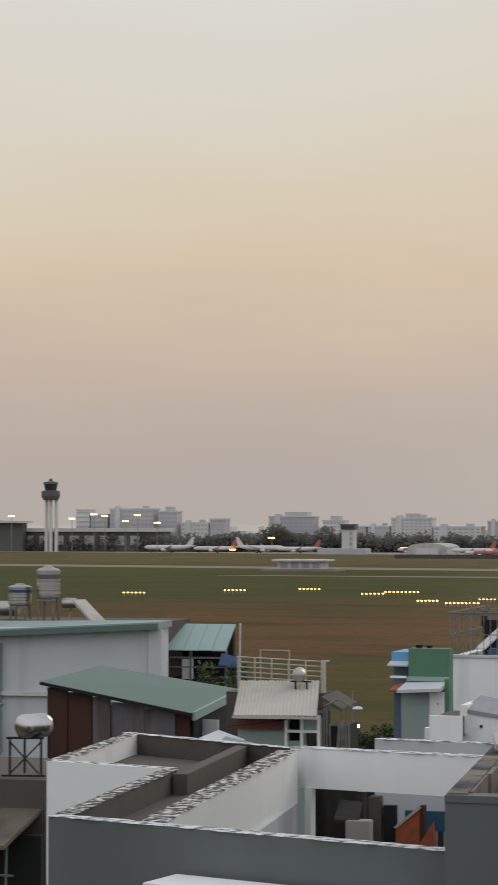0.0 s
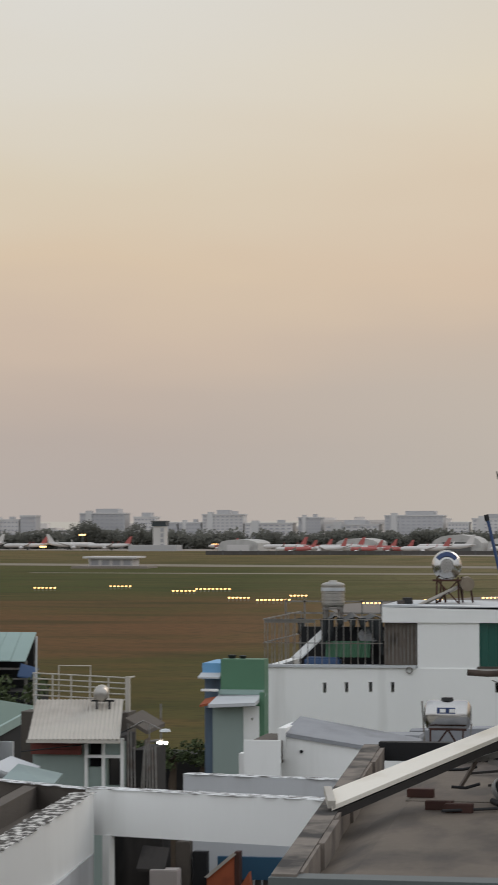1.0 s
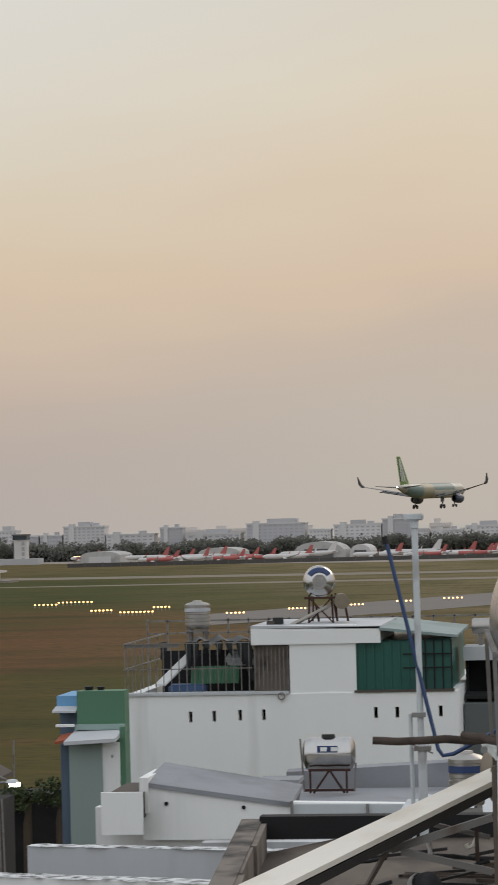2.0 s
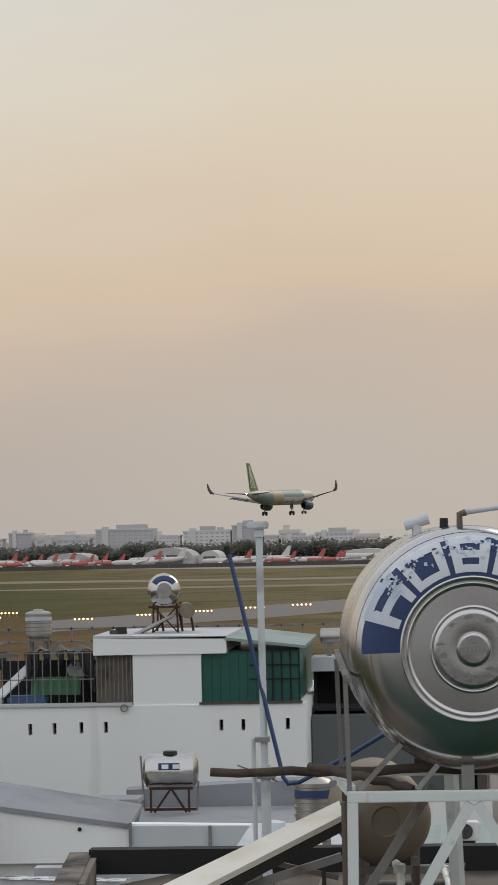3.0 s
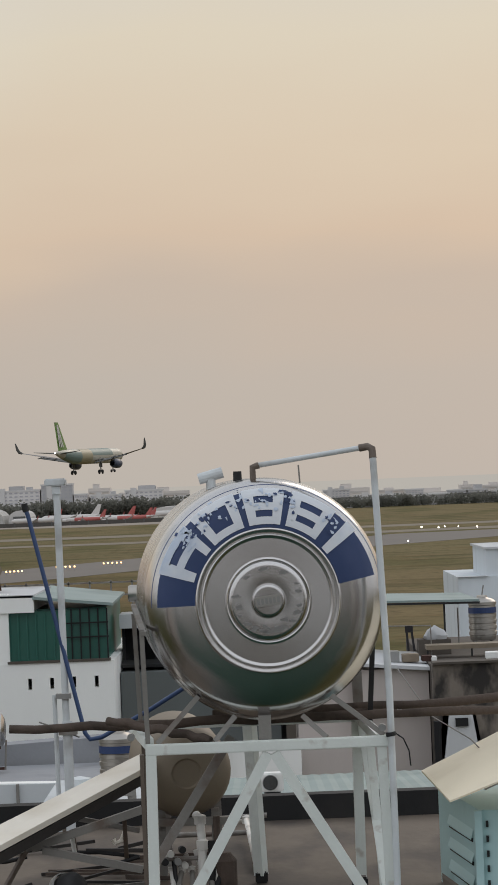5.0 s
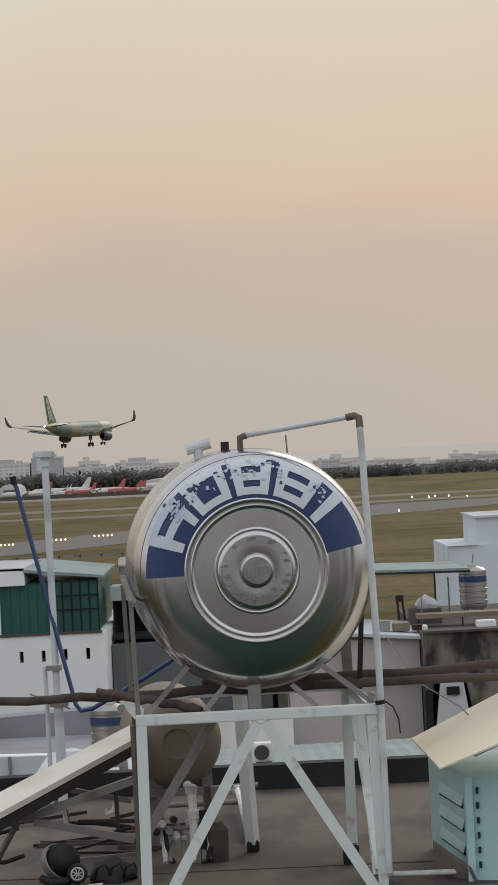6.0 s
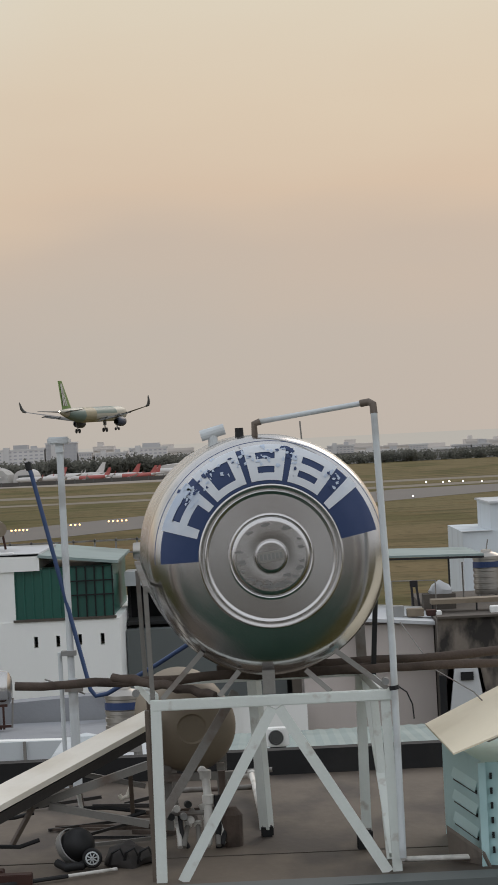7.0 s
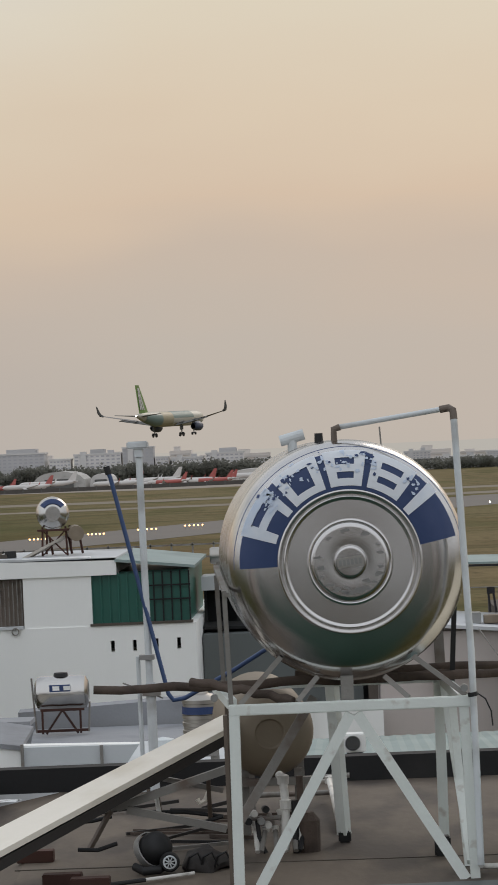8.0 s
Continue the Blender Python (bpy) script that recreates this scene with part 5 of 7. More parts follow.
part("sleeve", tube([(-1.19, 15.45, 14.3), (-1.19, 15.45, 15.6)], 0.03, 12), M_PVC, pl)
part("second_pipe", tube([(-1.255, 15.47, 14.3), (-1.262, 15.47, 15.76)], 0.014, 10), M_PVC, pl, "", True)
part("tie_wire", tube([(-1.36, 15.46, 15.6), (-1.22, 15.42, 15.55), (-1.12, 15.46, 15.5)], 0.005, 6), M_RUSTSTEEL, pl)
cbx = part("camera", box(-1.27, -1.14, 15.4, 15.5, 17.03, 17.075, None, 0.008), M_PVC, pl, "pale camera housing")
part("bracket", box(-1.225, -1.175, 15.42, 15.48, 16.98, 17.03), M_PVC, cbx)
part("clamp", box(-1.25, -1.16, 15.41, 15.48, 15.74, 15.77), M_GREYMETAL, pl)
part("clamp", box(-1.24, -1.13, 15.41, 15.48, 15.52, 15.55), M_RUSTSTEEL, pl)
solo("blue_pipe", tube([(-1.4, 15.5, 16.9), (-1.385, 15.5, 16.86), (-1.08, 15.4, 15.53), (-1.05, 15.4, 15.49), (-0.98, 15.4, 15.5), (-0.66, 15.2, 15.68), (-0.4, 14.9, 15.85)], 0.014, 10), M_BLUEPIPE, "long blue plastic pipe leaning beside the pole", "pipe", smooth=True)
solo("pipe_cap", tube([(-1.405, 15.5, 16.93), (-1.395, 15.5, 16.88)], 0.02, 10), M_BLACK, "black cap on the blue pipe", "pipe cap")

# ---- houses between the viewer and the field ----


def pierced(x0, x1, z0, z1, y, t, holes, bm=None):
    """An upright wall facing -y, t thick, with rectangular openings (x0, x1, z0, z1) right through."""
    bm = bm or bmesh.new()
    xs = sorted({x0, x1, *[h[0] for h in holes], *[h[1] for h in holes]})
    zs = sorted({z0, z1, *[h[2] for h in holes], *[h[3] for h in holes]})
    solid = lambda x, z: x0 < x < x1 and z0 < z < z1 and not any(h[0] < x < h[1] and h[2] < z < h[3] for h in holes)
    quad = lambda *c: bm.faces.new([bm.verts.new(v) for v in c])
    for i in range(len(xs) - 1):
        for j in range(len(zs) - 1):
            a, b, c, d = xs[i], xs[i + 1], zs[j], zs[j + 1]
            mx, mz = (a + b) / 2, (c + d) / 2
            if not solid(mx, mz):
                continue
            quad((a, y, c), (b, y, c), (b, y, d), (a, y, d))
            quad((a, y + t, d), (b, y + t, d), (b, y + t, c), (a, y + t, c))
            e = 1e-4
            if not solid(a - e, mz):
                quad((a, y, c), (a, y, d), (a, y + t, d), (a, y + t, c))
            if not solid(b + e, mz):
                quad((b, y, d), (b, y, c), (b, y + t, c), (b, y + t, d))
            if not solid(mx, c - e):
                quad((a, y, c), (a, y + t, c), (b, y + t, c), (b, y, c))
            if not solid(mx, d + e):
                quad((a, y, d), (b, y, d), (b, y + t, d), (a, y + t, d))
    bmesh.ops.remove_doubles(bm, verts=bm.verts, dist=0.0005)
    return bm


def ragged(p, q, z, w, lift, seed, bm=None):
    """A broken mortar cap along the top of a parapet: an uneven strip from p to q in plan."""
    rng = random.Random(seed)
    bm = bm or bmesh.new()
    p, q = Vector((*p, z)), Vector((*q, z))
    n = max(4, int((q - p).length / 0.07))
    s = Vector((-(q - p).y, (q - p).x, 0)).normalized()
    rows = []
    for i in range(n + 1):
        o = p.lerp(q, i / n)
        a, b = rng.uniform(-0.03, 0.012), w + rng.uniform(-0.012, 0.03)
        h = lift * rng.uniform(0.3, 1.0)
        rows.append([bm.verts.new(o + s * a), bm.verts.new(o + s * (a + 0.02) + Vector((0, 0, h))), bm.verts.new(o + s * (w / 2) + Vector((0, 0, h * rng.uniform(0.5, 1.2)))), bm.verts.new(o + s * (b - 0.02) + Vector((0, 0, h * rng.uniform(0.6, 1.1)))), bm.verts.new(o + s * b)])
    for a, b in zip(rows, rows[1:]):
        for k in range(4):
            bm.faces.new((a[k], a[k + 1], b[k + 1], b[k]))
    bm.faces.new(rows[0])
    bm.faces.new(rows[-1])
    return bm


# -- white house with a light well and flaking parapets, next door --
ZP = 14.42
wh = thing("white_house", (-4.5, 14, 0), "white house with flaking parapets, bare gutters and an open light well", "house")
part("house_body", slab([(-5.6, 11.2, 14.2), (-4.7, 10.95, 14.2), (-5.2, 17.5, 14.2), (-5.5, 17.8, 14.2), (-7.55, 19.0, 14.2), (-7.3, 15.8, 14.2), (-5.95, 15.2, 14.2)], 14.2), M_CEMENT, wh, "bare cement gutter floor")
part("front_wall", wall((-5.68, 11.17), (-2.1, 9.8), 0, ZP, 0.17), M_DARKGREY, wh, "dark grey painted wall")
part("front_cap", ragged((-5.68, 11.17), (-2.1, 9.8), ZP, 0.17, 0.005, 1), M_WHITECAP, wh, "white flaking cap")
part("left_parapet", wall((-5.95, 15.2), (-5.66, 11.3), 14.05, ZP, 0.14), M_CEMENT, wh)
part("left_cap", ragged((-5.95, 15.2), (-5.66, 11.3), ZP, 0.14, 0.005, 2), M_CAP, wh, "flaking grey cap")
part("light_well_parapet", wall((-4.64, 11.02), (-5.18, 17.5), 13.86, ZP, 0.2), M_WHITE, wh)
part("light_well_cap", ragged((-4.64, 11.0), (-5.18, 17.5), ZP, 0.2, 0.006, 3), M_CAP, wh, "flaking grey cap")
part("light_well_lower_wall", wall((-4.66, 12.4), (-5.17, 17.45), 0, 13.88, 0.12), M_PALE, wh)
part("rear_beam", wall((-5.3, 17.66), (-1.9, 16.75), 14.02, ZP + 0.02, 0.2), M_WHITE, wh)
part("rear_cap", ragged((-5.3, 17.66), (-1.9, 16.75), ZP + 0.02, 0.2, 0.006, 4), M_WHITECAP, wh)
part("post", wall((-5.12, 17.56), (-5.05, 17.54), 0, 14.03, 0.1), M_WHITE, wh)
part("outer_wall", wall((-7.33, 15.73), (-5.93, 15.25), 0, ZP, 0.14), M_WHITE, wh)
part("outer_wall", wall((-7.6, 19.15), (-7.33, 15.73), 0, ZP, 0.15), M_WHITE, wh)
part("outer_cap", ragged((-7.6, 19.15), (-7.33, 15.73), ZP, 0.15, 0.005, 5), M_CAP, wh)
part("far_parapet", wall((-5.2, 17.7), (-7.6, 19.15), 14.05, ZP, -0.14), M_CEMENT, wh)
part("far_cap", ragged((-5.2, 17.85), (-7.6, 19.3), ZP, 0.14, 0.004, 6), M_WHITECAP, wh)
part("cross_parapet", wall((-6.05, 18.35), (-5.77, 14.95), 14.05, ZP - 0.02, 0.14), M_CEMENT, wh)
part("outer_cap", ragged((-7.3, 15.75), (-5.9, 15.27), ZP, 0.12, 0.008, 8), M_WHITECAP, wh)
part("window_canopy", slab([(-4.42, 10.61, 14.07), (-2.4, 9.85, 14.07), (-2.55, 9.45, 14.05), (-4.57, 10.21, 14.05)], 0.09), M_WHITE, wh)
part("canopy_wall", wall((-4.75, 10.78), (-2.4, 9.88), 13.2, 13.9, -0.05), M_SAGE, wh)
part("inner_floor", slab([(-4.6, 11, 12.6), (-2.3, 10.2, 12.6), (-2.0, 17, 12.6), (-5.1, 17.5, 12.6)], 12.6), M_CEMENT, wh)

# behind the light well: rubble, brick piles, a blue sheet
yard = thing("yard_wall", (-4.0, 20, 12.4), "pale blue-grey parapet wall behind the light well", "wall", kind="structure")
part("wall", wall((-4.92, 20.08), (-2.6, 19.6), 12.0, 14.34, 0.15), M_PALE, yard)
part("cap", ragged((-4.92, 20.08), (-2.6, 19.6), 14.34, 0.15, 0.01, 9), M_WHITECAP, yard)
solo("stained_wall", wall((-5.42, 19.15), (-4.9, 19.05), 10, 14.0, 0.2), M_SOOT, "soot-black streaked old wall", "wall", kind="structure")
def plate(pts, y, t):
    """An upright plate in a plane facing the viewer: (x, z) corners, t thick."""
    bm = bmesh.new()
    f = [bm.verts.new((x, y, z)) for x, z in pts]
    k = [bm.verts.new((x, y + t, z)) for x, z in pts]
    bm.faces.new(f)
    bm.faces.new(k[::-1])
    for i in range(len(pts)):
        bm.faces.new((f[i], k[i], k[(i + 1) % len(pts)], f[(i + 1) % len(pts)]))
    return bm


bp = thing("brick_wall_stub", (-4.1, 18.9, 12.9), "two broken stubs of hollow red brick walling on a ledge", "bricks")
part("brick_face", plate([(-4.44, 13.1), (-4.44, 13.48), (-4.17, 13.7), (-4.15, 13.1)], 18.95, 0.1), M_BRICK, bp)
part("mortar_top", plate([(-4.46, 13.48), (-4.18, 13.715), (-4.15, 13.70), (-4.43, 13.465)], 18.93, 0.14), M_CORR, bp)
part("end_course", plate([(-4.17, 13.1), (-4.17, 13.72), (-4.12, 13.72), (-4.12, 13.1)], 18.94, 0.13), M_RUST, bp)
part("brick_face", plate([(-4.27, 13.12), (-3.99, 13.56), (-3.95, 13.1)], 18.75, 0.1), M_BRICK, bp)
part("ledge", box(-5.2, -3.2, 18.6, 19.2, 12.2, 13.2), M_SOOT, bp)
part("rubble", box(-4.75, -4.25, 18.62, 18.75, 13.2, 13.28, None, 0.03), M_SOOT, bp)
solo("blue_sheet", box(-4.45, -3.1, 19.5, 19.56, 13.38, 13.6), M_TEALBLUE, "blue corrugated sheet fence below the wall", "fence")
slats = thing("slatted_fence", (-3.8, 19.5, 13), "row of dark upright slats under the blue sheet", "fence")
for i in range(16):
    part("slat", box(-4.4 + i * 0.08, -4.34 + i * 0.08, 19.51, 19.54, 0, 13.38), M_SOOT if i % 3 else M_FIBRE, slats)
solo("red_roof_edge", box(-3.7, -3.2, 18.5, 18.58, 13.2, 13.3), M_REDWOOD, "short red-brown wooden roof edge", "roof edge")
crate = thing("white_box", (-4.7, 18.9, 13.2), "pale box and cement pillar beside the broken bricks", "box")
part("box_body", box(-4.96, -4.69, 18.75, 18.95, 13.2, 13.56, None, 0.01), M_PINK, crate)
part("pillar", box(-4.76, -4.62, 19.0, 19.15, 13.2, 13.8, None, 0.01), M_CEMENT, crate)
part("window_hole", box(-4.6, -4.46, 19.05, 19.15, 13.3, 13.7), M_DARK, crate)
part("awning", slab([(-5.1, 18.8, 13.56), (-4.82, 18.8, 13.56), (-4.82, 19.0, 13.74), (-5.08, 19.0, 13.76)], 0.03), M_SOOT, crate)
part("lump", box(-4.95, -4.78, 19.05, 19.15, 13.84, 13.95, None, 0.03), M_WHITE, crate)

# -- rusted shed with a green roof --
sd = thing("rusted_shed", (-12, 33, 0), "shed of rusted sheets under a flat green sheet roof", "shed")
RA, RB, RC, RD = Vector((-13.25, 31.9, 14.16)), Vector((-13.3, 35.2, 14.25)), Vector((-10.68, 35.2, 13.87)), Vector((-10.58, 31.9, 13.68))
part("roof", slab([RA, RB, RC, RD], 0.05), M_GREENROOF, sd)
part("roof_edge", beam(RA - Vector((0, 0.02, 0.03)), RD - Vector((0, 0.02, 0.03)), 0.05), M_DARK, sd)
part("gable_board", beam(RD + Vector((0.02, -0.02, -0.05)), RC + Vector((0.02, 0, -0.05)), 0.05, 0.14), M_MINT, sd)
rng = random.Random(4)
x = -13.17
while x < -10.75:
    w = min(rng.uniform(0.3, 0.62), -10.66 - x)
    zt = 14.10 + (x + w / 2 + 13.25) * (13.60 - 14.10) / 2.67
    part("sheet", box(x, x + w - 0.02, 32.05 + rng.uniform(-0.03, 0.03), 32.1, 11.5, zt), M_RUST if x < -12.55 or x > -10.98 else M_RUSTGREY, sd)
    x += w
part("side_wall", box(-10.66, -10.62, 32.1, 35.1, 11.5, 13.66), M_DARK, sd)
part("door_sheet", box(-10.62, -10.35, 32.6, 32.66, 11.5, 13.52), M_PALE, sd)
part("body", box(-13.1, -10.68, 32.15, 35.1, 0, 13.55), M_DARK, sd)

# -- big pale house with the tanks behind it --
bh = thing("pale_house", (-16, 43, 0), "large stained pale house with a teal sheet roof edge", "house")
part("wall", pierced(-22, -14.42, 0, 14.62, 42, 0.25, []), M_PALE, bh)
part("side_wall", wall((-14.42, 42), (-14.8, 44.3), 0, 14.6, 0.25), M_PALE, bh)
part("ledge", box(-22, -15.45, 41.9, 42.0, 13.2, 13.28), M_PALE, bh)
part("roof", slab([(-22.2, 41.8, 14.36), (-14.25, 41.8, 14.78), (-14.75, 44.4, 14.72), (-22.2, 44.4, 14.62)], 0.14), M_TEALROOF, bh)
part("gutter", beam((-22.2, 41.75, 14.27), (-14.25, 41.75, 14.69), 0.1, 0.12), M_GREENROOF, bh)
part("corner_post", box(-14.5, -14.22, 41.9, 42.05, 12.5, 14.62), M_PALE, bh)
part("rear_roof", box(-22, -15.4, 44.6, 48, 0, 14.62), M_CEMENT, bh)
part("pier", box(-17.95, -17.75, 41.85, 42.0, 12.0, 14.3), M_TEALROOF, bh)


def ribbed_tank(loc, r, h, band, label, group="roof tanks", stand_h=0.4):
    """An upright ribbed steel tank on an angle-iron stand."""
    x, y, z = loc
    t = thing("water_tank", (x, y, z - stand_h), label, "water tank", group)
    prof = [(0, h * 1.1), (r * 0.35, h * 1.09), (r * 0.38, h * 1.04), (r * 0.8, h * 0.99), (r, h * 0.93)]
    n = 6
    for i in range(n):
        z1 = h * 0.93 - i * h * 0.145
        prof += [(r, z1), (r, z1 - h * 0.07), (r * 0.95, z1 - h * 0.085), (r * 0.95, z1 - h * 0.135)]
    prof += [(r * 0.9, 0.0), (0, -0.02)]
    part("body", lathe(prof, Matrix.Translation(loc), 32), M_STEELDULL, t, "", True)
    part("label_band", lathe([(r * 1.006, h * 0.66), (r * 1.006, h * 0.80)], Matrix.Translation(loc), 32), band, t, "blue painted band")
    for a in range(4):
        dx, dy = r * 0.8 * math.cos(a * 1.5708 + 0.78), r * 0.8 * math.sin(a * 1.5708 + 0.78)
        part("leg", beam((x + dx, y + dy, z), (x + dx * 1.15, y + dy * 1.15, z - stand_h), 0.04), M_RUSTSTEEL, t)
    part("rail", beam((x - r * 0.8, y - r * 0.7, z - 0.04), (x + r * 0.8, y - r * 0.7, z - 0.04), 0.04), M_RUSTSTEEL, t)
    return t


ribbed_tank((-18.84, 46, 14.95), 0.27, 0.46, M_BLUE, "upright steel water tank with a wide blue band", stand_h=0.3)
ribbed_tank((-18.16, 46, 15.12), 0.27, 0.68, M_FARDARK, "tall ribbed upright steel water tank on a stand", stand_h=0.5)


def solar_tank(x, y, z, length, r, label, panel=True):
    t = thing("solar_heater", (x, y, z), label, "solar heater", "solar heaters")
    m = pose(x - length / 2, y, z + r, 0, 90, 0)
    part("drum", lathe([(0, 0), (r * 0.9, 0.01), (r, 0.05), (r, length - 0.05), (r * 0.9, length - 0.01), (0, length)], m, 24), M_STEELDULL, t, "", True)
    part("frame", beam((x, y + 0.1, z), (x + 0.1, y - 0.4, z - 0.5), 0.04), M_RUSTSTEEL, t)
    if panel:
        part("panel", slab([(x + 0.1, y - 0.1, z + 0.2), (x + 0.3, y + 0.2, z + 0.2), (x + 1.05, y - 0.3, z - 0.35), (x + 0.85, y - 0.6, z - 0.38)], 0.06), M_CORR, t)
    return t


solar_tank(-17.65, 46, 14.9, 0.34, 0.12, "small solar heater drum with a sloping pale panel")
solar_tank(-19.3, 46.5, 14.7, 0.5, 0.17, "grey horizontal drum beside the tanks", False)

# -- light green awning on a frame --
aw = thing("sheet_awning", (-14.5, 46, 0), "pale green sheet awning on a steel frame over a dark balcony", "awning")
for i in range(5):
    x0, x1 = -15.6 + i * 0.33, -15.6 + (i + 1) * 0.33 - 0.008
    part("sheet", slab([(x0, 45.9, 14.0 + (i % 2) * 0.006), (x1, 45.9, 14.0 + (i % 2) * 0.006), (x1 - 0.24, 47.6, 14.52), (x0 - 0.24, 47.6, 14.52)], 0.02), M_MINT, aw)
for x in (-15.55, -14.8, -13.98):
    part("post", beam((x, 46, 14.0), (x, 46, 11.5), 0.05), M_RUSTSTEEL, aw)
part("rail", beam((-15.3, 46, 13.83), (-13.7, 46, 13.83), 0.04), M_RUSTSTEEL, aw)
part("rail", beam((-15.3, 46, 13.62), (-13.7, 46, 13.62), 0.03), M_RUSTSTEEL, aw)
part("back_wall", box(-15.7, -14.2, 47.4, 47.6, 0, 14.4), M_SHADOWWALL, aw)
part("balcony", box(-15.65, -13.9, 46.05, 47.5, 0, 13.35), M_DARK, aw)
part("blue_tarp", slab([(-14.05, 45.9, 13.95), (-13.7, 45.9, 13.86), (-13.68, 45.8, 13.66), (-14.1, 45.8, 13.7)], 0.03), M_BLUEPLASTIC, aw, "blue plastic tarp")
part("curtain", box(-15.0, -14.75, 46.0, 46.05, 13.35, 13.8), M_PALE, aw)
lat = thing("antenna_lattice", (-15.1, 44.5, 12), "slim steel lattice mast", "mast")
for dx in (0, 0.16):
    part("rod", tube([(-15.1 + dx, 44.4, 12.2), (-15.1 + dx, 44.4, 14.35 + dx)], 0.012, 6), M_RUSTSTEEL, lat)
for k in range(8):
    part("rung", beam((-15.1, 44.4, 12.8 + k * 0.2), (-14.94, 44.4, 12.8 + k * 0.2), 0.012), M_RUSTSTEEL, lat)

# -- corrugated white roof with a white rail behind --
cr = thing("sheet_roofed_house", (-8.2, 29, 0), "low house with a weathered white sheet roof and red boards", "house")
part("roof", ripple((-9.3, 30.2, 14.34), (-8.02, 30.2, 14.36), (-8.86, 28.2, 13.95), 22, 0.007), M_CORR, cr)
part("roof_edge", beam((-8.88, 28.22, 13.92), (-7.58, 28.2, 13.93), 0.04), M_CORR, cr)
for i in range(3):
    part("board", box(-8.9, -8.2, 28.5, 28.56, 13.722 + i * 0.07, 13.787 + i * 0.07), M_REDWOOD, cr, "red-brown board")
part("wall", pierced(-8.9, -7.62, 0, 13.9, 28.6, 0.12, [(-8.12, -7.92, 13.55, 13.88), (-7.86, -7.66, 13.3, 13.7)]), M_SAGE, cr)
for x in (-8.14, -7.9, -7.64):
    part("window_frame", box(x - 0.02, x + 0.02, 28.55, 28.6, 13.2, 13.95), M_WHITE, cr)
part("window_bar", box(-8.14, -7.64, 28.54, 28.6, 13.68, 13.72), M_WHITE, cr)
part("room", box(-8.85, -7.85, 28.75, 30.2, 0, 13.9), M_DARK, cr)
part("lean_to", slab([(-9.0, 27.9, 13.75), (-8.6, 27.9, 13.62), (-8.55, 27.0, 13.55), (-9.05, 27.0, 13.7)], 0.04), M_PALE, cr)
part("teal_lean_to", slab([(-8.7, 27.2, 13.72), (-8.1, 27.2, 13.6), (-8.0, 26.2, 13.5), (-8.7, 26.2, 13.55)], 0.04), M_TEALROOF, cr)
rl = thing("roof_railing", (-8.3, 31, 14.2), "white painted steel roof railing", "railing")
for z in (14.29, 14.37, 14.45, 14.53, 14.61):
    part("rail", tube([(-9.58, 31, z + 0.06), (-8.15, 31, z)], 0.011, 6), M_CORR, rl)
for i in range(6):
    part("post", tube([(-9.56 + i * 0.28, 31, 14.1), (-9.56 + i * 0.28, 31, 14.67 - i * 0.01)], 0.013, 6), M_CORR, rl)
part("end_post", box(-8.18, -8.12, 30.96, 31.04, 14.1, 14.63), M_CORR, rl)
part("gate_frame", tube([(-9.24, 31.2, 14.2), (-9.24, 31.2, 14.77), (-8.76, 31.2, 14.77), (-8.76, 31.2, 14.2)], 0.011, 6), M_CORR, rl)
part("side_rail", tube([(-8.15, 31, 14.61), (-8.13, 31.3, 14.61)], 0.014, 6), M_CORR, rl)
part("terrace", box(-9.7, -8.1, 30.8, 31.3, 0, 14.12), M_CEMENT, rl)
solo("thin_pole", tube([(-9.56, 31.1, 14.1), (-9.55, 31.1, 15.2)], 0.013, 8), M_PVC, "thin pale pole above the roof railing", "pole")
bt = thing("drum_tank", (-8.0, 29.9, 14.3), "small steel drum tank on a trestle, seen end on", "water tank")
part("drum", lathe([(0, 0.02), (0.05, 0.02), (0.09, 0.0), (0.108, -0.05), (0.108, -0.4), (0, -0.42)], pose(-8.2, 29.6, 14.47, 90, 0, 12), 24), M_STEELDULL, bt, "", True)
for x in (-8.28, -8.1):
    part("leg", beam((x, 29.7, 14.37), (x, 29.7, 14.2), 0.025), M_BLACK, bt)
part("cross_bar", beam((-8.36, 29.7, 14.37), (-8.03, 29.7, 14.37), 0.025), M_BLACK, bt)

# side clutter: dark lean-to, bars, wires
cl = thing("dark_lean_to", (-7.35, 29, 0), "dark cluttered lean-to with bars and a bent lamp arm", "lean-to")
part("back", box(-7.6, -7.36, 29, 30, 0, 13.75), M_SHADOWWALL, cl)
part("roof", slab([(-7.6, 28.6, 14.22), (-7.3, 28.6, 14.05), (-7.28, 29.6, 14.08), (-7.6, 29.6, 14.26)], 0.05), M_CEMENT, cl)
rng = random.Random(8)
for i in range(9):
    x = -7.56 + i * 0.05
    part("bar", beam((x, 28.6, 12.8), (x + rng.uniform(-0.05, 0.05), 28.7, rng.uniform(13.7, 14.2)), 0.018), M_RUSTSTEEL, cl)
part("lamp_arm", tube([(-7.5, 28.5, 14.1), (-7.3, 28.4, 14.2), (-7.0, 28.3, 14.08)], 0.012, 6), M_RUSTSTEEL, cl)
part("lamp_head", lathe([(0, 0.03), (0.06, 0.02), (0.08, -0.01), (0, -0.03)], Matrix.Translation((-6.98, 28.3, 14.08)), 12), M_PVC, cl)
st = thing("street_lamp", (-9.7, 40, 12), "small street lamp glowing white above the dark lane", "street lamp")
part("arm", tube([(-10.2, 41, 0), (-10.2, 41, 11), (-10.1, 40.5, 12.85), (-9.72, 40, 12.92)], 0.03, 6), M_RUSTSTEEL, st)
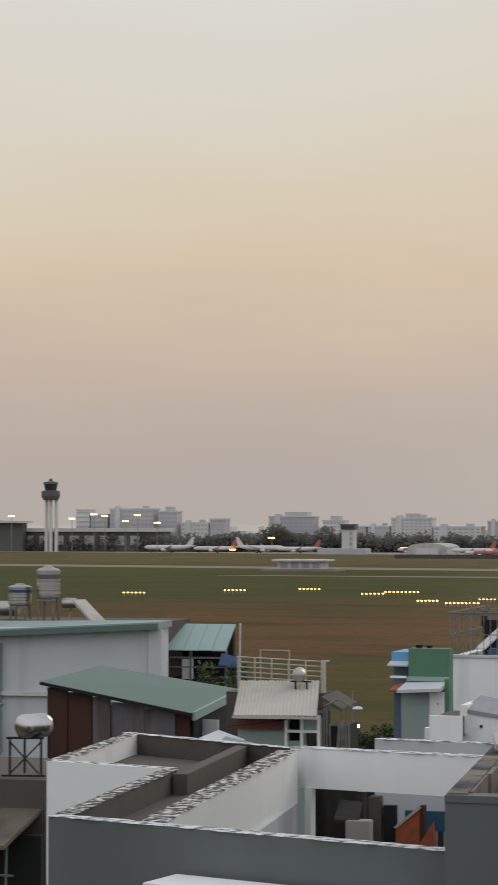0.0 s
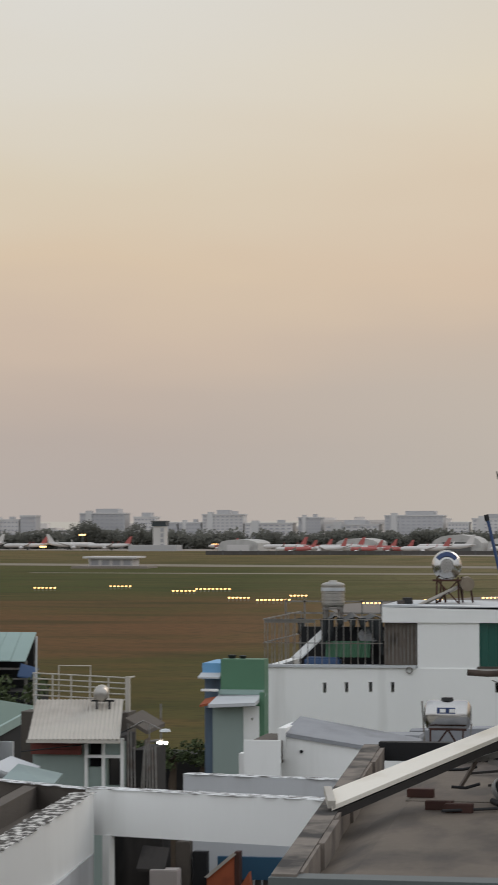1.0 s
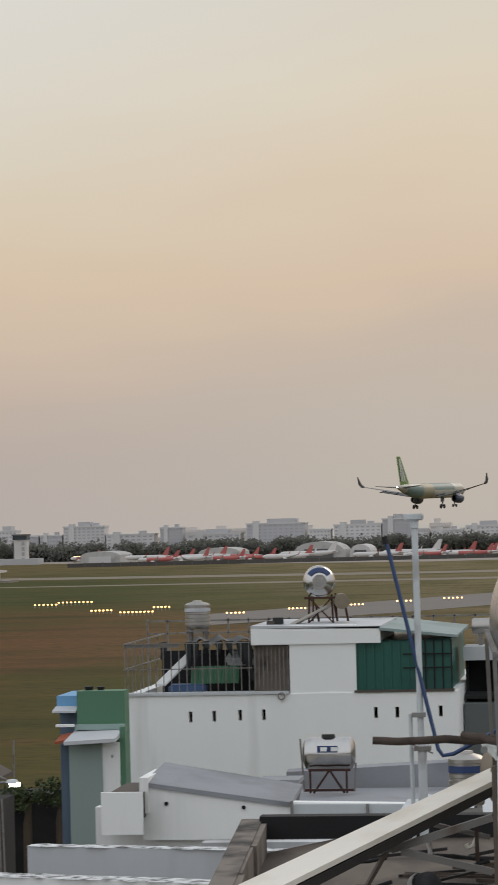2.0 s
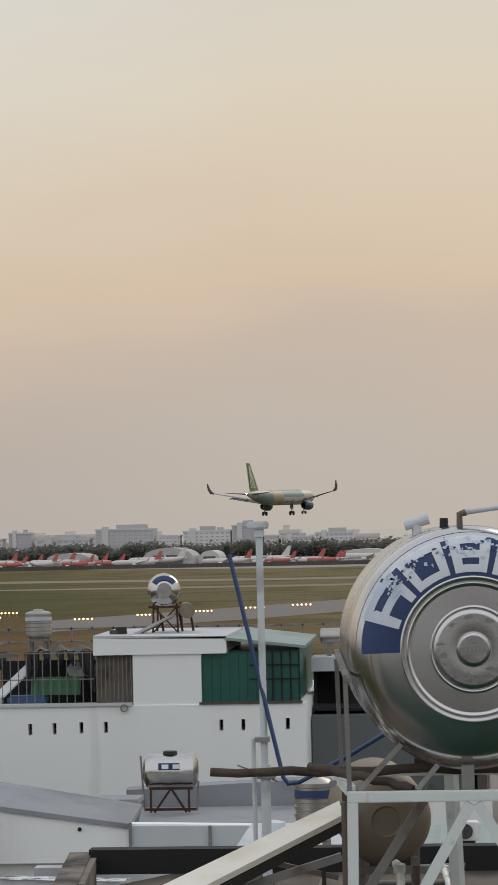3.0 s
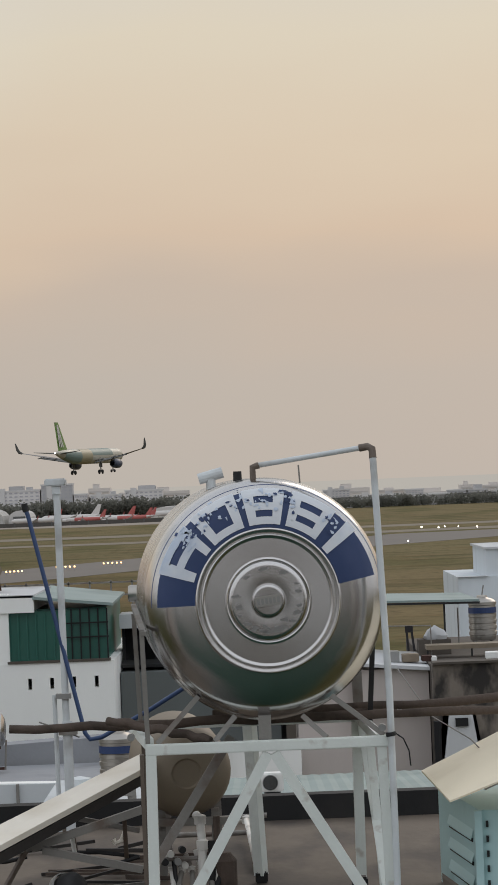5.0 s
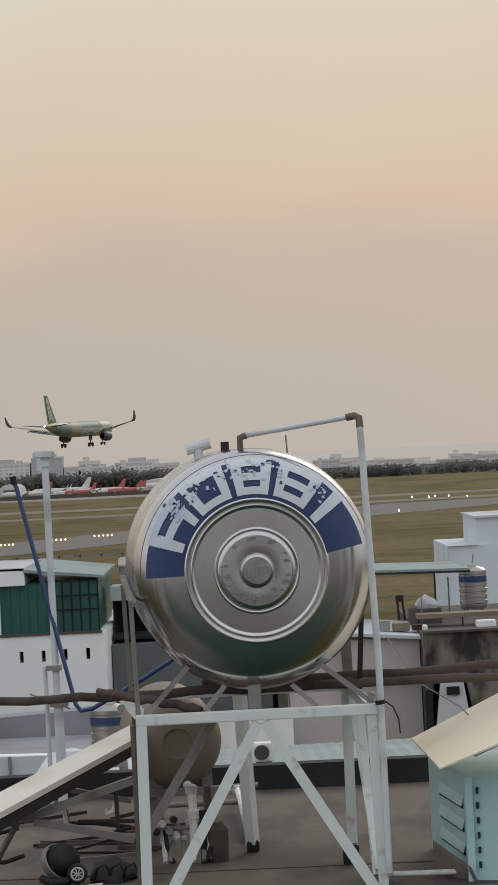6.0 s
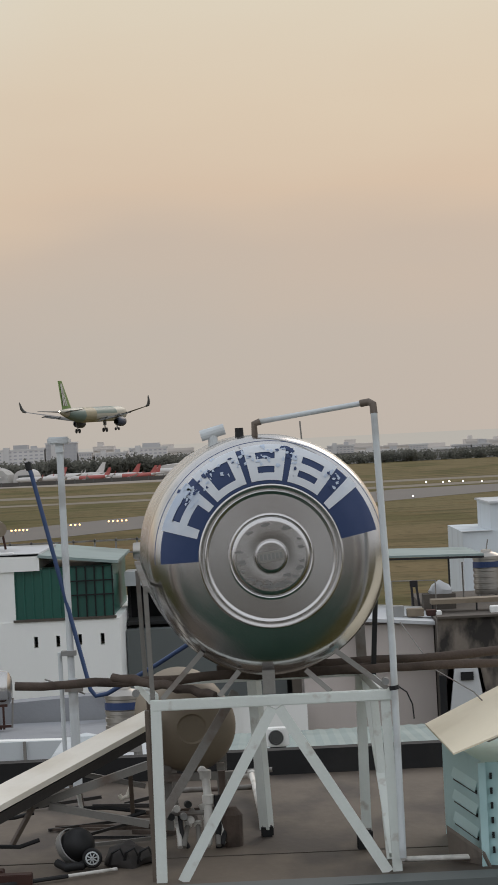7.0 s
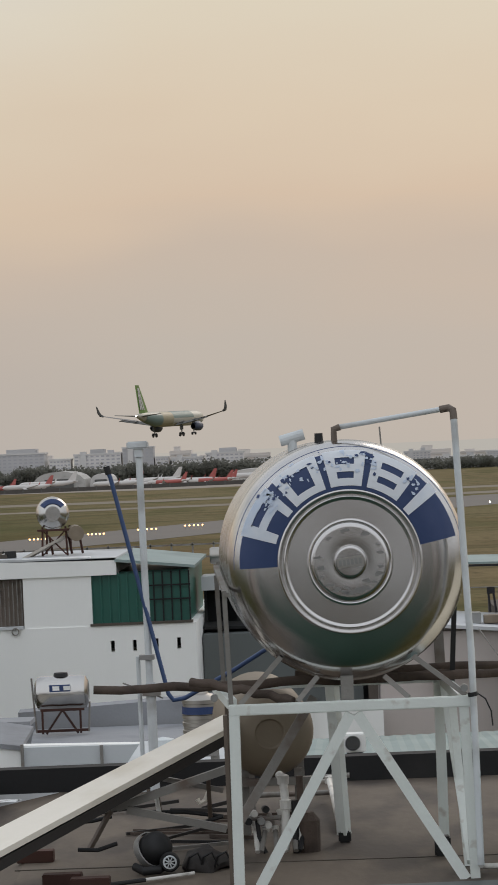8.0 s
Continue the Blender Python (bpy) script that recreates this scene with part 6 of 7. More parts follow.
part("lamp", box(-9.78, -9.62, 39.95, 40.05, 12.84, 12.9), M_LAMPWHITE, st)
ln = thing("lane_wall", (-9.6, 42, 0), "dark wall and hedge along the field's edge", "wall", kind="structure")
part("wall", box(-12, -8.9, 44, 45, 0, 12.3), M_SHADOWWALL, ln)
for x in (-10.6, -9.5, -9.2):
    part("post", beam((x, 43.8, 12), (x, 43.8, 13.3), 0.03), M_RUSTSTEEL, ln)
wire = thing("overhead_wire", (-8, 30, 14), "thin dark wire sagging between roofs", "cable")
part("wire", tube([(-8.9, 28, 13.8), (-8.2, 28.4, 13.86), (-7.7, 28.6, 14.0), (-7.45, 28.7, 14.12)], 0.008, 5), M_BLACK, wire)

# small tree beside the awning
def bush(name, c, w, h, seed, label):
    rng = random.Random(seed)
    t = thing(name, (c[0], c[1], 0), label, "tree")
    part("trunk", tube([(c[0], c[1], 0), (c[0], c[1], c[2] - h), (c[0] + 0.05, c[1], c[2])], 0.12, 8, None, [1.3, 0.7, 0.3]), M_BARK, t)
    for k in range(4):
        a = rng.uniform(0, 6.28)
        part("limb", tube([(c[0], c[1], c[2] - h * 0.2), (c[0] + math.cos(a) * w * 0.4, c[1] + math.sin(a) * w * 0.3, c[2] + h * 0.15)], 0.03, 6, None, [1, 0.4]), M_BARK, t)
    bm = bmesh.new()
    for _ in range(16):
        clump(bm, (c[0] + rng.uniform(-0.5, 0.5) * w, c[1] + rng.uniform(-0.3, 0.3) * w, c[2] + rng.uniform(-0.45, 0.4) * h), w * rng.uniform(0.1, 0.2), rng, 60)
    part("crown", bm, M_FOLIAGE, t)


bush("small_tree", (-11.85, 38, 13.55), 1.3, 1.2, 21, "small leafy tree growing between the houses")

for i, (x, z) in enumerate(((-10.9, 12.35), (-10.3, 12.3), (-9.7, 12.38), (-9.25, 12.3))):
    bush("hedge_bush", (x, 43.5, z), 0.8, 0.5, 60 + i, "dark hedge bush along the lane wall")

# -- foreground left: drum tank on a stand, brown awning, green cage --
ft = thing("drum_tank", (-9.8, 22, 13.55), "horizontal ribbed steel drum tank on a black trestle", "water tank")
part("drum", lathe([(0, 0.01), (0.1, 0.01), (0.14, -0.02), (0.15, -0.06), (0.155, -0.12), (0.15, -0.16), (0.155, -0.22), (0.15, -0.26), (0.155, -0.32), (0.15, -0.38), (0.13, -0.42), (0, -0.44)], pose(-9.85, 21.75, 14.25, 90, 0, -35), 28), M_STEEL, ft, "", True)
for x, y in ((-10.0, 21.8), (-9.62, 21.9), (-9.95, 22.2), (-9.6, 22.2)):
    part("leg", beam((x, y, 14.1), (x * 1.005 + 0.05, y, 13.62), 0.025), M_BLACK, ft)
part("brace", beam((-10.0, 21.8, 14.05), (-9.65, 21.9, 13.65), 0.02), M_BLACK, ft)
part("brace", beam((-9.62, 21.9, 14.05), (-10.0, 21.8, 13.65), 0.02), M_BLACK, ft)
part("top_frame", beam((-10.05, 21.8, 14.1), (-9.58, 21.9, 14.1), 0.03), M_BLACK, ft)
part("base_frame", beam((-10.1, 21.75, 13.63), (-9.55, 21.85, 13.63), 0.025), M_BLACK, ft)
lo = thing("cement_house", (-10.5, 22, 0), "low bare cement house with a brown sheet awning and green cage", "house")
part("body", box(-12.5, -9.45, 21.6, 24.5, 0, 13.6), M_CEMENT, lo)
part("awning", slab([(-12.5, 20.4, 12.95), (-9.55, 20.4, 12.93), (-9.5, 21.7, 13.27), (-12.5, 21.7, 13.27)], 0.05), M_SLAB, lo, "brown sheet awning")
part("cage_back", box(-12.5, -9.4, 21.3, 21.4, 9, 12.95), M_DARK, lo)
rng = random.Random(31)
for i in range(9):
    x = -10.55 + i * 0.12
    part("cage_bar", beam((x + rng.uniform(-0.03, 0.03), 20.6, 11.8), (x, 20.6, 12.9), 0.022), M_GREENROOF, lo)
part("cage_rail", beam((-10.6, 20.58, 12.55), (-9.5, 20.58, 12.55), 0.022), M_GREENROOF, lo)
gs = thing("green_sheet", (-11.6, 31, 12), "narrow green sheet roof edge on the pale house", "roof edge")
part("sheet", slab([(-14.6, 30.5, 13.62), (-13.7, 30.5, 13.74), (-13.75, 31.5, 13.82), (-14.6, 31.5, 13.72)], 0.05), M_GREENROOF, gs)
part("wall", box(-15.5, -13.9, 30.8, 31.5, 0, 13.62), M_PALE, gs)

# -- blue and green sheet houses before the field --
gh = thing("green_sheet_house", (-8.4, 40, 0), "narrow house of green and blue sheets with a sage side wall", "house")
part("green_wall", box(-8.6, -7.8, 39.9, 40.3, 0, 14.40), M_GREENWALL, gh)
part("green_ledge", box(-8.6, -7.8, 39.7, 39.9, 13.78, 13.86), M_MINT, gh)
part("blue_wall", box(-9.0, -8.62, 40.2, 41.5, 14.02, 14.31), M_BLUEWALL, gh)
part("grey_side_wall", box(-8.96, -8.62, 40.22, 41.4, 0, 14.02), M_BLUESIDE, gh)
part("blue_awning", slab([(-9.02, 39.9, 14.08), (-8.62, 39.9, 14.08), (-8.62, 40.2, 14.14), (-9.02, 40.2, 14.14)], 0.03), M_PALE, gh)
part("white_lamp_box", box(-8.9, -8.6, 39.6, 39.7, 13.84, 13.88), M_WHITE, gh)
part("orange_sheet", slab([(-8.86, 39.3, 13.62), (-8.66, 39.3, 13.66), (-8.66, 39.8, 13.74), (-8.86, 39.8, 13.7)], 0.04), M_BRICK, gh)
part("blue_side", box(-8.82, -8.62, 39.6, 40.2, 0, 13.55), M_BLUESIDE, gh)
part("sage_wall", box(-8.6, -8.06, 39.2, 40, 0, 13.62), M_SAGE, gh)
part("sage_roof", slab([(-8.62, 38.9, 13.66), (-7.78, 38.9, 13.70), (-7.78, 39.9, 13.8), (-8.62, 39.9, 13.78)], 0.06), M_PALE, gh)
part("white_wall", pierced(-8.06, -7.78, 0, 13.6, 39.25, 0.2, [(-7.92, -7.88, 13.36, 13.41)]), M_WHITE, gh)
part("green_pipe", box(-7.78, -7.69, 39.3, 39.4, 11, 13.85), M_GREENWALL, gh)
part("pot", lathe([(0, 0), (0.06, 0), (0.08, 0.06), (0, 0.07)], Matrix.Translation((-8.45, 40.2, 14.40)), 12), M_BLACK, gh)
part("pot", lathe([(0, 0), (0.05, 0), (0.07, 0.05), (0, 0.06)], Matrix.Translation((-8.25, 40.2, 14.40)), 12), M_BLACK, gh)

# -- large white house with a caged terrace and green glazing --
YB = 45.0
wb = thing("white_block", (-5.6, 46, 0), "large white rendered house with vent slots, caged terrace and green glazing", "house")
slots = [(-7.54, 13.62), (-7.10, 13.63), (-6.62, 13.64), (-6.18, 13.64), (-4.12, 13.65), (-3.73, 13.65), (-2.94, 13.66), (-3.34, 13.66)]
part("front_wall", pierced(-8.82, -2.62, 0, 14.02, YB, 0.22, [(x - 0.035, x + 0.035, z - 0.1, z + 0.1) for x, z in slots]), M_WHITE, wb)
part("side_wall", wall((-8.82, YB + 0.22), (-8.82, YB + 8), 0, 14.02, -0.22), M_WHITE, wb)
part("side_wall", wall((-2.62, YB + 0.22), (-2.62, YB + 8), 0, 14.02, 0.22), M_WHITE, wb)
part("terrace_floor", box(-8.6, -2.84, YB + 0.22, YB + 8, 12.6, 13.6), M_CEMENT, wb)
# near-black panels paint the shade behind the vent slots
part("slot_backing", box(-8.55, -5.7, YB + 0.32, YB + 0.36, 13.5, 14.0), M_DARK, wb)
part("slot_backing", box(-4.5, -2.85, YB + 0.26, YB + 0.3, 13.5, 14.0), M_DARK, wb)
part("coping", box(-8.86, -5.7, YB - 0.04, YB + 0.26, 14.02, 14.07), M_PALE, wb)
part("stair_tower", pierced(-5.68, -4.46, 14.02, 15.26, YB + 0.02, 0.2, []), M_WHITE, wb)
part("stair_tower_side", box(-6.36, -4.0, YB + 0.22, YB + 3.2, 14.0, 15.2), M_WHITE, wb)
part("tower_fascia", box(-6.38, -4.0, YB - 0.02, YB + 0.3, 14.92, 15.22), M_WHITE, wb)
part("tower_roof", slab([(-6.38, YB - 0.02, 15.27), (-4.0, YB - 0.02, 15.23), (-3.95, YB + 3.2, 15.26), (-6.38, YB + 3.2, 15.27)], 0.05), M_PALE, wb)
door = part("grey_door", box(-6.36, -5.7, YB + 0.14, YB + 0.2, 14.04, 14.9), M_BLOCK, wb, "grey sheet door behind bars")
for i in range(9):
    part("door_bar", box(-6.34 + i * 0.076, -6.325 + i * 0.076, YB + 0.09, YB + 0.12, 14.05, 14.9), M_RUSTSTEEL, door)
part("drain_ring", lathe([(0.05, 0), (0.07, 0), (0.07, 0.03), (0.05, 0.03)], pose(-5.84, YB - 0.02, 13.98, 90, 0, 0), 14), M_RUSTSTEEL, wb)
gz = part("green_glazing", box(-4.46, -2.72, YB + 0.12, YB + 0.18, 14.05, 14.93), M_GLASSGREEN, wb, "green mesh-covered glazing")
for i in range(12):
    x = -4.46 + i * 0.158
    part("glazing_bar", box(x - 0.012, x + 0.012, YB + 0.07, YB + 0.11, 14.05, 14.95), M_DARK if i > 6 else M_GLASSGREEN, gz)
for z in (14.45, 14.7):
    part("glazing_rail", box(-3.6, -2.7, YB + 0.05, YB + 0.08, z - 0.012, z + 0.012), M_DARK, gz)
part("glazing_sill", box(-4.5, -2.68, YB - 0.03, YB + 0.2, 14.02, 14.06), M_CEMENT, wb)
part("green_room", box(-4.4, -2.75, YB + 0.5, YB + 5, 13.6, 14.95), M_GLASSGREEN, wb)
part("green_room_roof", slab([(-4.02, YB - 0.05, 15.2), (-2.6, YB - 0.05, 15.04), (-2.6, YB + 4, 15.06), (-4.02, YB + 4, 15.24)], 0.05), M_TEALROOF, wb)
part("terrace_back", box(-8.6, -6.4, YB + 4.8, YB + 5.0, 13.6, 14.35), M_GREENWALL, wb)
cg = thing("terrace_cage", (-7.6, YB, 14.02), "rusted open cage of bars round the roof terrace", "cage")
for i in range(17):
    x = -8.76 + i * 0.145
    part("bar", tube([(x, YB + 0.08, 14.07), (x, YB + 0.08, 14.98)], 0.009, 6), M_RUSTSTEEL, cg)
for z in (14.5, 14.97):
    part("rail", beam((-8.78, YB + 0.08, z), (-6.38, YB + 0.08, z), 0.018), M_RUSTSTEEL, cg)
part("side_rail", beam((-8.78, YB + 0.08, 14.97), (-8.78, YB + 4.5, 14.97), 0.025), M_RUSTSTEEL, cg)
part("side_rail", beam((-8.78, YB + 0.08, 14.5), (-8.78, YB + 4.5, 14.5), 0.025), M_RUSTSTEEL, cg)
for i in range(6):
    part("side_bar", tube([(-8.78, YB + 0.5 + i * 0.8, 14.02), (-8.78, YB + 0.5 + i * 0.8, 14.97)], 0.012, 6), M_RUSTSTEEL, cg)
part("mesh_sheet", box(-8.77, -7.75, YB + 0.1, YB + 0.11, 14.9, 14.96), M_RUSTSTEEL, cg)
tp = thing("tarpaulin", (-7, YB + 1.5, 14.9), "black tarpaulin sagging in folds over the terrace", "tarpaulin")
bm = bmesh.new()
n = 26
rows = []
for j in range(7):
    rows.append([bm.verts.new((-7.72 + 1.55 * i / n, YB + 0.5 + j * 0.35, 14.98 - 0.05 * math.sin(i * 0.9 + j) - 0.08 * abs(noise.noise(Vector((i * 0.4, j * 0.5, 0)))))) for i in range(n + 1)])
for a, b in zip(rows, rows[1:]):
    for i in range(n):
        bm.faces.new((a[i], a[i + 1], b[i + 1], b[i]))
part("sheet", bm, M_TARP, tp, "", True)
for x, l in ((-8.1, 0.3), (-7.62, 0.62), (-7.5, 0.5), (-7.3, 0.2), (-7.05, 0.24), (-6.85, 0.26), (-6.65, 0.42), (-6.55, 0.6), (-6.5, 0.72)):
    part("hanging_fold", tube([(x, YB + 0.45, 14.97), (x + 0.02, YB + 0.42, 14.97 - l * 0.5), (x - 0.03 + 0.1 * (x > -7), YB + 0.45, 14.97 - l)], 0.085, 8, None, [1.0, 0.7, 0.35]), M_TARP, tp)
fold = thing("folded_sheets", (-7, YB + 1, 14.1), "green corrugated sheets and a blue basin on the terrace", "sheets")
part("green_sheet", ripple((-7.6, YB + 0.6, 14.52), (-6.7, YB + 0.6, 14.52), (-7.6, YB + 0.5, 14.2), 12, 0.02), M_GREENWALL, fold)
part("dark_back", box(-8.5, -6.42, YB + 2.6, YB + 2.7, 13.6, 14.72), M_DARK, fold)
part("blue_basin", box(-8.0, -7.3, YB + 0.3, YB + 0.7, 14.03, 14.2, None, 0.04), M_BLUEPLASTIC, fold)
part("pale_bundle", lathe([(0, 0.3), (0.2, 0.26), (0.3, 0.12), (0.25, 0), (0, 0)], Matrix.Translation((-6.75, YB + 1.2, 14.5)), 14), M_PALE, fold)
part("slanted_panel", slab([(-8.3, YB + 0.6, 14.2), (-8.1, YB + 0.6, 14.2), (-7.55, YB + 0.9, 14.75), (-7.7, YB + 0.9, 14.78)], 0.04), M_WHITE, fold)
ribbed_tank((-7.84, 48, 15.08), 0.25, 0.5, M_PALE, "upright ribbed steel tank standing behind the terrace", stand_h=1.0)


def ball_tank(x, y, z, r, label):
    """A horizontal steel tank seen end on, with a plain arc label, on a tall trestle beside a solar panel."""
    t = thing("water_tank", (x, y, z - r - 0.5), label, "water tank", "roof tanks")
    m = pose(x, y, z, 90, 0, 7)
    part("drum", lathe([(0, 0.05), (r * 0.45, 0.05), (r * 0.5, 0.03), (r * 0.85, -0.02), (r, -0.12), (r, -0.9), (0, -0.95)], m, 36), M_STEEL, t, "", True)
    bm = bmesh.new()
    for i in range(16):
        a0, a1 = radians(35 + i * 6.9), radians(35 + (i + 1) * 6.9)
        bm.faces.new([bm.verts.new(m @ Vector((k * math.cos(a), k * math.sin(a), zz))) for a, k, zz in ((a0, r * 0.62, 0.025), (a1, r * 0.62, 0.025), (a1, r * 0.9, -0.03), (a0, r * 0.9, -0.03))])
    part("label_band", bm, M_BLUE, t, "faded navy label arc")
    for dx in (-r * 0.7, r * 0.7):
        part("leg", beam((x + dx, y + 0.1, z - r * 0.8), (x + dx * 1.1, y + 0.1, z - r - 0.5), 0.035), M_RUST, t)
        part("leg", beam((x + dx, y + 0.8, z - r * 0.8), (x + dx * 1.1, y + 0.8, z - r - 0.5), 0.035), M_RUST, t)
    part("brace", beam((x - r * 0.7, y + 0.1, z - r - 0.45), (x + r * 0.7, y + 0.1, z - r), 0.025), M_RUST, t)
    part("brace", beam((x + r * 0.7, y + 0.1, z - r - 0.45), (x - r * 0.7, y + 0.1, z - r), 0.025), M_RUST, t)
    part("rail", beam((x - r, y + 0.05, z - r), (x + r, y + 0.05, z - r), 0.04), M_RUST, t)
    return t


ball_tank(-5.2, 46, 15.98, 0.3, "round steel water tank with a navy label on a rooftop trestle")
sp = thing("solar_heater", (-5.0, 46.3, 15.3), "solar heater with a drum and a long sloping tube panel", "solar heater", "solar heaters")
part("panel", slab([(-4.95, 46.2, 15.66), (-4.85, 46.6, 15.68), (-5.68, 46.0, 15.27), (-5.78, 45.6, 15.25)], 0.05), M_CORR, sp)
part("drum", lathe([(0, 0), (0.13, 0.02), (0.14, 0.06), (0.14, 0.9), (0, 0.92)], pose(-4.82, 46.2, 15.66, 90, 0, 8) @ pose(0, 0, -0.5), 20), M_FIBRE, sp, "", True)
for x in (-4.75, -4.95, -5.3):
    part("leg", beam((x, 46.2, 15.6), (x + 0.05, 46.2, 15.28), 0.04), M_RUST, sp)
solo("small_drum", lathe([(0, 0.12), (0.1, 0.12), (0.11, 0.0), (0, 0)], Matrix.Translation((-5.95, 45.6, 15.225)), 16), M_BLACK, "squat black drum on the tower roof", "drum")
part("lid_block", box(-6.15, -6.0, 45.5, 45.7, 15.22, 15.29), M_CEMENT, thing("roof_clutter", (-6.1, 45.6, 15.3), "small cement block lying on the roof", "block"))

for ob in (wb, cg, tp, fold, sp):
    ob.location.z -= 0.05

# -- drum tank and dark shed past the white house --
dn = thing("grey_house", (-1.9, 48, 0), "grey side house with a dark opening beside the white one", "house")
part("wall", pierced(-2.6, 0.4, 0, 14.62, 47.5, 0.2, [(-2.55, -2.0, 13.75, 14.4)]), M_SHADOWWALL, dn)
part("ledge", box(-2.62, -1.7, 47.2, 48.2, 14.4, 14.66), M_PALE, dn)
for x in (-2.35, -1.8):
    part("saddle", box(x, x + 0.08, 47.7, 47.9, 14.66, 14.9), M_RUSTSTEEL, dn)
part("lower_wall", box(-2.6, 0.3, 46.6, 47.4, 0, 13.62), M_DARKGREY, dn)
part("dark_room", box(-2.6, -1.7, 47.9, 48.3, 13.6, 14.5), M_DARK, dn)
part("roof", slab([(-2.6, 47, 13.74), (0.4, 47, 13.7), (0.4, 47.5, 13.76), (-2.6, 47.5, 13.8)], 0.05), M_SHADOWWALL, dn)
solar_tank(-2.05, 47.8, 14.86, 0.85, 0.16, "horizontal drum tank on the side house", False)
fn = thing("roof_fence", (-3, 60, 13.5), "dark open fence along a far roof edge", "fence")
for i in range(26):
    part("post", beam((-11 + i * 0.5, 60, 12.5), (-11 + i * 0.5, 60, 14.85), 0.04), M_RUSTSTEEL, fn)
for z in (14.5, 14.8):
    part("rail", beam((-11, 60, z), (1.5, 60, z), 0.04), M_RUSTSTEEL, fn)
part("roof", box(-11, 1.5, 60, 66, 0, 13.0), M_CEMENT, fn)

# -- lower white roofs with a grey ridge and the drum tank --
lw = thing("low_white_house", (-4, 27, 0), "low white house with a long grey sloping ridge and gutter", "house")
part("wall", pierced(-5.64, -1.2, 0, 13.95, 26.6, 0.2, [(-4.83, -4.79, 14.0, 14.04)]), M_WHITE, lw)
bm = bmesh.new()
rows = [[bm.verts.new((x, y, z)) for x, z in ((-5.08, 13.6), (-5.06, 14.24), (-3.42, 14.0), (-1.2, 13.95), (-1.2, 13.6))] for y in (26.45, 26.62)]
bm.faces.new(rows[0])
bm.faces.new(rows[1][::-1])
for i in range(5):
    bm.faces.new((rows[0][i], rows[0][(i + 1) % 5], rows[1][(i + 1) % 5], rows[1][i]))
part("gable", bm, M_WHITE, lw)
part("ridge", slab([(-5.06, 26.42, 14.24), (-3.42, 26.42, 14.0), (-3.42, 27.5, 14.09), (-5.0, 27.5, 14.36)], 0.05), M_GREYCAP, lw, "grey mortar ridge")
part("ridge_end", box(-5.1, -5.0, 26.4, 27.4, 13.9, 14.29), M_WHITE, lw)
part("gutter_box", box(-5.42, -5.04, 26.2, 27.4, 13.86, 14.14), M_CEMENT, lw)
part("gutter_rim", wall((-5.48, 26.18), (-5.02, 26.18), 13.7, 14.16, -0.05), M_WHITE, lw)
part("roof", slab([(-3.42, 26.6, 13.72), (-1.2, 26.6, 13.7), (-1.2, 30.6, 13.72), (-3.8, 30.6, 13.72)], 0.08), M_GREYCAP, lw)
part("rear_band", slab([(-4.0, 30.7, 13.92), (-1.0, 30.7, 14.06), (-1.0, 30.9, 14.08), (-4.0, 30.9, 13.94)], 0.4), M_GREYCAP, lw, "grey mortar band")
part("front_parapet", slab([(-3.42, 26.42, 13.98), (-1.2, 26.42, 13.96), (-1.2, 26.6, 13.96), (-3.42, 26.6, 13.98)], 0.34), M_LOWROOF, lw)
part("upper_ledge", box(-4.0, -3.52, 28.0, 28.5, 14.04, 14.09), M_GREYCAP, lw)
part("downpipe", tube([(-3.41, 26.38, 14.02), (-3.41, 26.38, 13.0)], 0.018, 8), M_RUSTSTEEL, lw)
part("downpipe", tube([(-2.58, 26.38, 13.98), (-2.58, 26.38, 13.0)], 0.018, 8), M_RUSTSTEEL, lw)
for x, z in ((-4.81, 14.02), (-3.95, 13.97)):
    part("weep_hole", tube([(x, 26.43, z - 0.02), (x, 26.46, z - 0.02)], 0.022, 8), M_DARK, lw)
part("front_strip", box(-4.1, -1.2, 24.4, 24.6, 0, 13.82), M_PALE, lw)

ht = thing("drum_tank", (-3.35, 30, 13.98), "steel drum tank with rounded ends on a rusted trestle", "water tank")
part("drum", lathe([(0, 0.0), (0.13, 0.0), (0.19, 0.03), (0.205, 0.08), (0.2, 0.2), (0.205, 0.3), (0.2, 0.42), (0.205, 0.55), (0.19, 0.6), (0.13, 0.63), (0, 0.63)], pose(-3.69, 30, 14.21, 0, 90, 0), 32), M_STEEL, ht, "", True)
part("label_patch", box(-3.5, -3.25, 29.79, 29.80, 14.24, 14.32), M_BLUE, ht, "small blue label with pale bars")
for x in (-3.46, -3.33):
    part("label_bar", box(x, x + 0.08, 29.782, 29.789, 14.255, 14.305), M_WHITE, ht)
part("lid", lathe([(0, 0.05), (0.08, 0.045), (0.09, 0), (0, 0)], Matrix.Translation((-3.38, 30, 14.4)), 16), M_BLACK, ht)
for x0, x1 in ((-3.6, -3.6), (-3.15, -3.15), (-3.36, -3.56), (-3.36, -3.18)):
    part("leg", beam((x0, 29.85, 14.02), (x1, 29.85, 13.74), 0.025), M_RUST, ht)
part("trestle_rail", beam((-3.62, 29.85, 14.02), (-3.1, 29.85, 14.02), 0.03), M_RUST, ht)
part("trestle_rail", beam((-3.66, 29.8, 13.78), (-3.06, 29.8, 13.78), 0.03), M_RUST, ht)
part("side_pipe", tube([(-3.68, 29.9, 13.75), (-3.72, 29.9, 14.4)], 0.012, 6), M_RUSTSTEEL, ht)
part("side_pipe", tube([(-3.06, 29.9, 13.75), (-3.04, 29.9, 14.1)], 0.012, 6), M_RUSTSTEEL, ht)
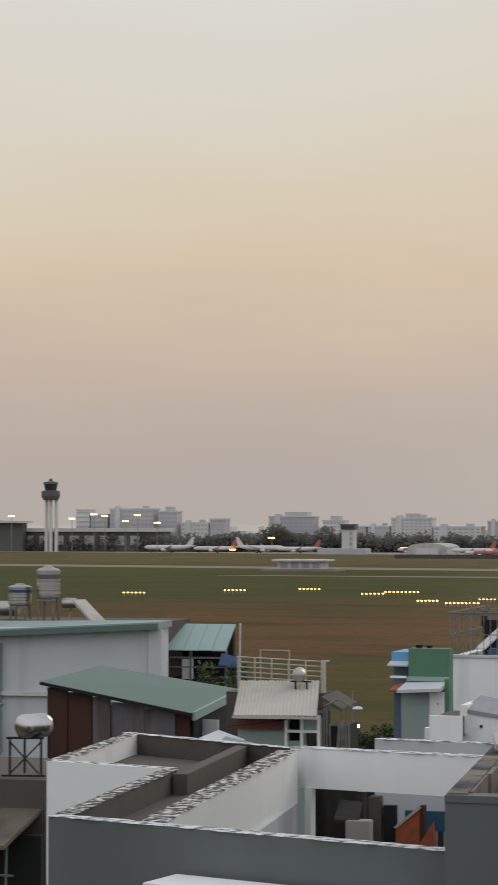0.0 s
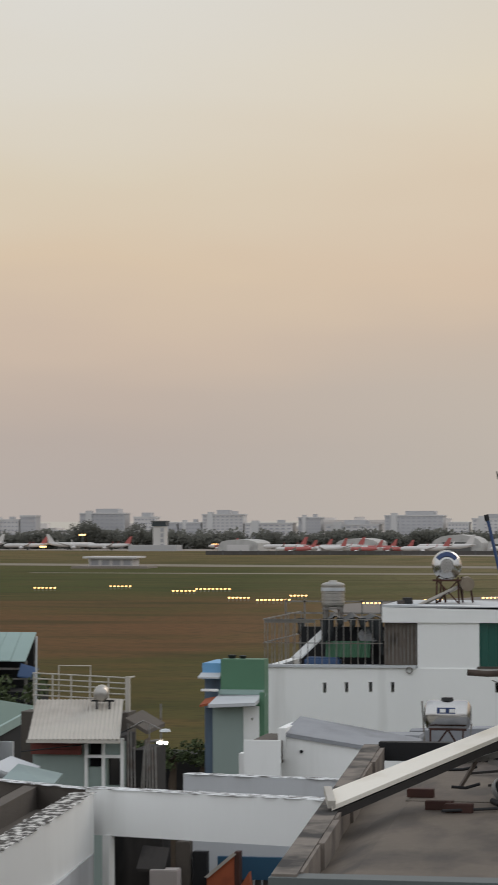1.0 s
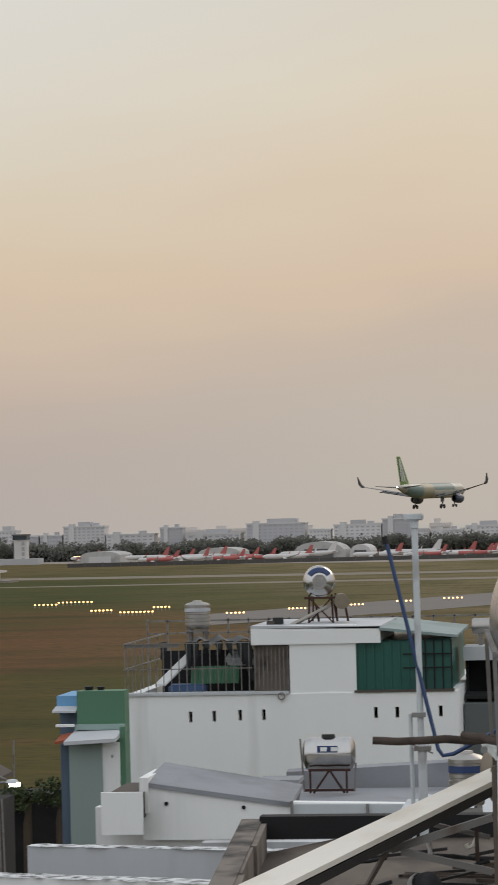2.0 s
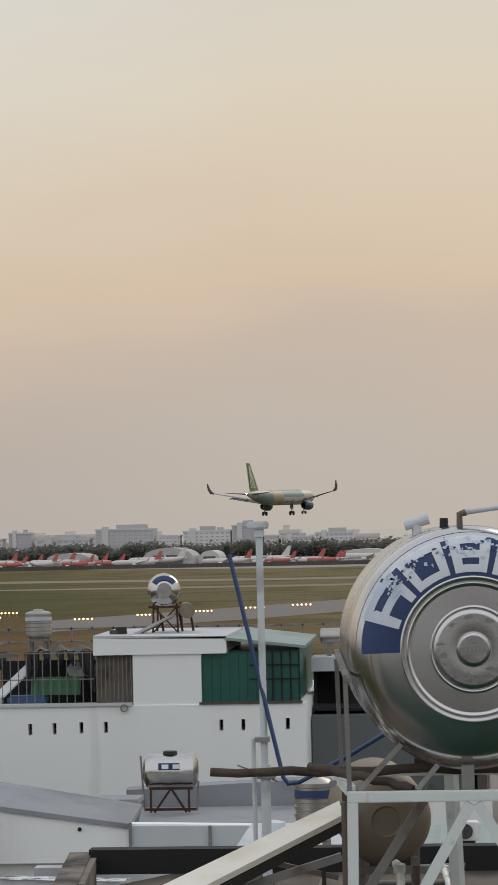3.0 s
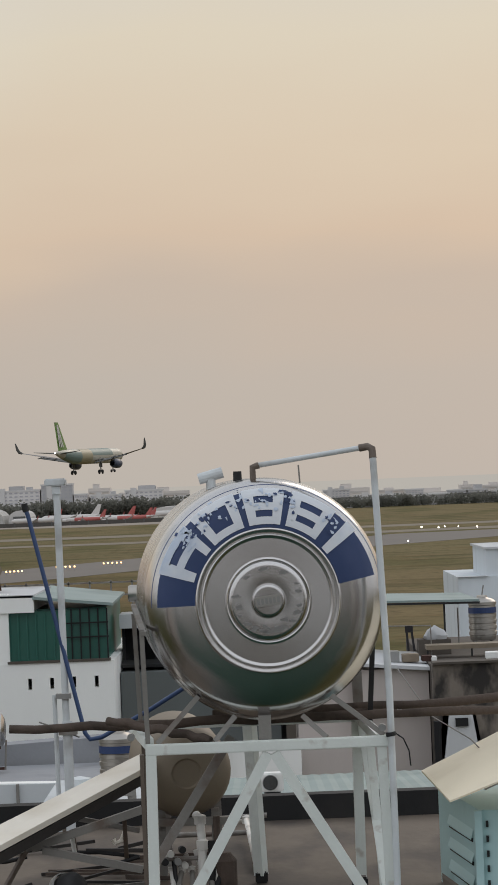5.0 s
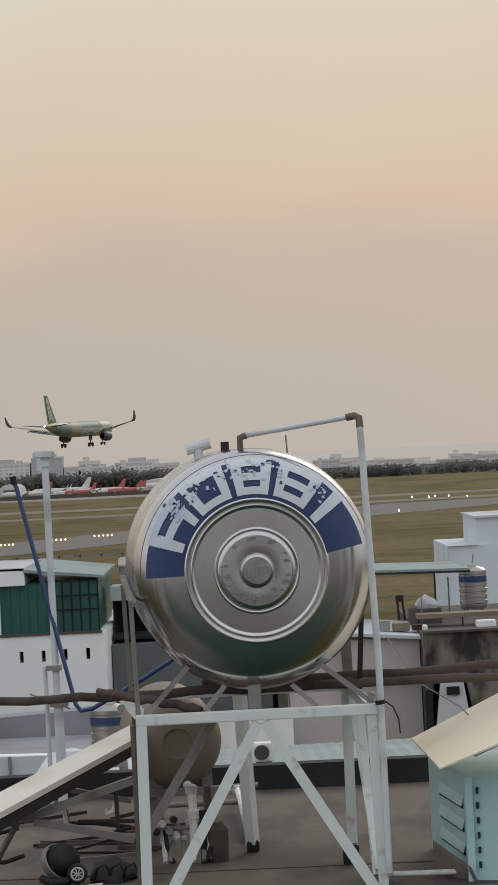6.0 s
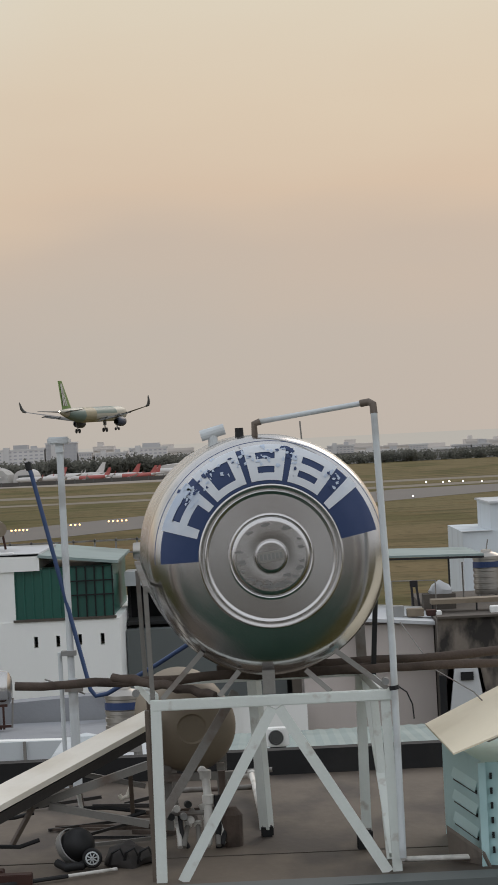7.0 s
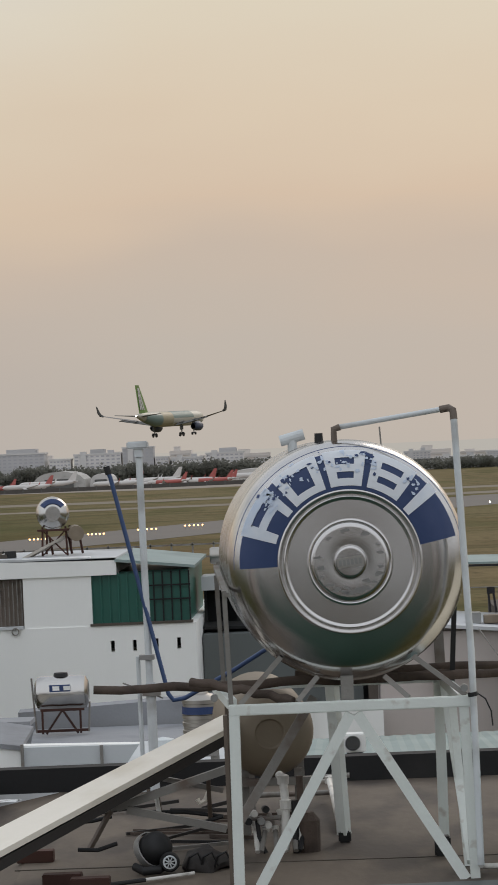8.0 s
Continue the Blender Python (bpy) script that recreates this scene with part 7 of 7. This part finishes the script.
ribbed_tank((-1.12, 19.5, 14.72), 0.15, 0.4, M_BLUE, "upright steel tank with a blue band behind the poles", stand_h=0.22)
part("bin_body", lathe([(0, 0.2), (0.09, 0.18), (0.11, 0.05), (0.1, 0), (0, 0)], Matrix.Translation((-1.5, 20.5, 14.5)), 16), M_PVC, thing("grey_vent", (-1.5, 20.5, 14.5), "round grey vent cowl on the strip roof", "vent"))
sr = thing("strip_roof", (-1, 19, 0), "grey strip roof just beyond the tank roof", "roof", kind="structure")
part("body", box(-1.8, -0.7, 18.8, 22, 0, 14.5), M_LOWROOF, sr)

# -- houses to the right of the tank --
rh = thing("pink_house", (2, 46, 0), "pinkish grey rendered house with a white-edged flat roof", "house")
part("wall", pierced(0.45, 2.93, 0, 12.35, 45, 0.2, []), M_PINK, rh)
part("upper_wall", pierced(1.6, 2.93, 12.35, 13.62, 45, 0.2, []), M_PINK, rh)
part("roof_edge", slab([(1.2, 44.85, 13.8), (2.95, 44.85, 13.64), (2.95, 48, 13.7), (1.2, 48, 13.86)], 0.06), M_PALE, rh)
part("side", box(0.6, 2.9, 45.25, 49, 0, 13.5), M_PINK, rh)
part("white_wall", box(-2.3, 0.62, 44.5, 44.7, 0, 12.42), M_WHITE, rh)
part("cap_rail", box(1.4, 3.1, 44.8, 44.86, 12.85, 12.92), M_WHITE, rh)
dw = thing("stained_house", (4, 45, 0), "old house wall black with mould above a pale doorway", "house")
part("wall", box(2.95, 6.5, 44.2, 44.5, 0, 13.73), M_MOSS, dw)
part("coping", box(2.95, 6.5, 44.1, 44.55, 13.73, 13.77), M_CEMENT, dw)
part("pale_door", slab([(3.1, 44.15, 12.85), (3.66, 44.15, 12.85), (3.82, 44.15, 11.9), (2.98, 44.15, 11.9)], 0.01), M_PALE, dw)
bm = bmesh.new()
rows = [[bm.verts.new((x, y, z)) for x, z in ((3.2, 12.86), (3.6, 12.86), (3.78, 11.6), (3.02, 11.6))] for y in (44.05, 44.18)]
bm.faces.new(rows[0])
bm.faces.new(rows[1][::-1])
for i in range(4):
    bm.faces.new((rows[0][i], rows[0][(i + 1) % 4], rows[1][(i + 1) % 4], rows[1][i]))
part("pale_hood", bm, M_PALE, dw)
part("grille", box(3.3, 3.52, 44.0, 44.06, 12.66, 12.8), M_DARK, dw)
# dark strip painted as the shade between the two houses
part("dark_gap", box(2.93, 3.05, 44.05, 44.2, 11.5, 12.75), M_DARK, dw)
part("terrace", box(2.95, 6.5, 44.6, 52, 0, 13.7), M_CEMENT, dw)
tr = thing("teal_sheet_roof", (0.8, 24, 0), "low teal sheet roof beyond the black parapet", "roof", kind="structure")
part("sheet", ripple((-0.9, 26.5, 13.94), (4.5, 26.5, 13.96), (-0.9, 22.6, 14.19), 40, 0.004), M_TEALROOF, tr)
part("edge", beam((-0.9, 22.55, 14.17), (4.5, 22.55, 14.17), 0.05), M_TEALROOF, tr)
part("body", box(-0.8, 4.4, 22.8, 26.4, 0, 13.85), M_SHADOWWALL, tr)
ac = thing("air_conditioner", (0.04, 22.2, 14.3), "white air conditioner outdoor unit with a dark fan grille", "air conditioner")
part("case", box(-0.05, 0.15, 21.9, 22.05, 14.34, 14.5, None, 0.01), M_WHITE, ac)
part("fan_grille", lathe([(0.0, 0.004), (0.062, 0.004), (0.066, 0.0)], pose(0.035, 21.89, 14.42, 90, 0, 0), 24), M_DARK, ac)
for k in range(4):
    part("grille_ring", lathe([(0.015 + k * 0.015, 0.008), (0.019 + k * 0.015, 0.008)], pose(0.035, 21.888, 14.42, 90, 0, 0), 24), M_GREYMETAL, ac)
part("foot", box(-0.02, 0.12, 21.92, 22.04, 14.28, 14.34), M_BLACK, ac)
part("bracket", box(-0.06, 0.16, 21.9, 22.6, 14.2, 14.28), M_TEALROOF, ac)

# roof terrace clutter, canopy, laundry
cn = thing("sheet_canopy", (3.2, 48, 13.7), "thin grey-green sheet canopy on slim dark posts", "canopy")
part("sheet", slab([(0.8, 47.5, 14.74), (4.1, 47.5, 14.67), (3.9, 49.4, 14.72), (0.8, 49.4, 14.80)], 0.04), M_TEALROOF, cn)
part("edge", beam((0.8, 47.48, 14.67), (4.1, 47.48, 14.61), 0.04), M_BLACK, cn)
for x in (0.86, 3.44):
    part("post", beam((x, 47.6, 14.68), (x, 47.6, 13.7), 0.035), M_BLACK, cn)
tz = thing("drying_trousers", (2.7, 46.5, 13.72), "dark trousers drying on a rail", "laundry")
bm = slab([(2.63, 46.5, 14.28), (2.77, 46.5, 14.28), (2.78, 46.53, 14.28), (2.64, 46.53, 14.28)], 0.12)
for x0, x1 in ((2.63, 2.66), (2.72, 2.77)):
    beam((x0 + 0.03, 46.51, 14.18), (x1 + 0.02, 46.51, 13.82), 0.07, 0.04, bm)
part("cloth", bm, M_CLOTH, tz)
part("line_rail", tube([(2.3, 46.51, 14.29), (3.1, 46.51, 14.27)], 0.01, 6), M_RUSTSTEEL, tz)
part("line_post", tube([(3.1, 46.51, 14.27), (3.1, 46.51, 13.7)], 0.01, 6), M_RUSTSTEEL, tz)
part("line_post", tube([(2.3, 46.51, 14.29), (2.3, 46.51, 13.7)], 0.01, 6), M_RUSTSTEEL, tz)
sk = thing("wrapped_bundle", (3.25, 47.2, 13.8), "large bundle wrapped in grey plastic sheeting", "bundle")
bm = lathe([(0, 0.24), (0.1, 0.23), (0.18, 0.17), (0.21, 0.07), (0.2, 0), (0, 0)], Matrix.Translation((3.22, 47.2, 13.97)), 20)
for v in bm.verts:
    v.co += Vector((noise.noise(v.co * 5), noise.noise(v.co * 5 + Vector((3, 0, 0))), noise.noise(v.co * 5 + Vector((0, 4, 0))))) * 0.09
part("wrapping", bm, M_PALE, sk, "", True)
part("base", box(2.9, 3.5, 47, 47.5, 13.7, 13.98), M_CEMENT, sk)
bn = thing("work_bench", (3.6, 46.2, 13.7), "long low bench with a yellowed top on thin legs", "bench")
part("top", box(2.98, 4.6, 46.0, 46.5, 13.86, 13.94), M_FIBRE, bn)
for x in (3.0, 3.8, 4.55):
    part("leg", beam((x, 46.05, 13.86), (x, 46.05, 13.72), 0.03), M_BLACK, bn)
for i, (x, w, h, mt) in enumerate([(2.5, 0.3, 0.14, M_FIBRE), (2.85, 0.18, 0.1, M_RUST), (2.2, 0.25, 0.2, M_GREYMETAL), (3.0, 0.12, 0.08, M_WHITE), (4.0, 0.35, 0.12, M_WHITE), (4.4, 0.2, 0.1, M_PALE)]):
    solo("roof_box", box(x, x + w, 45.4, 45.7, 13.7, 13.7 + h, None, 0.01), mt, "small worn box among the roof clutter", "box", "roof clutter")
ribbed_tank((4.36, 50, 13.75), 0.275, 0.80, M_BLUE, "upright ribbed steel tank with a navy band", stand_h=0.05)
solo("antenna_rod", tube([(4.36, 50, 14.6), (4.40, 50, 14.82)], 0.012, 6), M_RUSTSTEEL, "thin antenna rod on the tank", "antenna")
solo("thin_post", tube([(3.8, 49, 13.7), (3.8, 49, 14.45)], 0.015, 6), M_RUSTSTEEL, "thin grey post on the terrace", "post")
wr = thing("white_stepped_house", (7, 80, 0), "white stepped house with a dark corner window", "house")
part("lower_block", pierced(6.17, 9.92, 0, 13.83, 79, 0.3, []), M_WHITESHADE, wr)
part("lower_side", box(6.22, 9.92, 79.3, 86, 0, 13.8), M_WHITESHADE, wr)
part("lower_coping", box(6.12, 7.12, 78.9, 79.4, 13.83, 13.837), M_PALE, wr)
part("upper_block", pierced(7.08, 9.92, 13.83, 14.66, 79.1, 0.3, [(7.82, 9.02, 13.85, 14.5)]), M_WHITESHADE, wr)
part("upper_side", wall((7.08, 79.4), (7.08, 84), 13.8, 14.66, -0.3), M_WHITESHADE, wr)
part("upper_roof", box(7.02, 9.92, 79, 84.2, 14.66, 14.73), M_PALE, wr)
gl = part("window_glass", box(7.82, 9.02, 79.2, 79.23, 13.85, 14.5), M_GLASS, wr)
part("window_bar", box(8.37, 8.42, 79.15, 79.2, 13.85, 14.5), M_WHITESHADE, gl)

# unseen lower town: plain blocks that close the lanes between the houses
rng = random.Random(77)
for i in range(26):
    x = -24 + (i % 13) * 3.1
    y = 52 + (i // 13) * 14
    if -21.5 < x < -7:
        continue
    h = rng.uniform(9.5, 12.0)
    t = thing("town_house", (x, y, 0), "plain low town house with a flat grey roof", "house", "lower town")
    part("wall", box(x - 1.4, x + 1.4, y, y + 9, 0, h), rng.choice((M_PALE, M_PINK, M_SAGE)), t)
    part("roof", box(x - 1.5, x + 1.5, y - 0.1, y + 9.1, h, h + 0.15), rng.choice((M_CEMENT, M_TEALROOF, M_CORR)), t)
# the unseen house under the viewer, its green darkened for the narrow lane's shade
M_VIEWER = mat("shaded_green_paint", srgb(46, 82, 74), 0.6, 0, 0.3, 1.5, 20, 0.1)
solo("viewer_roof", box(-4.5, 6.5, -20, 0.7, 14.8, 15.1), M_SLAB, "flat cement roof on which the viewer stands", "roof", kind="structure")
solo("viewer_house", box(-4.4, 6.4, -20, 0.6, 0, 14.8), M_VIEWER, "green painted house under the viewer's roof", "house", kind="structure")
# unseen houses added behind the viewer to shape the tank's reflections
rng = random.Random(78)
for i in range(16):
    x, y, h = -40 + i * 5.6, -34 - rng.uniform(0, 8), rng.uniform(13, 22)
    t = thing("town_house", (x, y, 0), "unseen house added behind the viewer for the tank's reflections", "house", "town behind")
    part("wall", box(x - 2.6, x + 2.6, y - 9, y, 0, h), rng.choice((M_PALE, M_CEMENT, M_PINK)), t)
    part("roof", box(x - 2.7, x + 2.7, y - 9.1, y + 0.1, h, h + 0.2), M_CEMENT, t)
